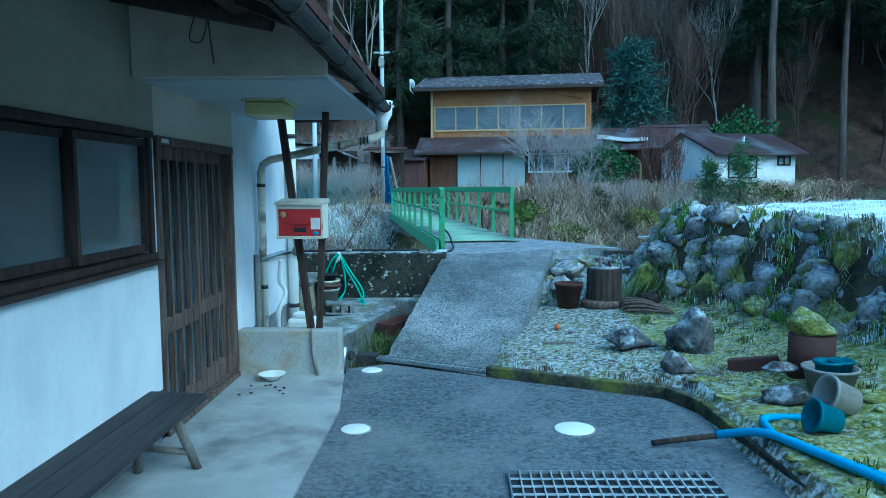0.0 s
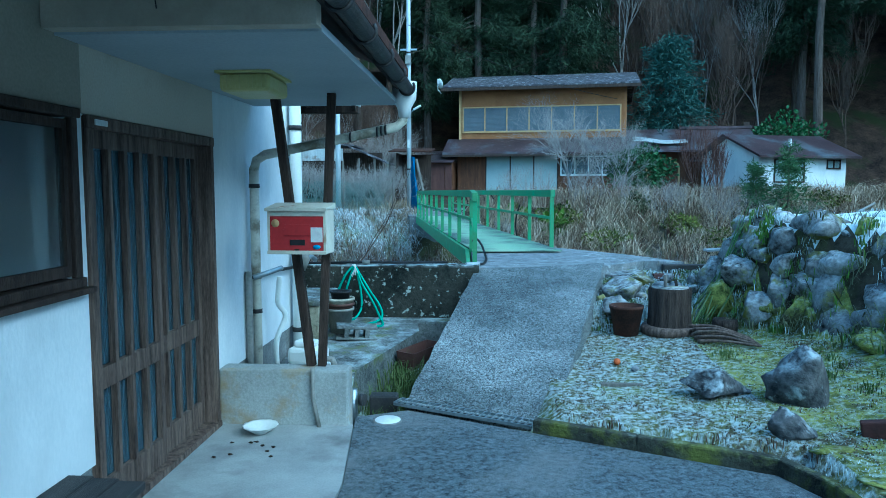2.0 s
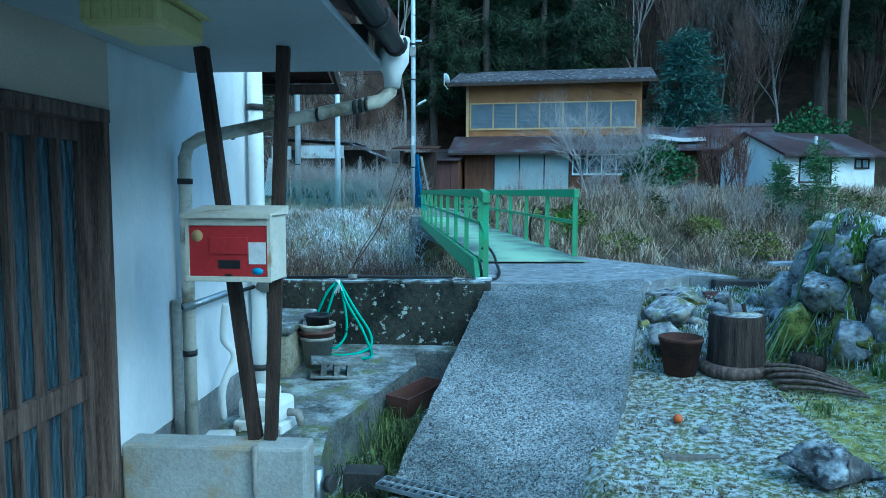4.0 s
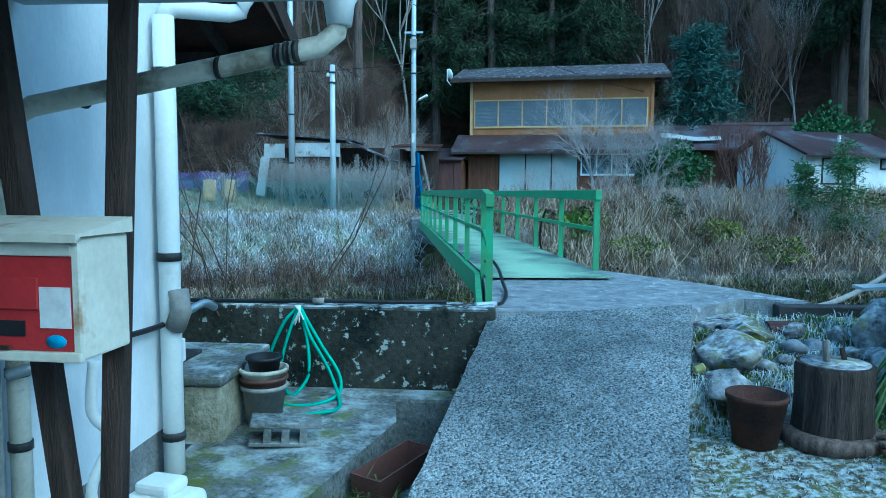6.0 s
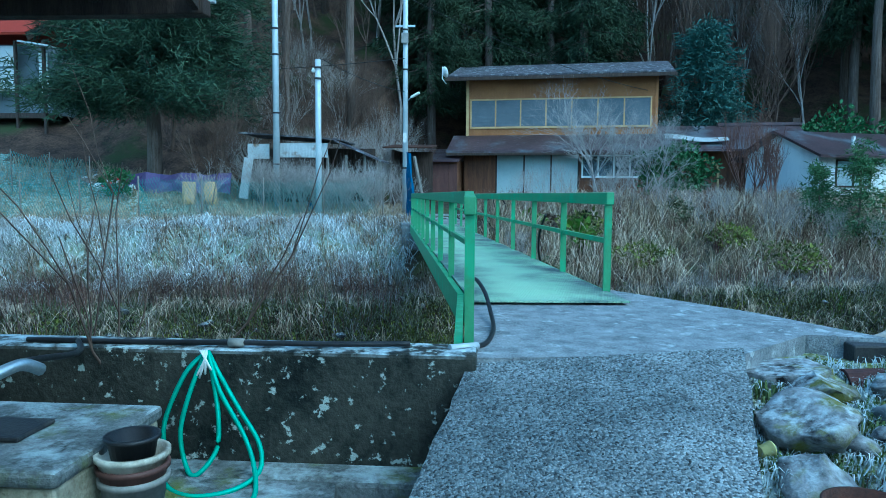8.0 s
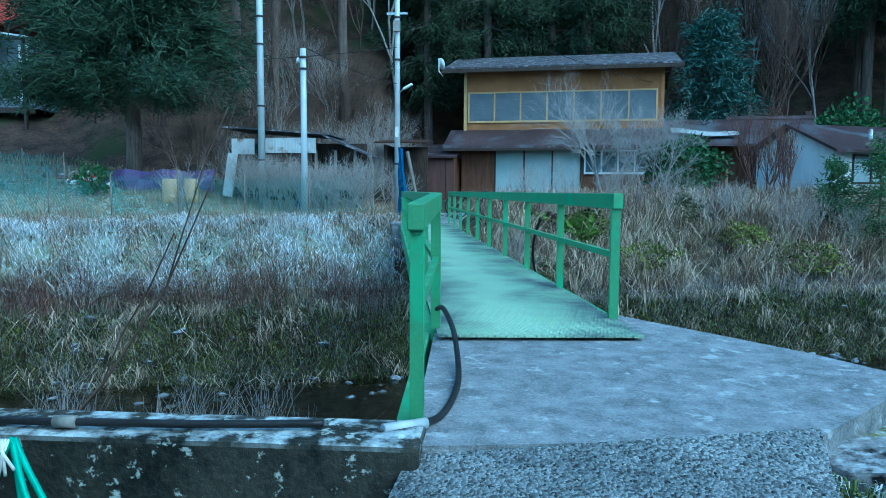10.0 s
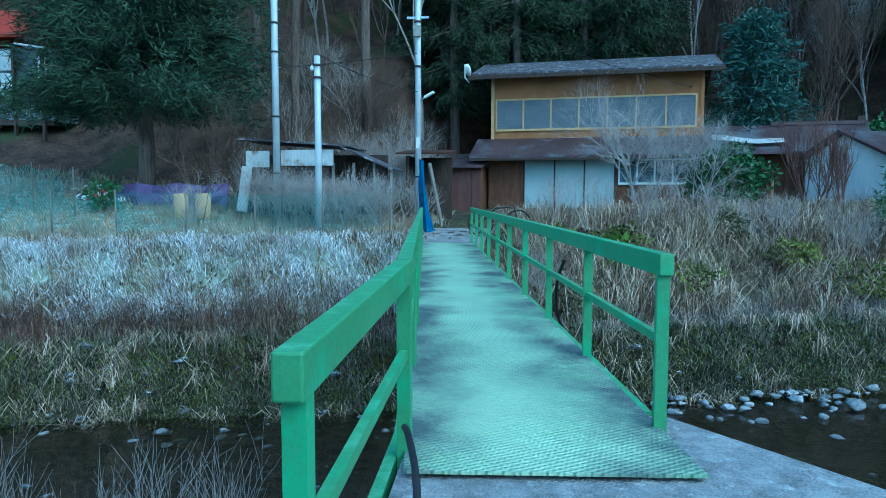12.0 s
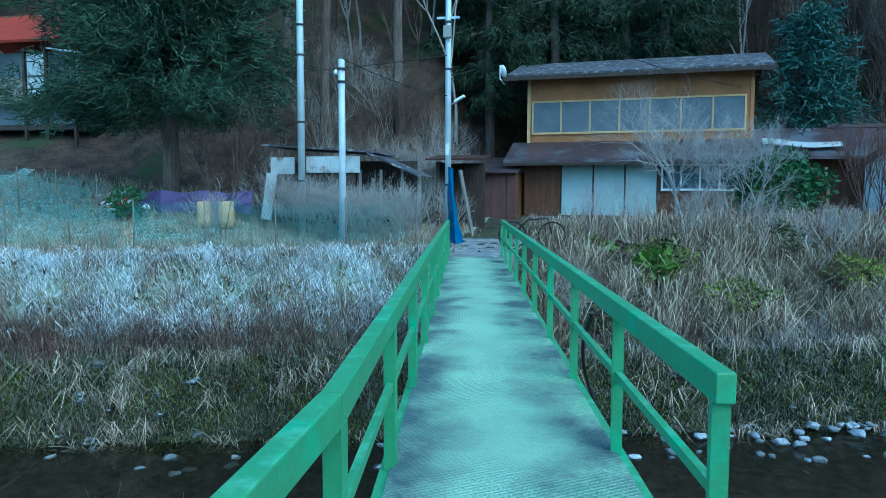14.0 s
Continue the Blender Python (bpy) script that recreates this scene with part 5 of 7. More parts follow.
def garden_rock(x, y, size, seed, label, material="rock_dark", sink=0.25, rz=0, z=None):
    bm = rock(bmesh.new(), (0, 0, 0), size, seed, 3, 0.55)
    zz = GZ1(x, y) if z is None else z
    bm.transform(pose(x, y, zz + size[2] * (0.8 - sink), 0, 0, rz))
    return solid("rock", bm, material, label, "rock", "yard rocks")


garden_rock(1.48, 6.0, (0.29, 0.24, 0.12), 23, "flat dark rock lying in the frosted yard")
garden_rock(1.92, 5.75, (0.24, 0.28, 0.26), 4, "large dark frost-capped rock in the yard")
garden_rock(1.63, 5.18, (0.15, 0.12, 0.12), 5, "small dark rock at the yard edge")
garden_rock(2.05, 4.38, (0.22, 0.15, 0.08), 6, "flat dark slab of rock on the moss")
garden_rock(2.06, 4.52, (0.17, 0.1, 0.05), 7, "thin dark stone on the flat rock", z=GZ1(2.05, 4.4) + 0.13, sink=0.2)
garden_rock(1.28, 8.5, (0.3, 0.28, 0.14), 8, "frosted rock beside the ramp", "rock")
garden_rock(1.5, 8.85, (0.26, 0.2, 0.12), 9, "flat frosted stone at the landing edge", "rock", 0.1)
garden_rock(1.2, 8.1, (0.18, 0.16, 0.13), 10, "frosted stone of the rough step", "rock")
for k, (x, y, s) in enumerate(((1.72, 8.62, 0.11), (1.88, 8.7, 0.1), (1.62, 8.45, 0.09), (2.0, 8.5, 0.12), (1.45, 8.35, 0.1), (1.85, 8.95, 0.12), (1.65, 9.05, 0.1), (2.1, 8.85, 0.12), (1.3, 8.75, 0.1))):
    bm = rock(bmesh.new(), (0, 0, 0), (s, s * 0.85, s * 0.7), 30 + k, 2, 0.1 if k < 2 else 0.4)
    bm.transform(pose(x, y, GZ1(x, y) + s * 0.5, 0, 0, 40 * k))
    solid("cobble", bm, "river_rock" if k < 2 else "rock", "rounded pale cobble among the stones" if k < 2 else "frosted rubble stone beside the landing", "stone", "rubble stones")
solid("edge_beam", B(1.95, 2.75, 9.45, 9.58, 0.12, 0.36, 0.01), "dark_steel", "dark frosted beam along the river edge", "beam")

stump = thing("log_stump", (1.6, 7.78, GZ1(1.6, 7.78)), "dark upright chopping log with frosted top", "log")
bm = bmesh.new()
seg = 32
rings = []
for z, rr in ((0.06, 0.195), (0.12, 0.19), (0.25, 0.185), (0.38, 0.19), (0.405, 0.185)):
    rings.append([bm.verts.new((rr * (1 + 0.05 * noise.noise(Vector((math.cos(a) * 2, math.sin(a) * 2, z * 0.6))) + 0.025 * math.sin(a * 13)) * math.cos(a), rr * (1 + 0.025 * math.sin(a * 11)) * math.sin(a), z)) for a in [2 * math.pi * j / seg for j in range(seg)]])
for s, t in zip(rings, rings[1:]):
    for j in range(seg):
        bm.faces.new((s[j], s[(j + 1) % seg], t[(j + 1) % seg], t[j]))
bm.faces.new(rings[-1]), bm.faces.new(rings[0][::-1])
part("log_body", bm, "bark_dark", stump, "", True)
part("cut_face", lathe(bmesh.new(), [(0.165, 0.404), (0.165, 0.409), (0, 0.411)], 28), "rock", stump, "frosted grey cut face", True)
part("foot_disc", lathe(bmesh.new(), [(0.25, -0.02), (0.26, 0.03), (0.24, 0.06), (0.0, 0.061)], 26), "wood_brown", stump, "brown wooden disc", True)
solid("axe_handle", tube(bmesh.new(), [(1.56, 7.8, 0.36), (1.555, 7.81, 0.52)], 0.017, 8), "wood_grey", "grey wooden stake standing on the log", "stick")
solid("stick", tube(bmesh.new(), [(1.68, 7.84, 0.36), (1.66, 7.86, 0.47)], 0.014, 6), "bark_dark", "short dark stick standing on the log", "stick")
pot("bucket", (1.2, 7.74, GZ1(1.2, 7.74)), 0.15, 0.27, "rust", "rusty brown metal bucket beside the log", 0.72, rim=0.006)
for k in range(9):
    y = 7.15 + 0.035 * k
    solid("split_branch", tube(bmesh.new(), smooth([(1.72, y + 0.15, GZ1(1.8, 7.3) + 0.03 + 0.03 * (k % 3)), (1.9, y + 0.03, GZ1(1.9, 7.2) + 0.05 + 0.03 * (k % 3)), (2.15, y - 0.12, GZ1(2.1, 7.1) + 0.03)], 4), 0.016, 6, 0.01), "wood_brown", "brown split branch lying in a small pile", "branch", "branch pile")
sl2 = lathe(bmesh.new(), [(0.11, 0), (0.115, 0.06), (0.105, 0.11), (0, 0.112)], 18, (2.08, 7.72, GZ1(2.08, 7.72) - 0.01))
solid("short_log", sl2, "bark_dark", "short frosted log round by the stone wall", "log")
rnd3 = random.Random(9)
for k in range(16):
    x0, y0 = 1.85 + rnd3.uniform(-0.1, 0.2), 7.95 + rnd3.uniform(-0.15, 0.2)
    x1, y1 = 2.6 + rnd3.uniform(-0.2, 0.25), 8.3 + rnd3.uniform(-0.2, 0.2)
    z0 = GZ1(x0, y0) + 0.02
    solid("bamboo_stalk", tube(bmesh.new(), smooth([(x0, y0, z0), ((x0 + x1) / 2, (y0 + y1) / 2, 0.62 + rnd3.uniform(-0.15, 0.05)), (x1, y1, 1.1 + rnd3.uniform(-0.15, 0.1))], 4), 0.007, 6, 0.004), "bamboo", "cut green stalk leaning on the stone wall", "stalk", "leaning stalks")
solid("plank", beam(bmesh.new(), (2.45, 8.75, 0.75), (2.75, 8.35, 1.08), 0.12, 0.02), "tin", "frosted pale board leaning on the wall", "board")
solid("plank", beam(bmesh.new(), (2.25, 8.95, 0.6), (2.6, 8.95, 0.62), 0.16, 0.02), "tin", "frosted pale board lying on the stones", "board")
solid("ball", lathe(bmesh.new(), [(0.0, 0), (0.02, 0.008), (0.028, 0.028), (0.02, 0.048), (0, 0.056)], 12, (0.95, 6.8, GZ1(0.95, 6.8))), "orange", "small faded orange ball in the yard", "ball")
garden_rock(1.07, 6.66, (0.045, 0.04, 0.03), 15, "small pale stone in the yard", "river_rock")
solid("wood_scrap", B(0.75, 1.05, 6.3, 6.35, GZ1(0.9, 6.3), GZ1(0.9, 6.3) + 0.02), "wood_grey", "grey scrap of wood in the frost", "wood")

# pots and pipes at the mossy edge
pot("fallen_pot", (2.07, 3.8, GZ1(2.05, 3.8) - 0.01), 0.085, 0.15, "teal_pot", "teal plastic pot tipped on its side in moss", 0.8, (0, -75, 2))
pot("fallen_pot", (2.27, 4.02, GZ1(2.27, 4.0) - 0.01), 0.1, 0.18, "grey_pot", "grey plastic pot tipped on its side in moss", 0.8, (0, -70, 5))
pot("basin", (2.36, 4.45, GZ1(2.36, 4.45) - 0.03), 0.16, 0.16, "grey_pot", "grey tub holding old pots", 0.8)
pot("flower_pot", (2.34, 4.45, GZ1(2.36, 4.45)), 0.075, 0.17, "teal_pot", "dark teal pot standing in the tub", 0.8)
pot("flower_pot", (2.45, 4.5, GZ1(2.36, 4.45)), 0.07, 0.16, "teal_pot", "dark teal pot standing in the tub", 0.8)
pil = thing("clay_pipe", (2.42, 4.82, GZ1(2.42, 4.8) - 0.05), "dark red clay pipe capped with thick moss", "pipe")
part("pipe_body", lathe(bmesh.new(), [(0.15, 0), (0.15, 0.3), (0.13, 0.3)], 20), "terracotta", pil, "", True)
part("moss_cap", rock(bmesh.new(), (0, 0, 0.37), (0.18, 0.18, 0.14), 5, 3, 0.5), "moss", pil, "thick yellow-green moss", True)
solid("clay_trough", beam(bmesh.new(), (1.98, 5.15, GZ1(2, 5.1) + 0.03), (2.3, 5.02, GZ1(2.3, 5) + 0.03), 0.07, 0.1, 0.01), "terracotta", "dark red clay trough half buried in weeds", "trough")
bp = thing("blue_pipe", (1.7, 3.6, 0.03), "sky blue plastic pipe with a branch and taped end", "pipe")
part("main_run", tube(bmesh.new(), smooth([(1.5, 4.03, 0.03)] + [(x, y, GZ1(x, y) + 0.03) for x, y in ((1.66, 3.8), (1.76, 3.55), (1.88, 3.15), (2.1, 2.5))]), 0.024, 10), "blue_pipe", bp)
part("branch_run", tube(bmesh.new(), smooth([(x, y, GZ1(x, y) + 0.03) for x, y in ((1.7, 3.72), (1.73, 3.95), (1.82, 4.0), (1.96, 4.0))]), 0.022, 10), "blue_pipe", bp)
part("second_run", tube(bmesh.new(), smooth([(x, y, GZ1(x, y) + 0.03) for x, y in ((1.74, 3.66), (1.84, 3.4), (1.98, 3.05), (2.2, 2.5))]), 0.02, 10), "blue_pipe", bp)
part("taped_end", tube(bmesh.new(), [(1.12, 4.0, -0.01), (1.3, 4.02, 0.005), (1.52, 4.02, 0.03)], 0.017, 8), "bark_dark", bp, "dark corroded pipe end")
for k in range(30):
    x, y = 1.72 + 0.8 * rnd3.random(), 3.0 + 2.0 * rnd3.random()
    solid("moss_cushion", rock(bmesh.new(), (x, y, GZ1(x, y) - 0.01), (rnd3.uniform(0.06, 0.16), rnd3.uniform(0.05, 0.13), rnd3.uniform(0.02, 0.05)), 60 + k, 2, 0.6), "moss", "soft yellow-green moss cushion", "moss", "moss cushions")

# dry-stone wall, stone by stone
sw = thing("stone_wall", (2.5, 6, 0), "rough mossy dry-stone wall with frosted crown", "wall", kind="structure")
protos_s = []
for k in range(9):
    bm = rock(bmesh.new(), (0, 0, 0), (1.15, 1.15, 1.15), 300 + k, 3, 0.6)
    bmesh.ops.recalc_face_normals(bm, faces=bm.faces)
    me = bpy.data.meshes.new("stone")
    bm.to_mesh(me)
    bm.free()
    me.materials.append(M["rock"])
    protos_s.append(me)
moss_s = []
for k in range(3):
    me = protos_s[k].copy()
    me.materials.clear()
    me.materials.append(M["moss"])
    moss_s.append(me)
rs = random.Random(12)


def lay_stone(mesh, x, y, z, rx, ry, rz, sx, sy, sz):
    ob = new("stone", mesh)
    ob.parent = sw
    ob.matrix_basis = Matrix.Translation((-2.5, -6, 0)) @ pose(x, y, z, rx, ry, rz) @ Matrix.Diagonal((sx, sy, sz, 1))


yy = 8.6
while yy > 2.0:
    v, step = 0.02, rs.uniform(0.24, 0.4)
    while v < 1.0:
        tall = rs.random() < 0.25
        a = rs.uniform(0.13, 0.19) if tall else rs.uniform(0.16, 0.3)
        b = rs.uniform(0.2, 0.28) if tall else rs.uniform(0.1, 0.19)
        y = yy + rs.uniform(-0.13, 0.13)
        foot = float(np.degrees(np.arctan2(float(stone_foot(y - 0.2)) - float(stone_foot(y + 0.2)), 0.4)))
        x = float(stone_foot(y)) + 0.42 * v + 0.05 + rs.uniform(-0.07, 0.07)
        lay_stone(rs.choice(moss_s if rs.random() < 0.12 else protos_s), x, y, 0.2 + 0.84 * v, rs.uniform(-22, 22), rs.uniform(0, 26), foot + rs.uniform(-22, 22), rs.uniform(0.12, 0.2), a, b)
        v += b * 1.35
    yy -= step
for k in range(90):
    y, v = rs.uniform(2.2, 8.6), rs.uniform(0, 1.0)
    q = rs.uniform(0.05, 0.11)
    lay_stone(rs.choice(moss_s if k % 3 == 0 else protos_s), float(stone_foot(y)) + 0.42 * v + 0.08, y, 0.2 + 0.84 * v, rs.uniform(0, 360), rs.uniform(0, 360), rs.uniform(0, 360), q, q * 1.3, q)
for k in range(5):
    ob = new("stone", protos_s[k])
    ob.parent = sw
    ob.matrix_basis = Matrix.Translation((-2.5, -6, 0)) @ pose(2.4 + 0.12 * k, 8.8 + 0.05 * k, 0.42 + 0.12 * k, 20 * k, 30, 50 * k) @ Matrix.Diagonal((0.22, 0.2, 0.16, 1))

# ---- river ----
rr_ = random.Random(5)
for k in range(70):
    x = rr_.uniform(-11, 7)
    s = rr_.uniform(0.05, 0.16) * (1.6 if k % 9 == 0 else 1)
    y = float(far_water(x)) - rr_.uniform(0.1, 1.8) if k % 4 else float(far_water(x)) - rr_.uniform(1.5, 5)
    bm = rock(bmesh.new(), (0, 0, 0), (s * 1.2, s, s * 0.6), 400 + k, 1 if s < 0.1 else 2, 0.35)
    bm.transform(pose(x, y, -3.46 + s * 0.15, 0, 0, k * 37))
    solid("river_stone", bm, "pebble" if k % 2 else "river_rock", "pale stone standing out of the shallow water", "stone", "river stones")
for k in range(5):
    x, y, s = (-1.9, -1.2, -0.8, -2.6, 1.6)[k], (12.4, 12.0, 12.6, 12.9, 14.2)[k], 0.35
    bm = rock(bmesh.new(), (x, y, -3.4), (s, s * 0.8, s * 0.6), 500 + k, 3, 0.4)
    solid("boulder", bm, "rock", "mossy pale boulder at the river's edge", "rock", "river boulders")
for k in range(60):
    x, q = rr_.uniform(-9, 7), rr_.uniform(0.05, 0.13)
    y = rr_.uniform(13.0, float(far_water(x)) - 0.6)
    bm = rock(bmesh.new(), (0, 0, 0), (q * 1.5, q, q * 0.5), 1700 + k, 2, 0.7)
    bm.transform(pose(x, y, -3.47 + 0.045 * (21.5 - y), 0, 0, k * 71))
    solid("river_stone", bm, "river_rock", "dark wet stone just breaking the water", "stone", "river stones")
bm = bmesh.new()
for k in range(60):
    x = rr_.uniform(-15, 12)
    y = float(far_water(x)) + rr_.uniform(-0.1, 0.75)
    s = rr_.uniform(0.08, 0.22)
    one = rock(bmesh.new(), (x, y, float(height(x, y))), (s * 1.2, s * 0.8, s * 0.7), 900 + k, 1)
    tmp = bpy.data.meshes.new("tmp")
    one.to_mesh(tmp)
    one.free()
    bm.from_mesh(tmp)
    bpy.data.meshes.remove(tmp)
tagged(finish("bank_rubble", bm, "rock_dark"), "dark mossy rubble stones at the bank foot", "stones", kind="stuff")
bc = thing("river_cable", (3, 12, -0.5), "grey cable pipe sagging across the river", "cable")
part("cable_run", tube(bmesh.new(), smooth([(1.9, 9.6, 0.36), (3.2, 11.4, 0.0), (5.3, 14, 0.05), (9.5, 19.5, 0.4)]), 0.03, 8), "grey_pot", bc)
solid("bridge_cable", tube(bmesh.new(), smooth([(0.5, 13.6, 0.75), (0.45, 14.0, 0.45), (0.5, 14.2, 0.1), (0.75, 14.2, -0.6), (0.9, 14.3, -1.3)]), 0.014, 6), "black", "black cable hanging from the bridge rail", "cable")
coil = thing("cable_coil", (-0.2, 9.2, 0.39), "black hose lying along the landing edge by the railing", "hose")
part("hose_run", tube(bmesh.new(), smooth([(-0.26, 10.6, 0.5), (-0.21, 10.4, 0.55), (-0.14, 10.15, 0.5), (-0.1, 9.9, 0.42), (-0.08, 9.6, 0.405), (-0.09, 9.35, 0.405), (-0.12, 9.15, 0.41), (-0.17, 9.02, 0.43)]), 0.014, 8), "black", coil)
part("coupling", tube(bmesh.new(), [(-0.16, 9.02, 0.43), (-0.3, 8.92, 0.44)], 0.021, 10), "pole", coil, "pale grey hose coupling")
# broken slab, clay tile and cup beside the landing
bm = bmesh.new()
lo_, hi_ = ([bm.verts.new((x, y, z + 0.02 * math.sin(x * 9))) for x, y in ((1.2, 9.12), (1.28, 8.98), (1.52, 8.9), (1.66, 9.05), (1.6, 9.3), (1.38, 9.34))] for z in (0.22, 0.33))
bm.faces.new(hi_), bm.faces.new(lo_[::-1])
for k in range(6):
    bm.faces.new((hi_[k], lo_[k], lo_[(k + 1) % 6], hi_[(k + 1) % 6]))
bmesh.ops.bevel(bm, geom=bm.edges[:], offset=0.015, segments=2, profile=0.5, affect="EDGES")
solid("broken_slab", bm, "rock", "broken frosted concrete slab jutting beside the landing", "slab")
bm = bmesh.new()
ring = [[bm.verts.new((1.76 + 0.3 * u, 9.16 + 0.11 * r * math.cos(a) + 0.06 * u, 0.16 + 0.15 * r * math.sin(a))) for r in (1.0, 0.85) for a in np.linspace(0, math.pi, 9)] for u in (0, 1)]
for k in range(8):
    for a, b in ((0, 0), (9, 9)):
        bm.faces.new((ring[0][a + k], ring[0][a + k + 1], ring[1][b + k + 1], ring[1][b + k]))
    for g in ring:
        bm.faces.new((g[k], g[k + 1], g[k + 10], g[k + 9]))
for g0_, g1_ in ((0, 9), (8, 17)):
    bm.faces.new((ring[0][g0_], ring[1][g0_], ring[1][g1_], ring[0][g1_]))
solid("clay_tile", bm, "terracotta", "dark arched clay tile among the stones", "tile")
pot("cup", (1.03, 8.3, float(height(1.03, 8.3)) + 0.02), 0.03, 0.06, "lamp_plastic", "small yellow plastic cup lying in frost", 0.8, (0, 80, 20), rim=0.002)
# gravel bar and pale stones along the right-hand shore
bar = random.Random(77)
for k in range(46):
    x = bar.uniform(2.6, 9.0)
    y = float(far_water(x)) - abs(bar.gauss(0.1, 0.55)) - 0.1
    q = bar.uniform(0.05, 0.15)
    bm = rock(bmesh.new(), (0, 0, 0), (q * 1.4, q, q * 0.6), 1500 + k, 2, 0.9)
    bm.transform(pose(x, y, -3.45 + q * 0.2, 0, 0, k * 53))
    solid("river_stone", bm, "pebble", "pale stone lying on the shallow river shore", "stone", "river stones")

# ---- far side ----
def pole(x, y, z0, z1, r, label, arms=()):
    t = thing("utility_pole", (x, y, z0), label, "pole")
    part("shaft", tube(bmesh.new(), [(0, 0, -0.3), (0, 0, (z1 - z0) / 2), (0, 0, z1 - z0)], r, 12, r * 0.85), "pole", t, "", True)
    for z in arms:
        part("band", lathe(bmesh.new(), [(r + 0.02, z), (r + 0.02, z + 0.05)], 12), "dark_steel", t, "", True)
    return t


pa = pole(-7.0, 27.6, 0.2, 9.5, 0.105, "tall silver steel utility pole", (1.0, 2.6, 4.4, 5.2))
for k in range(14):
    part("step_bolt", tube(bmesh.new(), [(-0.16 if k % 2 else 0.1, 0, 3.2 + 0.4 * k), (-0.1 if k % 2 else 0.16, 0, 3.2 + 0.4 * k)], 0.012, 5), "steel", pa, "", True)
pb = pole(-5.08, 25.3, -0.2, 4.15, 0.09, "grey steel pole beside the river fence", (3.8, 4.1))
part("insulator", lathe(bmesh.new(), [(0.04, 4.0), (0.06, 4.05), (0.03, 4.12)], 10, (-0.13, 0, 0)), "white_pvc", pb, "", True)
pl = pole(-2.9, 27.5, -0.1, 8.6, 0.085, "slim steel utility pole with a small street lamp", (1.2, 4.2, 5.2, 5.4))
part("lamp_arm", tube(bmesh.new(), [(0.08, 0, 3.3), (0.2, -0.05, 3.4)], 0.02, 6), "steel", pl, "", True)
part("lamp_head", beam(bmesh.new(), (0.18, -0.05, 3.38), (0.45, -0.1, 3.52), 0.12, 0.07, 0.02), "white_pvc", pl, "white lamp head", True)
part("plate", B(-0.05, 0.05, -0.1, -0.09, 2.0, 2.3), "sticker", pl, "", True)
part("meter", B(-0.1, 0.1, -0.2, -0.08, 5.0, 5.3), "grey_pot", pl, "", True)
part("crossbar", B(-0.3, 0.3, -0.05, 0.0, 5.5, 5.56), "steel", pl, "", True)


def wire(a, b, sag):
    a, b = Vector(a), Vector(b)
    pts = [a.lerp(b, i / 14) - Vector((0, 0, sag * 4 * (i / 14) * (1 - i / 14))) for i in range(15)]
    solid("overhead_wire", tube(bmesh.new(), pts, 0.012, 4), "black", "thin black overhead wire between the poles", "wire", "overhead wires")


wire((-2.85, 27.2, 6.2), (6.0, 35.5, 4.2), 0.3)
wire((-4.68, 24.4, 4.0), (-2.85, 27.2, 3.4), 0.1)
wire((-14.5, 30, 4.6), (-2.85, 27.2, 4.4), 0.25)
# blue sheet at the pole foot, timber props, bicycle
bm = bmesh.new()
for i in range(7):
    a = i / 6
    bm.verts.new((-2.75 + 0.02 * math.sin(i * 2), 26.6, 1.9 - 1.9 * a)), bm.verts.new((-2.6 + 0.3 * a * a + 0.03 * math.sin(i * 3), 26.5, 1.85 - 1.95 * a)), bm.verts.new((-2.66 + 0.2 * a, 26.35 - 0.2 * a, 1.85 - 1.93 * a))
bm.verts.ensure_lookup_table()
for i in range(6):
    for j, k in ((0, 2), (2, 1), (1, 0)):
        bm.faces.new((bm.verts[3 * i + j], bm.verts[3 * i + k], bm.verts[3 * i + 3 + k], bm.verts[3 * i + 3 + j]))
bm.transform(Matrix.Translation((0, 0, -0.28)))
solid("tarpaulin", bm, "blue", "crumpled blue tarpaulin hanging by the pole", "tarpaulin")
solid("timber_prop", beam(bmesh.new(), (-2.35, 28.3, -0.3), (-2.75, 28.6, 1.5), 0.1, 0.06), "wood_grey", "grey timber prop leaning by the shed", "timber")
dk = thing("tool_shed", (-3.0, 30.5, -0.3), "dark open tool shed beside the house", "shed")
part("back_wall", B(-3.6, -2.4, 31.4, 31.5, -0.4, 1.7), "wood_dark", dk)
part("side_wall", B(-3.7, -3.6, 30, 31.5, -0.4, 1.7), "wood_dark", dk)
part("roof_sheet", beam(bmesh.new(), (-3.1, 29.6, 1.75), (-3.1, 31.7, 1.95), 1.7, 0.05), "rust", dk)
bic = thing("bicycle", (-0.75, 25.3, -0.29), "old dark bicycle lying against the bridge end", "bicycle")
for k, x in enumerate((-1.0, -0.1)):
    part("wheel", tube(bmesh.new(), [(x + 0.3 * math.cos(a), 25.2 + 0.1 * math.cos(a), 0.05 + 0.31 * math.sin(a)) for a in np.linspace(0, 2 * math.pi, 22)], 0.018, 6), "tyre", bic)
part("bike_frame", tube(bmesh.new(), [(-1.0, 25.2, 0.05), (-0.65, 25.2, 0.4), (-0.2, 25.2, 0.45), (-0.1, 25.2, 0.05)], 0.018, 6), "black", bic)

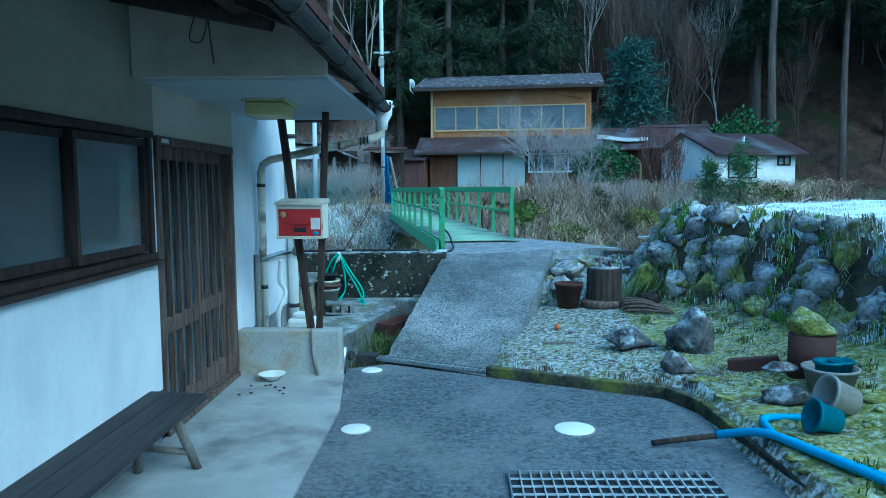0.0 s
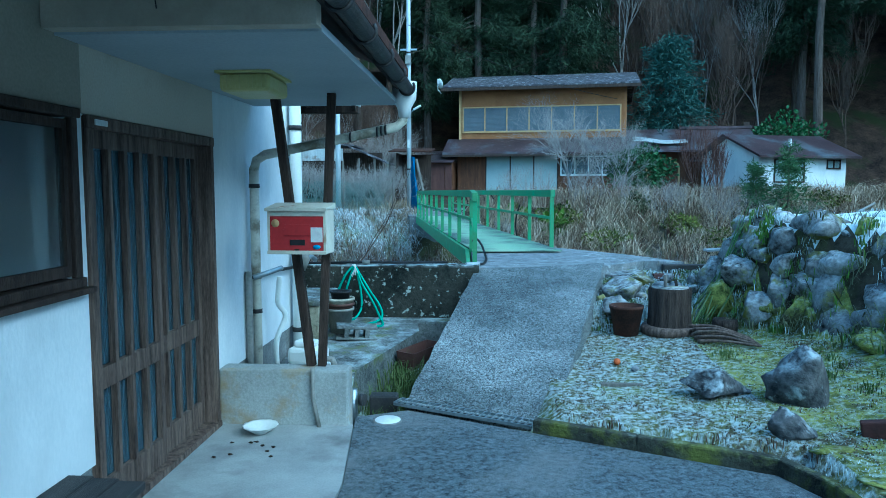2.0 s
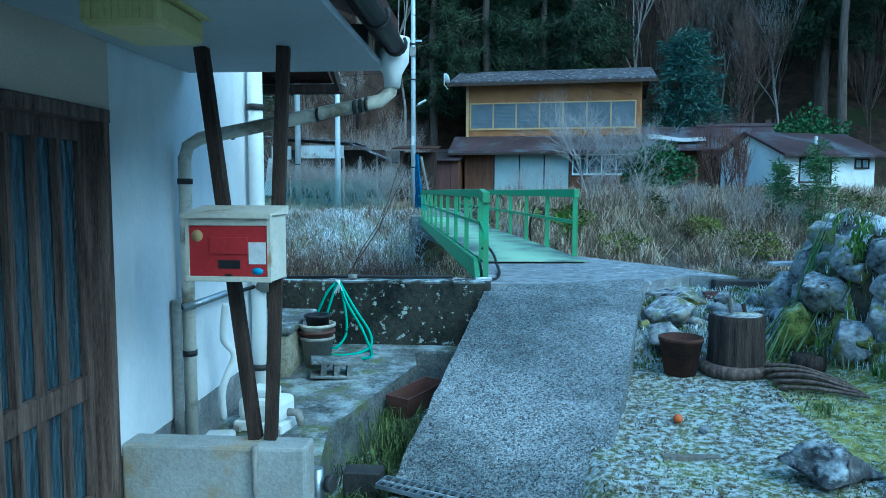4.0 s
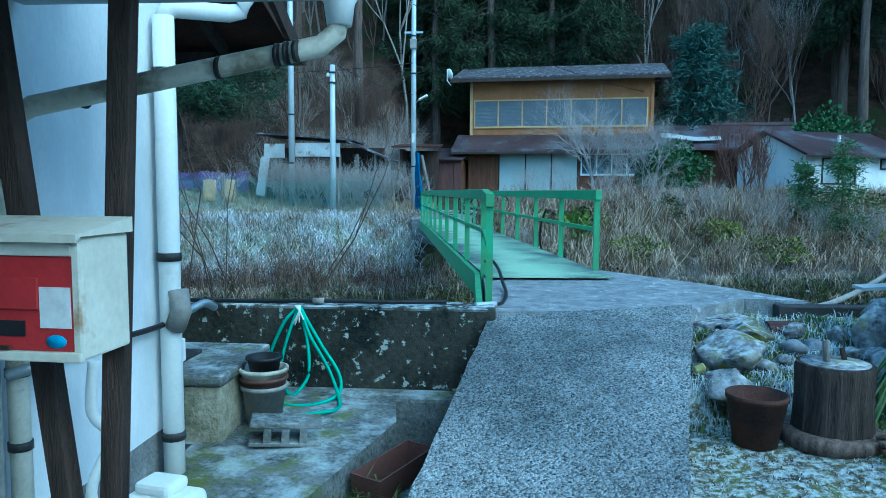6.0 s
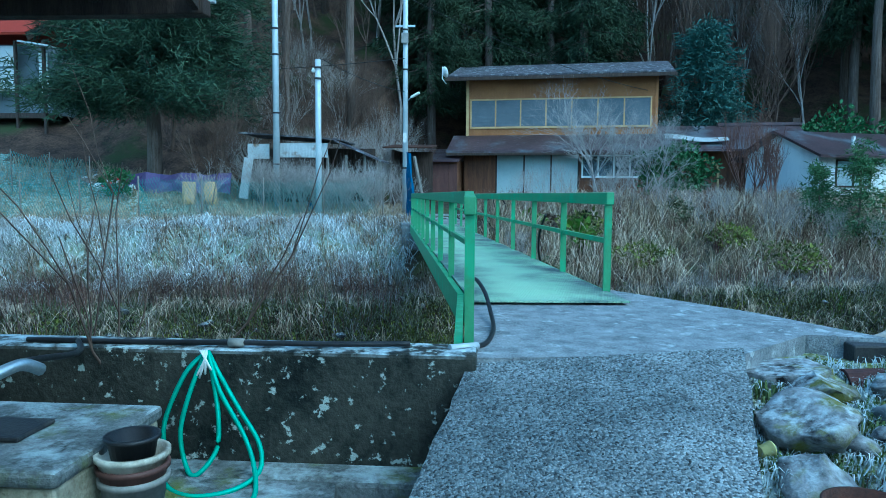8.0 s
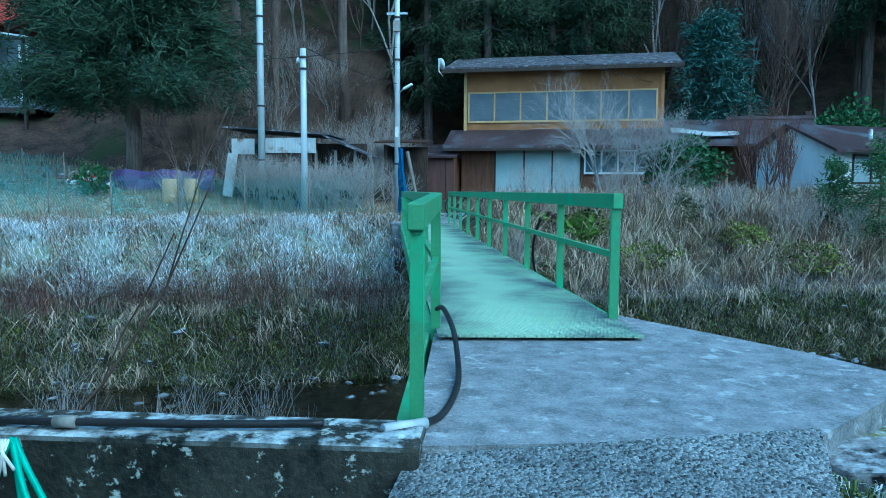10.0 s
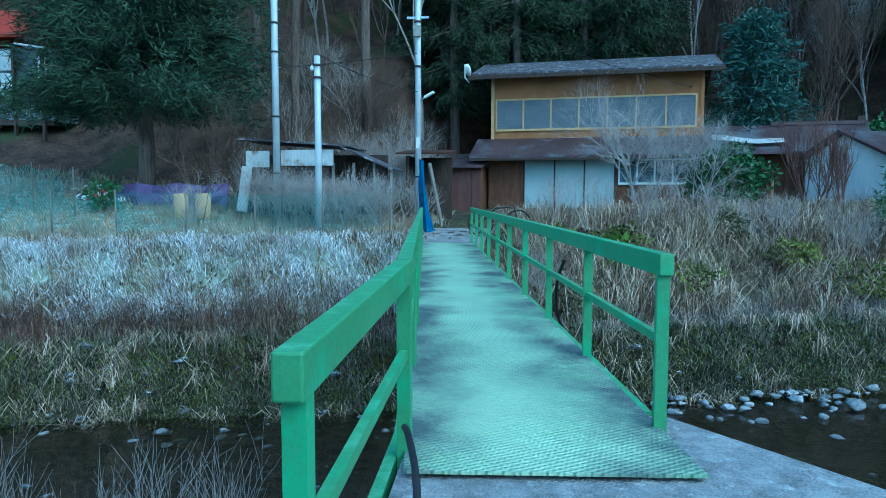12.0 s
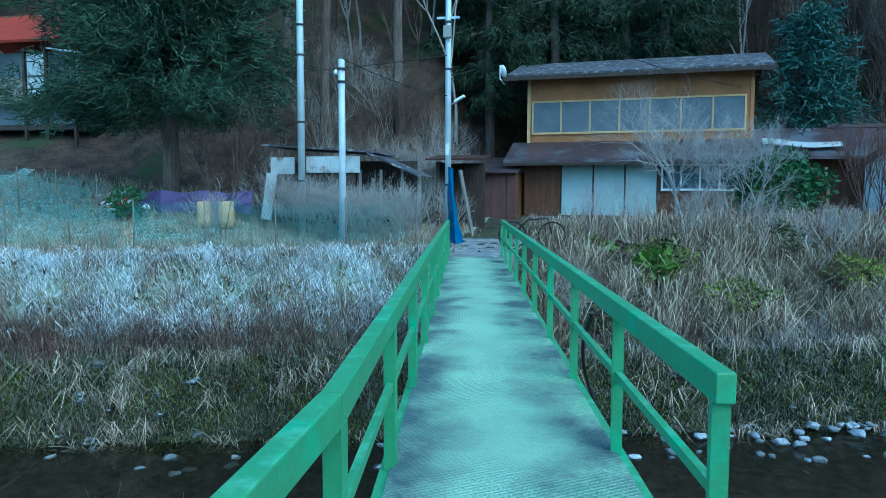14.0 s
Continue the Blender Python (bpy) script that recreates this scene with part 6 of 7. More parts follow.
# shack behind the fence
sk = thing("shack", (-6.8, 28.4, 0.1), "ramshackle low shack with pale tin front and sagging roof", "shed")
part("front_wall", B(-8.0, -5.6, 28.0, 28.1, 0.0, 1.4), "wood_dark", sk)
part("tin_panel", B(-8.05, -7.35, 27.93, 27.99, 1.38, 1.85), "tin", sk, "pale tin panel")
part("tin_panel", B(-7.0, -5.45, 27.93, 27.99, 1.42, 1.87), "tin", sk, "pale tin panel")
for k in range(15):
    part("rib", B(-6.98 + 0.102 * k, -6.95 + 0.102 * k, 27.915, 27.93, 1.43, 1.86), "tin", sk)
part("tin_panel", beam(bmesh.new(), (-8.2, 27.9, 0.1), (-8.0, 27.9, 1.4), 0.05, 0.3), "tin", sk, "leaning pale board")
part("roof_sheet", beam(bmesh.new(), (-8.3, 29.0, 2.2), (-5.0, 29.0, 1.98), 2.4, 0.05), "roof_grey", sk)
part("roof_sheet", beam(bmesh.new(), (-5.2, 28.7, 1.95), (-3.7, 28.7, 1.3), 1.8, 0.05), "roof_grey", sk)
part("rear_wall", B(-8.0, -4.2, 29.6, 29.7, 0.0, 1.8), "wood_dark", sk)
for x in (-5.5, -4.9, -4.3, -3.8):
    part("post", B(x, x + 0.07, 28.0, 28.07, -0.1, 1.5), "wood_grey", sk)
pot("blue_bucket", (-5.9, 27.7, float(height(-5.9, 27.7))), 0.16, 0.3, "blue", "blue plastic bucket by the shack", 0.8)
for x in (-9.6, -8.95):
    c = lathe(bmesh.new(), [(0.2, 0), (0.21, 0.25), (0.2, 0.27), (0.21, 0.29), (0.21, 0.5), (0.2, 0.52), (0.2, 0.7), (0, 0.71)], 18, (x, 27.0, float(height(x, 27.0))))
    solid("drum", c, "frame_wood", "ochre and ivory rusty drum by the shack", "drum", "drums")
bm = bmesh.new()
g0 = [[bm.verts.new((-12.2 + 0.4 * i, 27.9 + 0.12 * math.sin(i * 1.9 + j), 0.3 + 0.3 * j + 0.05 * math.sin(i * 1.9 + j * 2))) for j in range(3)] for i in range(10)]
for a, b in zip(g0, g0[1:]):
    for j in range(2):
        bm.faces.new((a[j], b[j], b[j + 1], a[j + 1]))
ext = bmesh.ops.extrude_face_region(bm, geom=bm.faces[:])
bmesh.ops.translate(bm, vec=(0, 0.06, 0), verts=[v for v in ext["geom"] if isinstance(v, bmesh.types.BMVert)])
solid("crop_netting", bm, "net_purple", "draped purple crop netting in front of the shack", "netting")
# garden nets: real strands on stakes
def net(x0, x1, y0, y1, h, step, label):
    t = thing("net_fence", (x0, y0, float(height(x0, y0)) - 0.05), label, "fence")
    n = int(abs(x1 - x0) / 1.4)
    gz = lambda u: float(height(x0 + (x1 - x0) * u, y0 + (y1 - y0) * u))
    for k in range(n + 1):
        u = k / n
        x, y = x0 + (x1 - x0) * u, y0 + (y1 - y0) * u
        part("stake", tube(bmesh.new(), [(x, y, gz(u) - 0.15), (x + 0.03, y, gz(u) + h + 0.1)], 0.018, 6), "wood_grey", t)
    sg = []
    m = int(abs(x1 - x0) / step)
    for k in range(m):
        for dz in (-1, 1):
            u0, u1 = k / m, min(1, (k + h / step * 0.5) / m)
            a, b = (u0, u1)
            za, zb = (gz(a) + (0.03 if dz > 0 else h)), (gz(b) + (h if dz > 0 else 0.03))
            sg.append((x0 + (x1 - x0) * a, y0 + (y1 - y0) * a, za, x0 + (x1 - x0) * b, y0 + (y1 - y0) * b, zb, 0.005, 0.005))
    s = np.array(sg)
    me_v, me_f = [], []
    for q in s:
        i = len(me_v)
        p, r_ = Vector(q[:3]), Vector(q[3:6])
        o = Vector((0, 0.006, 0.0))
        w = Vector((0.003, 0, 0.002))
        me_v += [p - w, p + w, r_ + w, r_ - w, p - w + o, p + w + o, r_ + w + o, r_ - w + o]
        me_f += [(i, i + 1, i + 2, i + 3), (i + 7, i + 6, i + 5, i + 4)]
    nt_ = raw("netting", [tuple(v - t.matrix_basis.translation) for v in me_v], me_f, ["net"])
    nt_.parent = t
    tagged(nt_, kind="stuff")
    return t


net(-3.2, -9.5, 24.9, 23.6, 1.15, 0.07, "sagging green net fence along the river path")
net(-9.5, -17.0, 23.6, 22.6, 1.1, 0.07, "sagging green net fence along the river path")
net(-12.5, -19.5, 26.5, 27.5, 1.3, 0.09, "pale green garden net on thin stakes")
for k in range(26):
    x, y = -14.3 + 2.6 * rnd3.random(), 27.6 + 1.2 * rnd3.random()
    solid("wood_chunk", rock(bmesh.new(), (x, y, float(height(x, y)) + 0.1), (0.2, 0.15, 0.12), 700 + k, 1), "sticker" if k % 2 else "wood_grey", "pale chunk in a heap of rubble", "rubble", "rubble heap")
for k in range(3):
    solid("red_flower", rock(bmesh.new(), (-12.1 + 0.25 * k, 26.5, 0.55 + float(height(-12, 26.6)) + 0.1 * k), (0.06, 0.06, 0.05), 800 + k, 1), "red", "bright red flower head", "flower", "red flowers")
# red-roofed house on the left
rh = thing("house", (-20.2, 34.0, 2.3), "raised timber house with red sheet roof and veranda", "house")
part("wall", B(-26, -19.6, 34.4, 39, 3.2, 6.1), "shutter", rh)
part("wall", B(-20.4, -18.4, 34.2, 38, 3.0, 5.9), "shutter", rh)
part("roof_sheet", beam(bmesh.new(), (-22.6, 33.2, 6.3), (-22.6, 37, 8.2), 7.4, 0.1), "red_roof", rh, "red sheet roof")
part("rear_roof", beam(bmesh.new(), (-22.6, 37, 8.2), (-22.6, 41, 6.3), 7.4, 0.1), "red_roof", rh)
part("gable_board", beam(bmesh.new(), (-18.88, 33.3, 6.2), (-18.88, 37, 8.05), 0.06, 0.3), "wood_dark", rh)
part("lower_roof", beam(bmesh.new(), (-19.2, 33.6, 6.0), (-17.9, 33.6, 5.8), 0.9, 0.06), "tin", rh)
part("veranda_wall", B(-25, -20.65, 33.6, 33.68, 4.0, 5.0), "wood_grey", rh, "yellow-brown veranda boarding")
for k in range(30):
    part("veranda_rib", B(-25 + 0.145 * k, -24.95 + 0.145 * k, 33.57, 33.6, 4.0, 5.0), "wood_grey", rh)
part("panel", B(-20.5, -19.7, 33.7, 33.76, 5.1, 5.9), "tin", rh, "white boarded panel")
part("panel", B(-20.5, -19.7, 33.7, 33.76, 4.1, 5.0), "tin", rh)
part("panel", B(-18.95, -18.6, 34.1, 34.18, 3.5, 5.7), "white_pvc", rh, "white drain board")
for x in (-25, -23, -20.65, -19.7, -18.5):
    part("post", B(x, x + 0.1, 33.62, 33.74, 1.2, 6.1), "wood_dark", rh)
part("floor", B(-26, -18.4, 33.65, 39, 3.0, 3.2), "wood_dark", rh)

# ---- plants ----
RNG = np.random.default_rng(7)


def blades(name, pts, h, lean, width, material, label, category, droop=0.5, seed=1, clump=None):
    """Grass: one bent strip of three faces for every root point."""
    r = np.random.default_rng(seed)
    n = len(pts)
    a = r.uniform(0, 2 * np.pi, n) if clump is None else clump + r.normal(0, 0.9, n)
    hh = h * r.uniform(0.5, 1.15, n)
    ln = hh * lean * r.uniform(0.3, 1.4, n)
    d = np.stack([np.cos(a), np.sin(a), 0 * a], 1)
    b = r.uniform(0, 2 * np.pi, n)
    s = np.stack([np.cos(b), np.sin(b), 0 * b], 1) * (width * r.uniform(0.6, 1.3, n))[:, None]
    up = np.array([0, 0, 1.0])
    mid = pts + d * (ln * 0.35)[:, None] + up * (hh * 0.65)[:, None]
    tip = pts + d * ln[:, None] + up * (hh * (1 - droop * r.uniform(0, 1, n)))[:, None]
    root = pts - up * 0.04
    v = np.stack([root - s, root + s, mid - s * 0.7, mid + s * 0.7, tip], 1).reshape(-1, 3)
    k = np.arange(n)[:, None] * 5
    f = np.concatenate([k + np.array([[0, 1, 3]]), k + np.array([[0, 3, 2]]), k + np.array([[2, 3, 4]])])
    return tagged(raw(name, v, f, [material]), label, category, kind="stuff")


def scatter(n, x0, x1, y0, y1, seed, keep=None, tuft=0.0):
    r = np.random.default_rng(seed)
    if tuft:
        m = max(1, n // 28)
        cx, cy = r.uniform(x0, x1, m), r.uniform(y0, y1, m)
        i = r.integers(0, m, n)
        x, y = cx[i] + r.normal(0, tuft, n) * 0.7, cy[i] + r.normal(0, tuft, n) * 0.7
    else:
        x, y = r.uniform(x0, x1, n), r.uniform(y0, y1, n)
    if keep is not None:
        k = keep(x, y)
        x, y = x[k], y[k]
    return np.stack([x, y, height(x, y)], 1)


def segs_mesh(name, segs, materials, sides=3):
    s = np.array(segs)
    p, q, r0, r1 = s[:, 0:3], s[:, 3:6], s[:, 6], s[:, 7]
    d = q - p
    d /= np.linalg.norm(d, axis=1)[:, None] + 1e-9
    a = np.cross(d, np.array([0.3, 0.2, 0.93]))
    a /= np.linalg.norm(a, axis=1)[:, None] + 1e-9
    b = np.cross(d, a)
    ring = []
    for j in range(sides):
        t = 2 * np.pi * j / sides
        o = a * np.cos(t) + b * np.sin(t)
        ring.append(p + o * r0[:, None])
        ring.append(q + o * r1[:, None])
    v = np.stack(ring, 1).reshape(-1, 3)
    k = np.arange(len(s))[:, None] * 2 * sides
    f = np.concatenate([k + np.array([[2 * j, 2 * ((j + 1) % sides), 2 * ((j + 1) % sides) + 1, 2 * j + 1]]) for j in range(sides)])
    return raw(name, v, f, materials)


def branches(rnd, p, d, length, r, depth, out, spread=0.6, kids=3, up=0.15, shrink=0.66):
    """Forking limbs, each in three bent pieces."""
    steps = 3
    for i in range(steps):
        d = (d + Vector((rnd.uniform(-1, 1), rnd.uniform(-1, 1), rnd.uniform(-1, 1))) * 0.16 + Vector((0, 0, up * 0.3))).normalized()
        q = p + d * (length / steps)
        r2 = r * 0.86
        out.append((*p, *q, r, r2))
        if depth > 0 and i > 0:
            for _ in range(kids if i == steps - 1 else max(1, kids - 1)):
                e = (d + Vector((rnd.uniform(-1, 1), rnd.uniform(-1, 1), rnd.uniform(-0.6, 1))) * spread + Vector((0, 0, up))).normalized()
                branches(rnd, q.copy(), e, length * shrink * rnd.uniform(0.7, 1.15), r2 * 0.72, depth - 1, out, spread, kids, up, shrink)
        p, r = q, r2


def bare_tree(name, at, h, r, depth, material, label, category, seed, stems=1, spread=0.6, kids=3, up=0.15, lean=(0, 0), group=""):
    rnd = random.Random(seed)
    out = []
    for k in range(stems):
        d = Vector((lean[0] + rnd.uniform(-1, 1) * 0.45 * (stems > 1), lean[1] + rnd.uniform(-1, 1) * 0.45 * (stems > 1), 1)).normalized()
        branches(rnd, Vector((rnd.uniform(-1, 1) * 0.12 * (stems > 1), rnd.uniform(-1, 1) * 0.12 * (stems > 1), -0.1)), d, h * 0.55, r, depth, out, spread, kids, up)
    ob = segs_mesh(name, out, [material])
    ob.location = at
    return tagged(ob, label, category, group)


def needles(r, c, d, n, size, width, droop):
    """n thin leaf triangles round each clump centre c that point along d."""
    m = len(c)
    cc = np.repeat(c, n, 0) + r.normal(0, size * 0.42, (m * n, 3))
    dd = np.repeat(d, n, 0) + r.normal(0, 0.75, (m * n, 3)) + np.array([0, 0, -droop])
    dd /= np.linalg.norm(dd, axis=1)[:, None]
    s = np.cross(dd, r.normal(0, 1, (m * n, 3)))
    s /= np.linalg.norm(s, axis=1)[:, None] + 1e-9
    L = size * r.uniform(0.5, 1.2, (m * n, 1))
    v = np.stack([cc - s * width, cc + s * width, cc + dd * L], 1).reshape(-1, 3)
    return v, np.arange(m * n * 3).reshape(-1, 3)


def conifer(name, at, h, r, base, wide, material, label, seed, nb=80, per=6, n=10, size=0.5, width=0.07, droop=0.5, cone=1.0, group="", category="tree"):
    """A trunk with tiers of drooping boughs; the crown starts at base."""
    rr = np.random.default_rng(seed)
    t = thing(name, at, label, category, group)
    bm = bmesh.new()
    pts = [(0.25 * r * math.sin(k * 1.7 + seed), 0.25 * r * math.cos(k * 2.1), -0.3 + (h + 0.3) * k / 7) for k in range(8)]
    tube(bm, pts, r, 10, r * 0.25)
    part("trunk", bm, "bark", t, "", True)
    z = base + (h - base) * rr.uniform(0, 1, nb) ** 1.15
    a = rr.uniform(0, 2 * np.pi, nb)
    f = 1 - (z - base) / (h - base)
    ln = wide * (0.25 + 0.75 * f ** cone) * rr.uniform(0.55, 1.15, nb)
    cs, ds, sg = [], [], []
    for i in range(nb):
        o = np.array([math.cos(a[i]), math.sin(a[i]), 0.0])
        root, tip = np.array([0, 0, z[i]]), np.array([0, 0, z[i] - droop * 0.35 * ln[i]]) + o * ln[i]
        sg.append((*root, *tip, 0.04 * r / 0.2, 0.01))
        k = np.linspace(0.3, 1.0, per)[:, None]
        c = root + (tip - root) * k + rr.normal(0, 0.12 * ln[i] + 0.05, (per, 3)) * np.array([1, 1, 0.6])
        cs.append(c)
        ds.append(np.repeat(o[None], per, 0))
    v, fc = needles(rr, np.concatenate(cs), np.concatenate(ds), n, size, width, droop)
    c = raw("crown", v, fc, [material])
    c.parent = t
    b = segs_mesh("bough_frame", sg, ["bark"])
    b.parent = t
    return t


# grass on the far bank
fw = far_water
blades("frosted_grass", scatter(52000, -17, -2.4, 18, 27, 11, lambda x, y: (y > fw(x) + 1.1) & (y < fw(x) + 3.3), 0.16), 0.36, 1.5, 0.010, "grass_frost", "frosted pale straw grass along the bank top", "grass", 1.1, 2, -1.6)
blades("straw_grass", scatter(26000, -17, -2.4, 18, 27, 12, lambda x, y: (y > fw(x) + 0.7) & (y < fw(x) + 3.6), 0.25), 0.45, 0.8, 0.008, "grass_dry", "dry straw grass hanging over the river bank", "grass", 1.3, 3, -1.6)
blades("dead_stalks", scatter(11000, -17, -2.5, 17.5, 25, 13, lambda x, y: (y > fw(x) + 0.1) & (y < fw(x) + 1.35), 0.3), 0.75, 0.5, 0.006, "grass_red", "red-brown dead weed stalks on the bank", "weeds", 0.3, 4)
blades("bank_weeds", scatter(12000, -17, 16, 17.5, 27, 14, lambda x, y: (y > fw(x) - 0.1) & (y < fw(x) + 0.9), 0.3), 0.25, 0.9, 0.012, "grass_green", "low green and grey weeds on the lower bank", "weeds", 0.7, 5)
blades("tall_grass", scatter(24000, -0.7, 17, 21, 33, 15, lambda x, y: (y > fw(x) + 0.9) & (y < fw(x) + 6.5) & (x > -1.0 + 0.12 * (y - 24)), 0.14), 0.85, 1.15, 0.010, "grass_dry", "tall dry straw pampas grass on the river bank", "grass", 1.0, 6, -1.6)
blades("brown_stalks", scatter(9000, -0.5, 17, 21, 33, 16, lambda x, y: (y > fw(x) + 0.5) & (y < fw(x) + 6.5) & (x > -0.7), 0.3), 1.0, 0.35, 0.006, "grass_red", "red-brown dead stalks among the pampas grass", "weeds", 0.2, 7)
blades("field_grass", scatter(14000, -18, -2.6, 22, 31, 17, lambda x, y: (y > fw(x) + 3.0), 0.35), 0.35, 0.6, 0.009, "grass_dry", "straw tufts at the fence foot", "grass", 0.5, 8)
blades("yard_grass", scatter(14000, 0.4, 2.6, 4.6, 8.6, 18, lambda x, y: (height(x, y) < 0.5) & (height(x, y) > -0.13)), 0.011, 2.8, 0.0025, "frost_blade", "short frosted yard grass", "grass", 0.8, 9)
blades("yard_litter", scatter(7000, 0.4, 2.6, 4.6, 8.6, 28, lambda x, y: (height(x, y) < 0.5) & (height(x, y) > -0.13), 0.1), 0.014, 2.4, 0.004, "dead_leaf", "brown plant litter scattered in the yard", "leaves", 0.9, 18)
blades("yard_weeds", scatter(1600, 1.75, 3.4, 2.8, 8.6, 19, lambda x, y: height(x, y) < 0.98, 0.06), 0.06, 0.8, 0.005, "grass_green", "small green weeds at the stone wall foot", "weeds", 0.6, 10)
WALLK = lambda x, y: (x > stone_foot(y) - 0.1) & (x < stone_foot(y) + 0.55)
UP = lambda p: p + np.array([-0.07, 0, 0.05])
blades("wall_moss", UP(scatter(9000, 2.2, 4.6, 2.2, 8.7, 51, WALLK, 0.05)), 0.035, 1.5, 0.006, "fern", "yellow-green moss growing over the stone wall", "moss", 0.8, 51)
blades("wall_ferns", UP(scatter(5000, 2.2, 4.6, 2.2, 8.7, 52, WALLK, 0.07)), 0.11, 1.4, 0.005, "ivy", "small dark plants rooted between the stones", "weeds", 1.3, 52)
blades("wall_frost", UP(scatter(6000, 2.2, 4.6, 2.2, 8.7, 53, WALLK, 0.08)), 0.03, 1.6, 0.003, "frost_blade", "frosted grass hanging over the stones", "grass", 0.7, 53)
blades("terrace_grass", scatter(9000, 2.6, 7, 3.0, 9, 20, lambda x, y: height(x, y) > 0.98, 0.1), 0.03, 1.2, 0.004, "frost_blade", "white frosted grass on the terrace", "grass", 0.8, 11)
blades("ditch_weeds", scatter(900, -0.95, -0.55, 6.0, 7.6, 21, None, 0.08) + np.array([0, 0, 0.12]), 0.2, 0.8, 0.005, "grass_green", "green weeds in the ditch beside the ramp", "weeds", 0.6, 12)

blades("pampas_tuft", scatter(15000, -0.4, 16, 21, 33, 23, lambda x, y: (y > fw(x) + 0.7) & (y < fw(x) + 6) & (x > -0.8 + 0.12 * (y - 24)), 0.09), 1.0, 1.15, 0.011, "pampas", "arching pale pampas tufts on the river bank", "grass", 1.15, 13)
blades("bank_leaves", scatter(22000, -17, 16, 17.5, 28, 24, lambda x, y: (y > fw(x) - 0.15) & (y < fw(x) + 1.6), 0.16), 0.16, 1.5, 0.016, "ivy", "dark low leaves covering the river bank", "weeds", 0.9, 14)
blades("fallen_leaves", scatter(16000, -17, 16, 17.5, 29, 25, lambda x, y: (y > fw(x) - 0.1) & (y < fw(x) + 4.5), 0.2), 0.12, 1.6, 0.02, "dead_leaf", "dead brown leaves on the river bank", "leaves", 1.0, 15)
blades("bank_moss", scatter(6000, -17, 16, 17.5, 28, 26, lambda x, y: (y > fw(x) - 0.1) & (y < fw(x) + 0.9), 0.14), 0.07, 1.2, 0.03, "fern", "yellow-green moss tufts above the water", "moss", 0.9, 16)
def on_bank(n, lo, hi, seed, tuft):
    """Tufted root points on the steep far bank, lo to hi metres behind the water's edge."""
    r = np.random.default_rng(seed)
    m = n // 24
    cx, cs = r.uniform(-17, 16, m), r.uniform(lo, hi, m)
    i = r.integers(0, m, n)
    x, q = cx[i] + r.normal(0, tuft, n), cs[i] + r.normal(0, tuft * 0.3, n)
    y = fw(x) + q
    return np.stack([x, y, height(x, y)], 1)



blades("bank_sedge", on_bank(4500, -0.2, 0.7, 61, 0.1), 0.4, 1.5, 0.010, "pampas", "pale arching sedge tufts on the steep bank", "grass", 1.6, 61, -1.6)
blades("bank_creeper", on_bank(32000, -0.25, 0.8, 62, 0.3), 0.14, 1.5, 0.018, "ivy", "dark creeping leaves on the steep bank", "weeds", 1.2, 62, -1.6)
blades("bank_moss_cover", on_bank(26000, -0.25, 0.55, 63, 0.4), 0.07, 1.4, 0.022, "bank_moss", "olive moss covering the steep bank", "moss", 1.0, 63, -1.6)
blades("bank_dead_stems", on_bank(9000, -0.1, 1.3, 64, 0.35), 0.5, 0.9, 0.005, "twig", "grey dead stems tangled on the bank", "weeds", 0.9, 64)
blades("ledge_frost", scatter(6000, 0.95, 2.4, 7.95, 9.3, 65, None, 0.07) + np.array([0, 0, 0.02]), 0.045, 1.8, 0.0035, "frost_blade", "frosted moss and grass between the stones", "grass", 1.0, 65)
blades("ledge_moss", scatter(4000, 0.95, 2.4, 7.95, 9.3, 66, None, 0.06) + np.array([0, 0, 0.02]), 0.03, 1.5, 0.006, "grass_green", "green moss between the stones beside the ramp", "moss", 0.8, 66)
blades("overhanging_stalks", scatter(9000, -17, -2.6, 17.5, 26, 27, lambda x, y: (y > fw(x) + 0.9) & (y < fw(x) + 1.6), 0.2), 0.6, 1.3, 0.007, "grass_red", "brown stalks hanging over the bank edge", "weeds", 1.7, 17, -1.6)

# bare shrubs and trees
G = lambda x, y: (x, y, float(height(x, y)) - 0.05)
bare_tree("bare_tree", G(3.4, 29.8), 3.4, 0.04, 4, "bare_twig", "leafless grey garden tree with many fine twigs", "tree", 3, 4, 0.95, 3, 0.02)
bare_tree("bare_tree", G(4.9, 29.2), 2.7, 0.034, 4, "bare_twig", "leafless grey garden tree beside the evergreen shrub", "tree", 5, 4, 1.0, 3, 0.0)
bare_tree("bare_tree", G(-8.6, 26.2), 3.4, 0.022, 4, "twig_dark", "leafless young tree in front of the pine", "tree", 8, 2, 0.55, 3, 0.2)
bare_tree("red_shrub", G(8.2, 29.5), 2.6, 0.03, 3, "grass_red", "leafless red-brown shrub beside the house", "shrub", 9, 6, 0.4, 3, 0.3)
bare_tree("red_shrub", G(8.7, 28.9), 2.2, 0.03, 3, "grass_red", "leafless red-brown shrub beside the house", "shrub", 10, 6, 0.4, 3, 0.3)
for k in range(26):
    x, y = -8.6 + 5.6 * ((k * 0.618) % 1), 25.2 + 3.6 * ((k * 0.377) % 1)
    bare_tree("bare_shrub", G(x, y), 1.5, 0.018, 3, "twig", "tangled leafless grey shrub behind the fence", "shrub", 40 + k, 4, 0.9, 3, 0.02, group="shrubs behind the fence")
for k in range(16):
    x = -16 + 13 * ((k * 0.618) % 1)
    bare_tree("bank_shrub", G(x, float(fw(x)) + 0.7), 0.9, 0.012, 3, "twig_dark", "thin leafless brown shrub on the river bank", "shrub", 80 + k, 4, 0.9, 3, 0.0, group="bank shrubs")
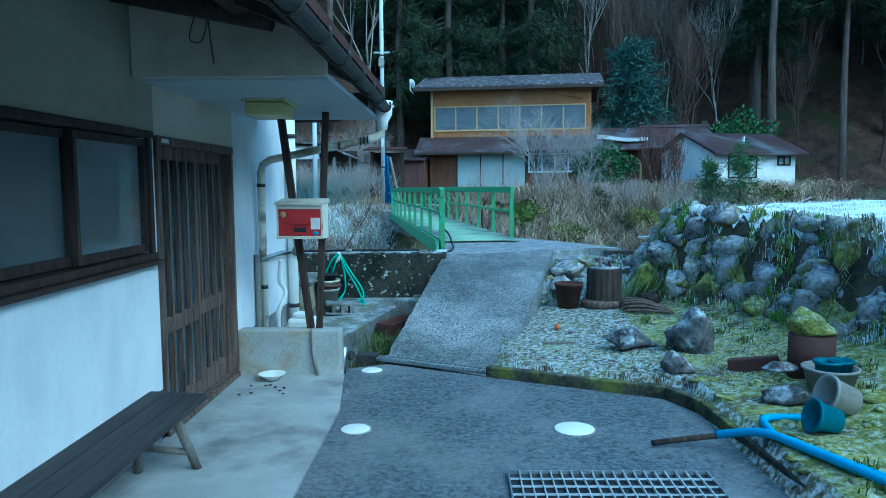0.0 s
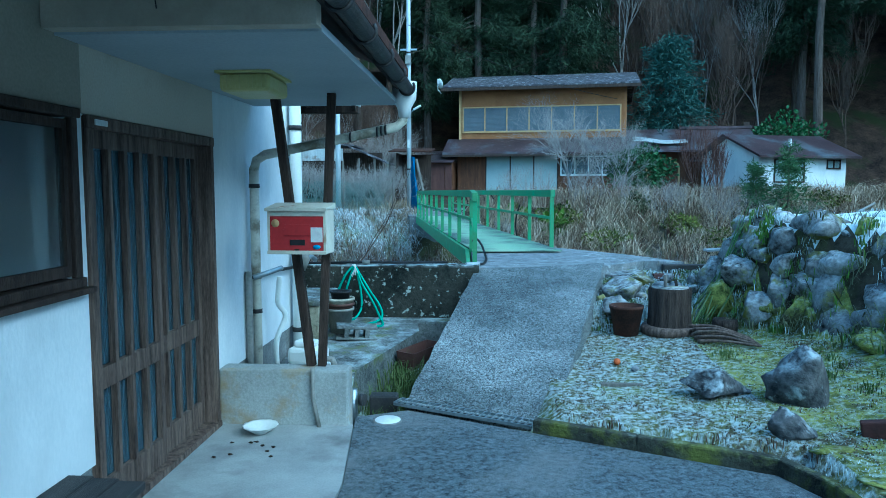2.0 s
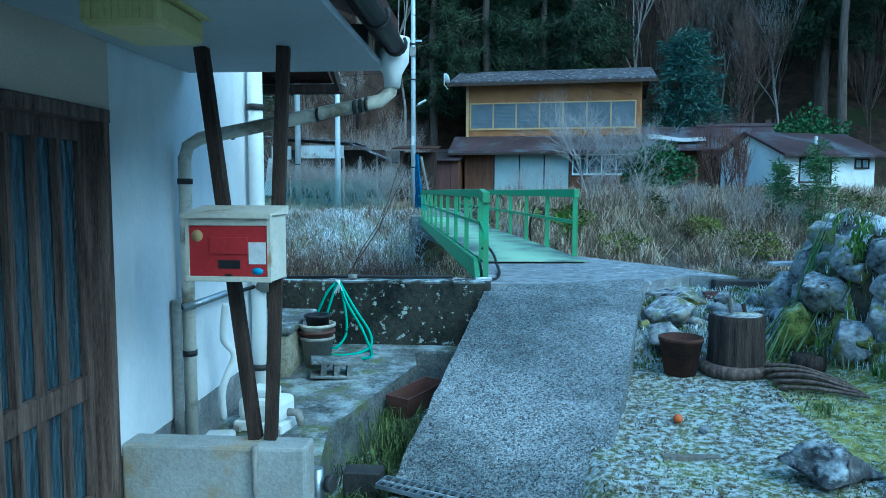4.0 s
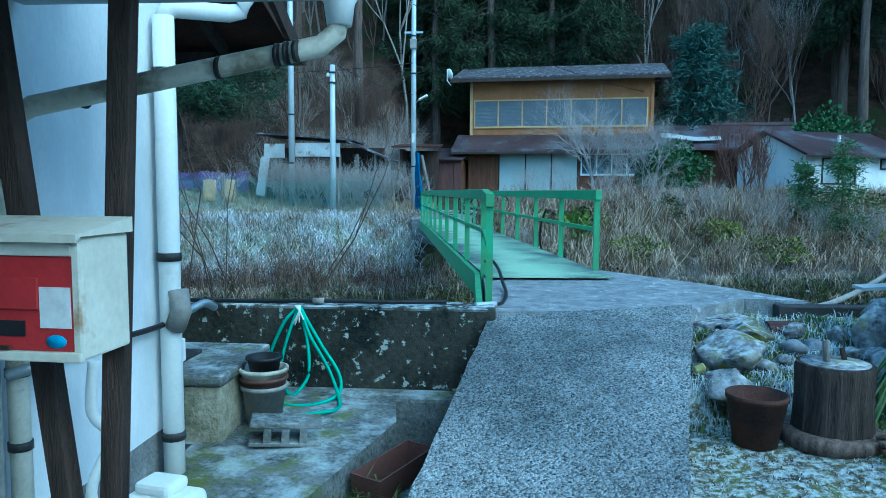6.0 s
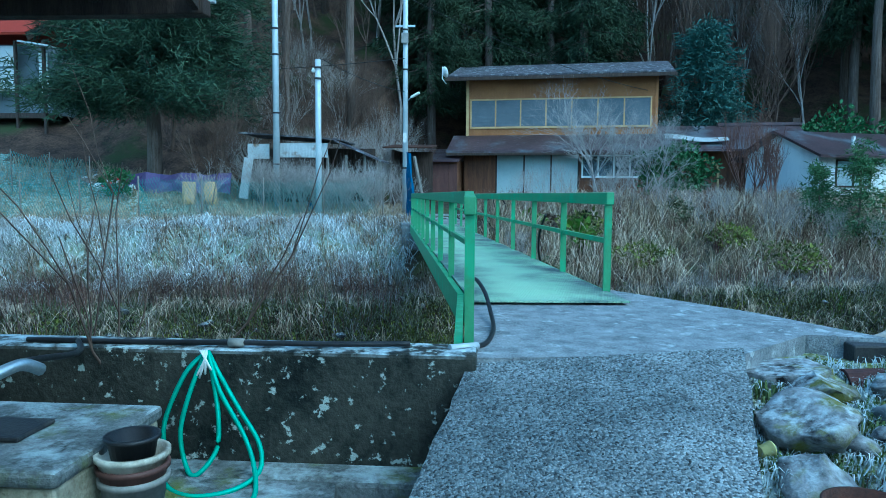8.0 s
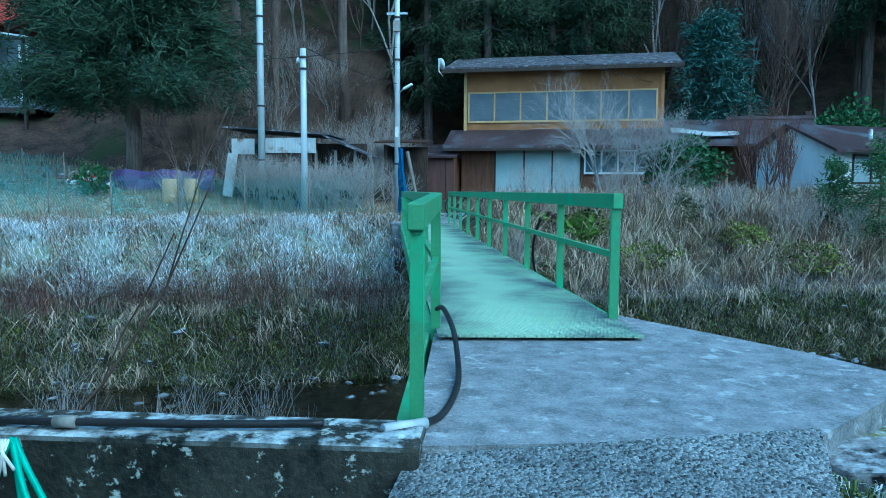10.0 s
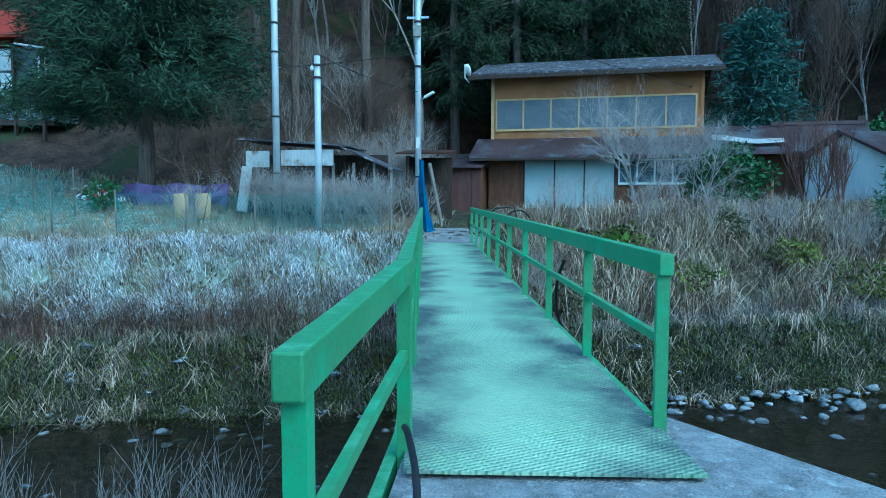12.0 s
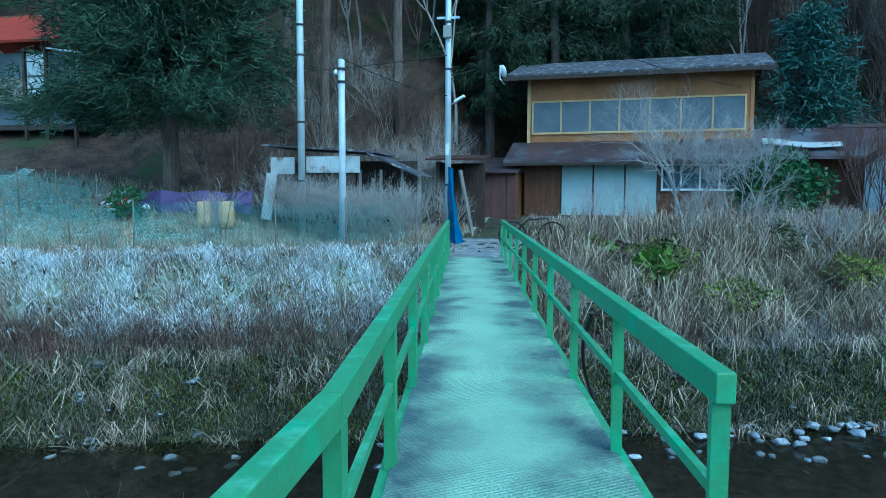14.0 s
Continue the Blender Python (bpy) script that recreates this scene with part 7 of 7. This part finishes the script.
for k in range(14):
    x = 0.6 + 13 * ((k * 0.618) % 1)
    bare_tree("bank_shrub", G(x, float(fw(x)) + 1.0 + 3.5 * ((k * 0.377) % 1)), 1.5, 0.015, 3, "twig", "thin leafless brown shrub on the river bank", "shrub", 100 + k, 4, 0.8, 3, 0.1, group="bank shrubs")
for k, (x, y) in enumerate(((-2.7, 11.4), (-3.6, 11.2), (-4.6, 11.6), (-3.0, 12.2), (-5.6, 11.6), (-1.9, 11.8), (-2.3, 12.6), (-3.9, 12.4))):
    bare_tree("river_shrub", (x, y, float(height(x, y)) - 0.05), 2.6, 0.02, 3, "bare_twig", "leafless shrub growing at the river's edge", "shrub", 130 + k, 5, 0.7, 3, 0.15, group="river shrubs")
bare_tree("sapling", (-2.75, 9.7, float(height(-2.75, 9.7)) - 0.1), 3.4, 0.022, 2, "twig_dark", "dark leafless sapling behind the retaining wall", "tree", 21, 2, 0.55, 2, 0.1, (0.15, 0))

# wooded slope
protos = {}
for key, base, wide, nb, seed in (("low", 4.0, 2.3, 95, 1), ("mid", 5.5, 2.6, 100, 2), ("high", 10.5, 2.6, 70, 3)):
    protos[key] = conifer("cedar_tree", (0, 0, -200), 17, 0.24, base, wide, "cedar", "tall dark cedar with drooping foliage on the slope", seed, nb, 9, 26, 0.42, 0.028, 0.9, 0.7, "cedars on the slope")
rnd = random.Random(4)
spots = []
for k in range(400):
    x, y = rnd.uniform(-42, 46), rnd.uniform(40, 66)
    if x < -4 and y < 41:
        continue
    if 7.5 < x < 13.5 and y < 58:
        continue
    if any((x - a) ** 2 + (y - b) ** 2 < 6.5 for a, b, _ in spots):
        continue
    kind = rnd.choice(("low", "low", "mid")) if -6 < x < 7.5 else ("high" if x < -6 and x > -14 else ("mid" if x >= 13.5 else rnd.choice(("mid", "low", "high"))))
    spots.append((x, y, kind))
spots += [(-3.2, 39.5, "low"), (-0.5, 40.5, "low"), (2.5, 41, "low"), (5, 42, "low"), (16.5, 38.5, "high"), (20, 38.0, "high"), (24.5, 37, "mid"), (-8.6, 34.2, "high"), (-10.6, 35.5, "high"), (-6.4, 36.4, "high")]
for x, y, kind in spots:
    s = rnd.uniform(0.85, 1.2)
    copy_thing(protos[kind], pose(x, y, float(height(x, y)) - 0.2, 0, 0, rnd.uniform(0, 360)) @ Matrix.Diagonal((s, s, s, 1)))
for o in list(protos.values()):
    for c in list(o.children_recursive):
        bpy.data.objects.remove(c)
    bpy.data.objects.remove(o)
bt = [bare_tree("hill_tree", (0, 0, -200), 9, 0.1, 4, m, "leafless brown tree on the wooded slope", "tree", 150 + i, 1, 0.6, 3, 0.25, group="bare trees on the slope") for i, m in enumerate(("twig_dark", "twig_dark", "twig"))]
for k in range(70):
    x, y = (rnd.uniform(7, 15) if k % 2 else rnd.uniform(-14, 30)), rnd.uniform(38, 54)
    if x < -4 and k % 3 == 0:
        y = rnd.uniform(31.5, 40)
    s = rnd.uniform(0.5, 1.1)
    copy_thing(bt[k % 3], pose(x, y, float(height(x, y)) - 0.2, 0, 0, rnd.uniform(0, 360)) @ Matrix.Diagonal((s, s, s, 1)))
for o in bt:
    bpy.data.objects.remove(o)
for k in range(52):
    x, y = -3.6 - 6.5 * rnd.random(), 30 + 8 * rnd.random()
    bare_tree("slope_shrub", G(x, y), 2.4, 0.02, 3, "twig_dark" if k % 3 else "twig", "leafless grey shrub on the slope behind the shack", "shrub", 200 + k, 4, 0.7, 3, 0.1, group="shrubs on the slope")

conifer("pine_tree", G(-11.3, 28.2), 13, 0.26, 2.9, 3.2, "pine", "large dense blue-green pine with a grey trunk", 31, 360, 10, 44, 0.38, 0.019, 0.1, 0.45)
conifer("fir_tree", G(9.2, 38.6), 7.6, 0.2, 1.0, 2.5, "fir", "dark blue-green conifer beside the house", 32, 160, 7, 16, 0.4, 0.035, 0.3, 0.8)
conifer("young_cedar", G(10.6, 27.2), 3.3, 0.05, 0.3, 1.1, "young_leaf", "slender young cedar in front of the white outbuilding", 33, 60, 6, 10, 0.2, 0.018, 0.1, 0.9)
conifer("young_cedar", G(9.7, 27.8), 2.0, 0.04, 0.2, 0.6, "young_leaf", "slender young cedar in front of the white outbuilding", 34, 45, 6, 10, 0.2, 0.018, 0.1, 0.9)


def leafy(name, at, rx, rz, n, size, material, label, seed, group=""):
    """A shrub: stems and many pointed leaves on an uneven crown."""
    r = np.random.default_rng(seed)
    t = thing(name, at, label, "shrub", group)
    d = r.normal(0, 1, (n, 3))
    d /= np.linalg.norm(d, axis=1)[:, None]
    lump = 1 + 0.3 * np.sin(d[:, 0] * 5 + seed) * np.cos(d[:, 2] * 4 + d[:, 1] * 3)
    c = d * (r.uniform(0.3, 1, n) ** 0.5 * lump)[:, None] * np.array([rx, rx, rz]) + np.array([0, 0, rz * 1.15])
    a = r.normal(0, 1, (n, 3)) + d
    a /= np.linalg.norm(a, axis=1)[:, None]
    s = np.cross(a, r.normal(0, 1, (n, 3)))
    s /= np.linalg.norm(s, axis=1)[:, None]
    L = size * r.uniform(0.6, 1.2, (n, 1))
    v = np.stack([c, c + a * L * 0.5 + s * L * 0.28, c + a * L, c + a * L * 0.5 - s * L * 0.28], 1).reshape(-1, 3)
    raw("leaves", v, np.arange(n * 4).reshape(-1, 4), [material]).parent = t
    sg = []
    for k in range(9):
        e = Vector((r.uniform(-1, 1) * rx, r.uniform(-1, 1) * rx, rz * 1.5))
        sg.append((0, 0, -0.05, *e, 0.03, 0.01))
    segs_mesh("stems", sg, ["twig_dark"]).parent = t
    return t


leafy("evergreen_shrub", (6.0, 30.6, -0.2), 1.25, 1.0, 3000, 0.18, "leaf", "glossy green broadleaf shrub in front of the house", 3)
leafy("evergreen_shrub", (14.5, 38, 0.3), 1.8, 1.5, 2200, 0.25, "leaf", "green broadleaf shrub at the wood's edge", 4)
leafy("fern", (2.2, 25.4, -1.0), 0.4, 0.3, 260, 0.3, "fern", "yellow-green fern on the river bank", 5)
leafy("fern", (0.9, 26.1, -0.7), 0.3, 0.25, 200, 0.3, "fern", "yellow-green fern on the river bank", 6)
leafy("flowering_shrub", (-11.9, 26.9, 0.2), 0.45, 0.4, 500, 0.14, "leaf", "small dark shrub with red flowers", 7)
for k in range(9):
    x = 0.9 + 1.45 * k
    y = float(fw(x)) + 1.2 + 2.6 * ((k * 0.618) % 1)
    leafy("bank_bush", (x, y, float(height(x, y)) - 0.1), 0.5 + 0.2 * (k % 3), 0.35 + 0.08 * (k % 2), 900, 0.13, "bank_moss" if k % 3 else "ivy", "low dark evergreen bush among the dry grass", 40 + k, "bushes on the bank")
# shutter slats of the far house
for sh, a, b in SHUT:
    me = None
    for j in range(18):
        if me is None:
            o = part("slat", B(a + 0.06, b, 0.845, 0.867, 0, 0.045), "shutter", sh, "", True)
            me = o.data
        else:
            o = new("slat", me)
            o.parent = sh
        o.location.z = 3.37 + j * 0.06

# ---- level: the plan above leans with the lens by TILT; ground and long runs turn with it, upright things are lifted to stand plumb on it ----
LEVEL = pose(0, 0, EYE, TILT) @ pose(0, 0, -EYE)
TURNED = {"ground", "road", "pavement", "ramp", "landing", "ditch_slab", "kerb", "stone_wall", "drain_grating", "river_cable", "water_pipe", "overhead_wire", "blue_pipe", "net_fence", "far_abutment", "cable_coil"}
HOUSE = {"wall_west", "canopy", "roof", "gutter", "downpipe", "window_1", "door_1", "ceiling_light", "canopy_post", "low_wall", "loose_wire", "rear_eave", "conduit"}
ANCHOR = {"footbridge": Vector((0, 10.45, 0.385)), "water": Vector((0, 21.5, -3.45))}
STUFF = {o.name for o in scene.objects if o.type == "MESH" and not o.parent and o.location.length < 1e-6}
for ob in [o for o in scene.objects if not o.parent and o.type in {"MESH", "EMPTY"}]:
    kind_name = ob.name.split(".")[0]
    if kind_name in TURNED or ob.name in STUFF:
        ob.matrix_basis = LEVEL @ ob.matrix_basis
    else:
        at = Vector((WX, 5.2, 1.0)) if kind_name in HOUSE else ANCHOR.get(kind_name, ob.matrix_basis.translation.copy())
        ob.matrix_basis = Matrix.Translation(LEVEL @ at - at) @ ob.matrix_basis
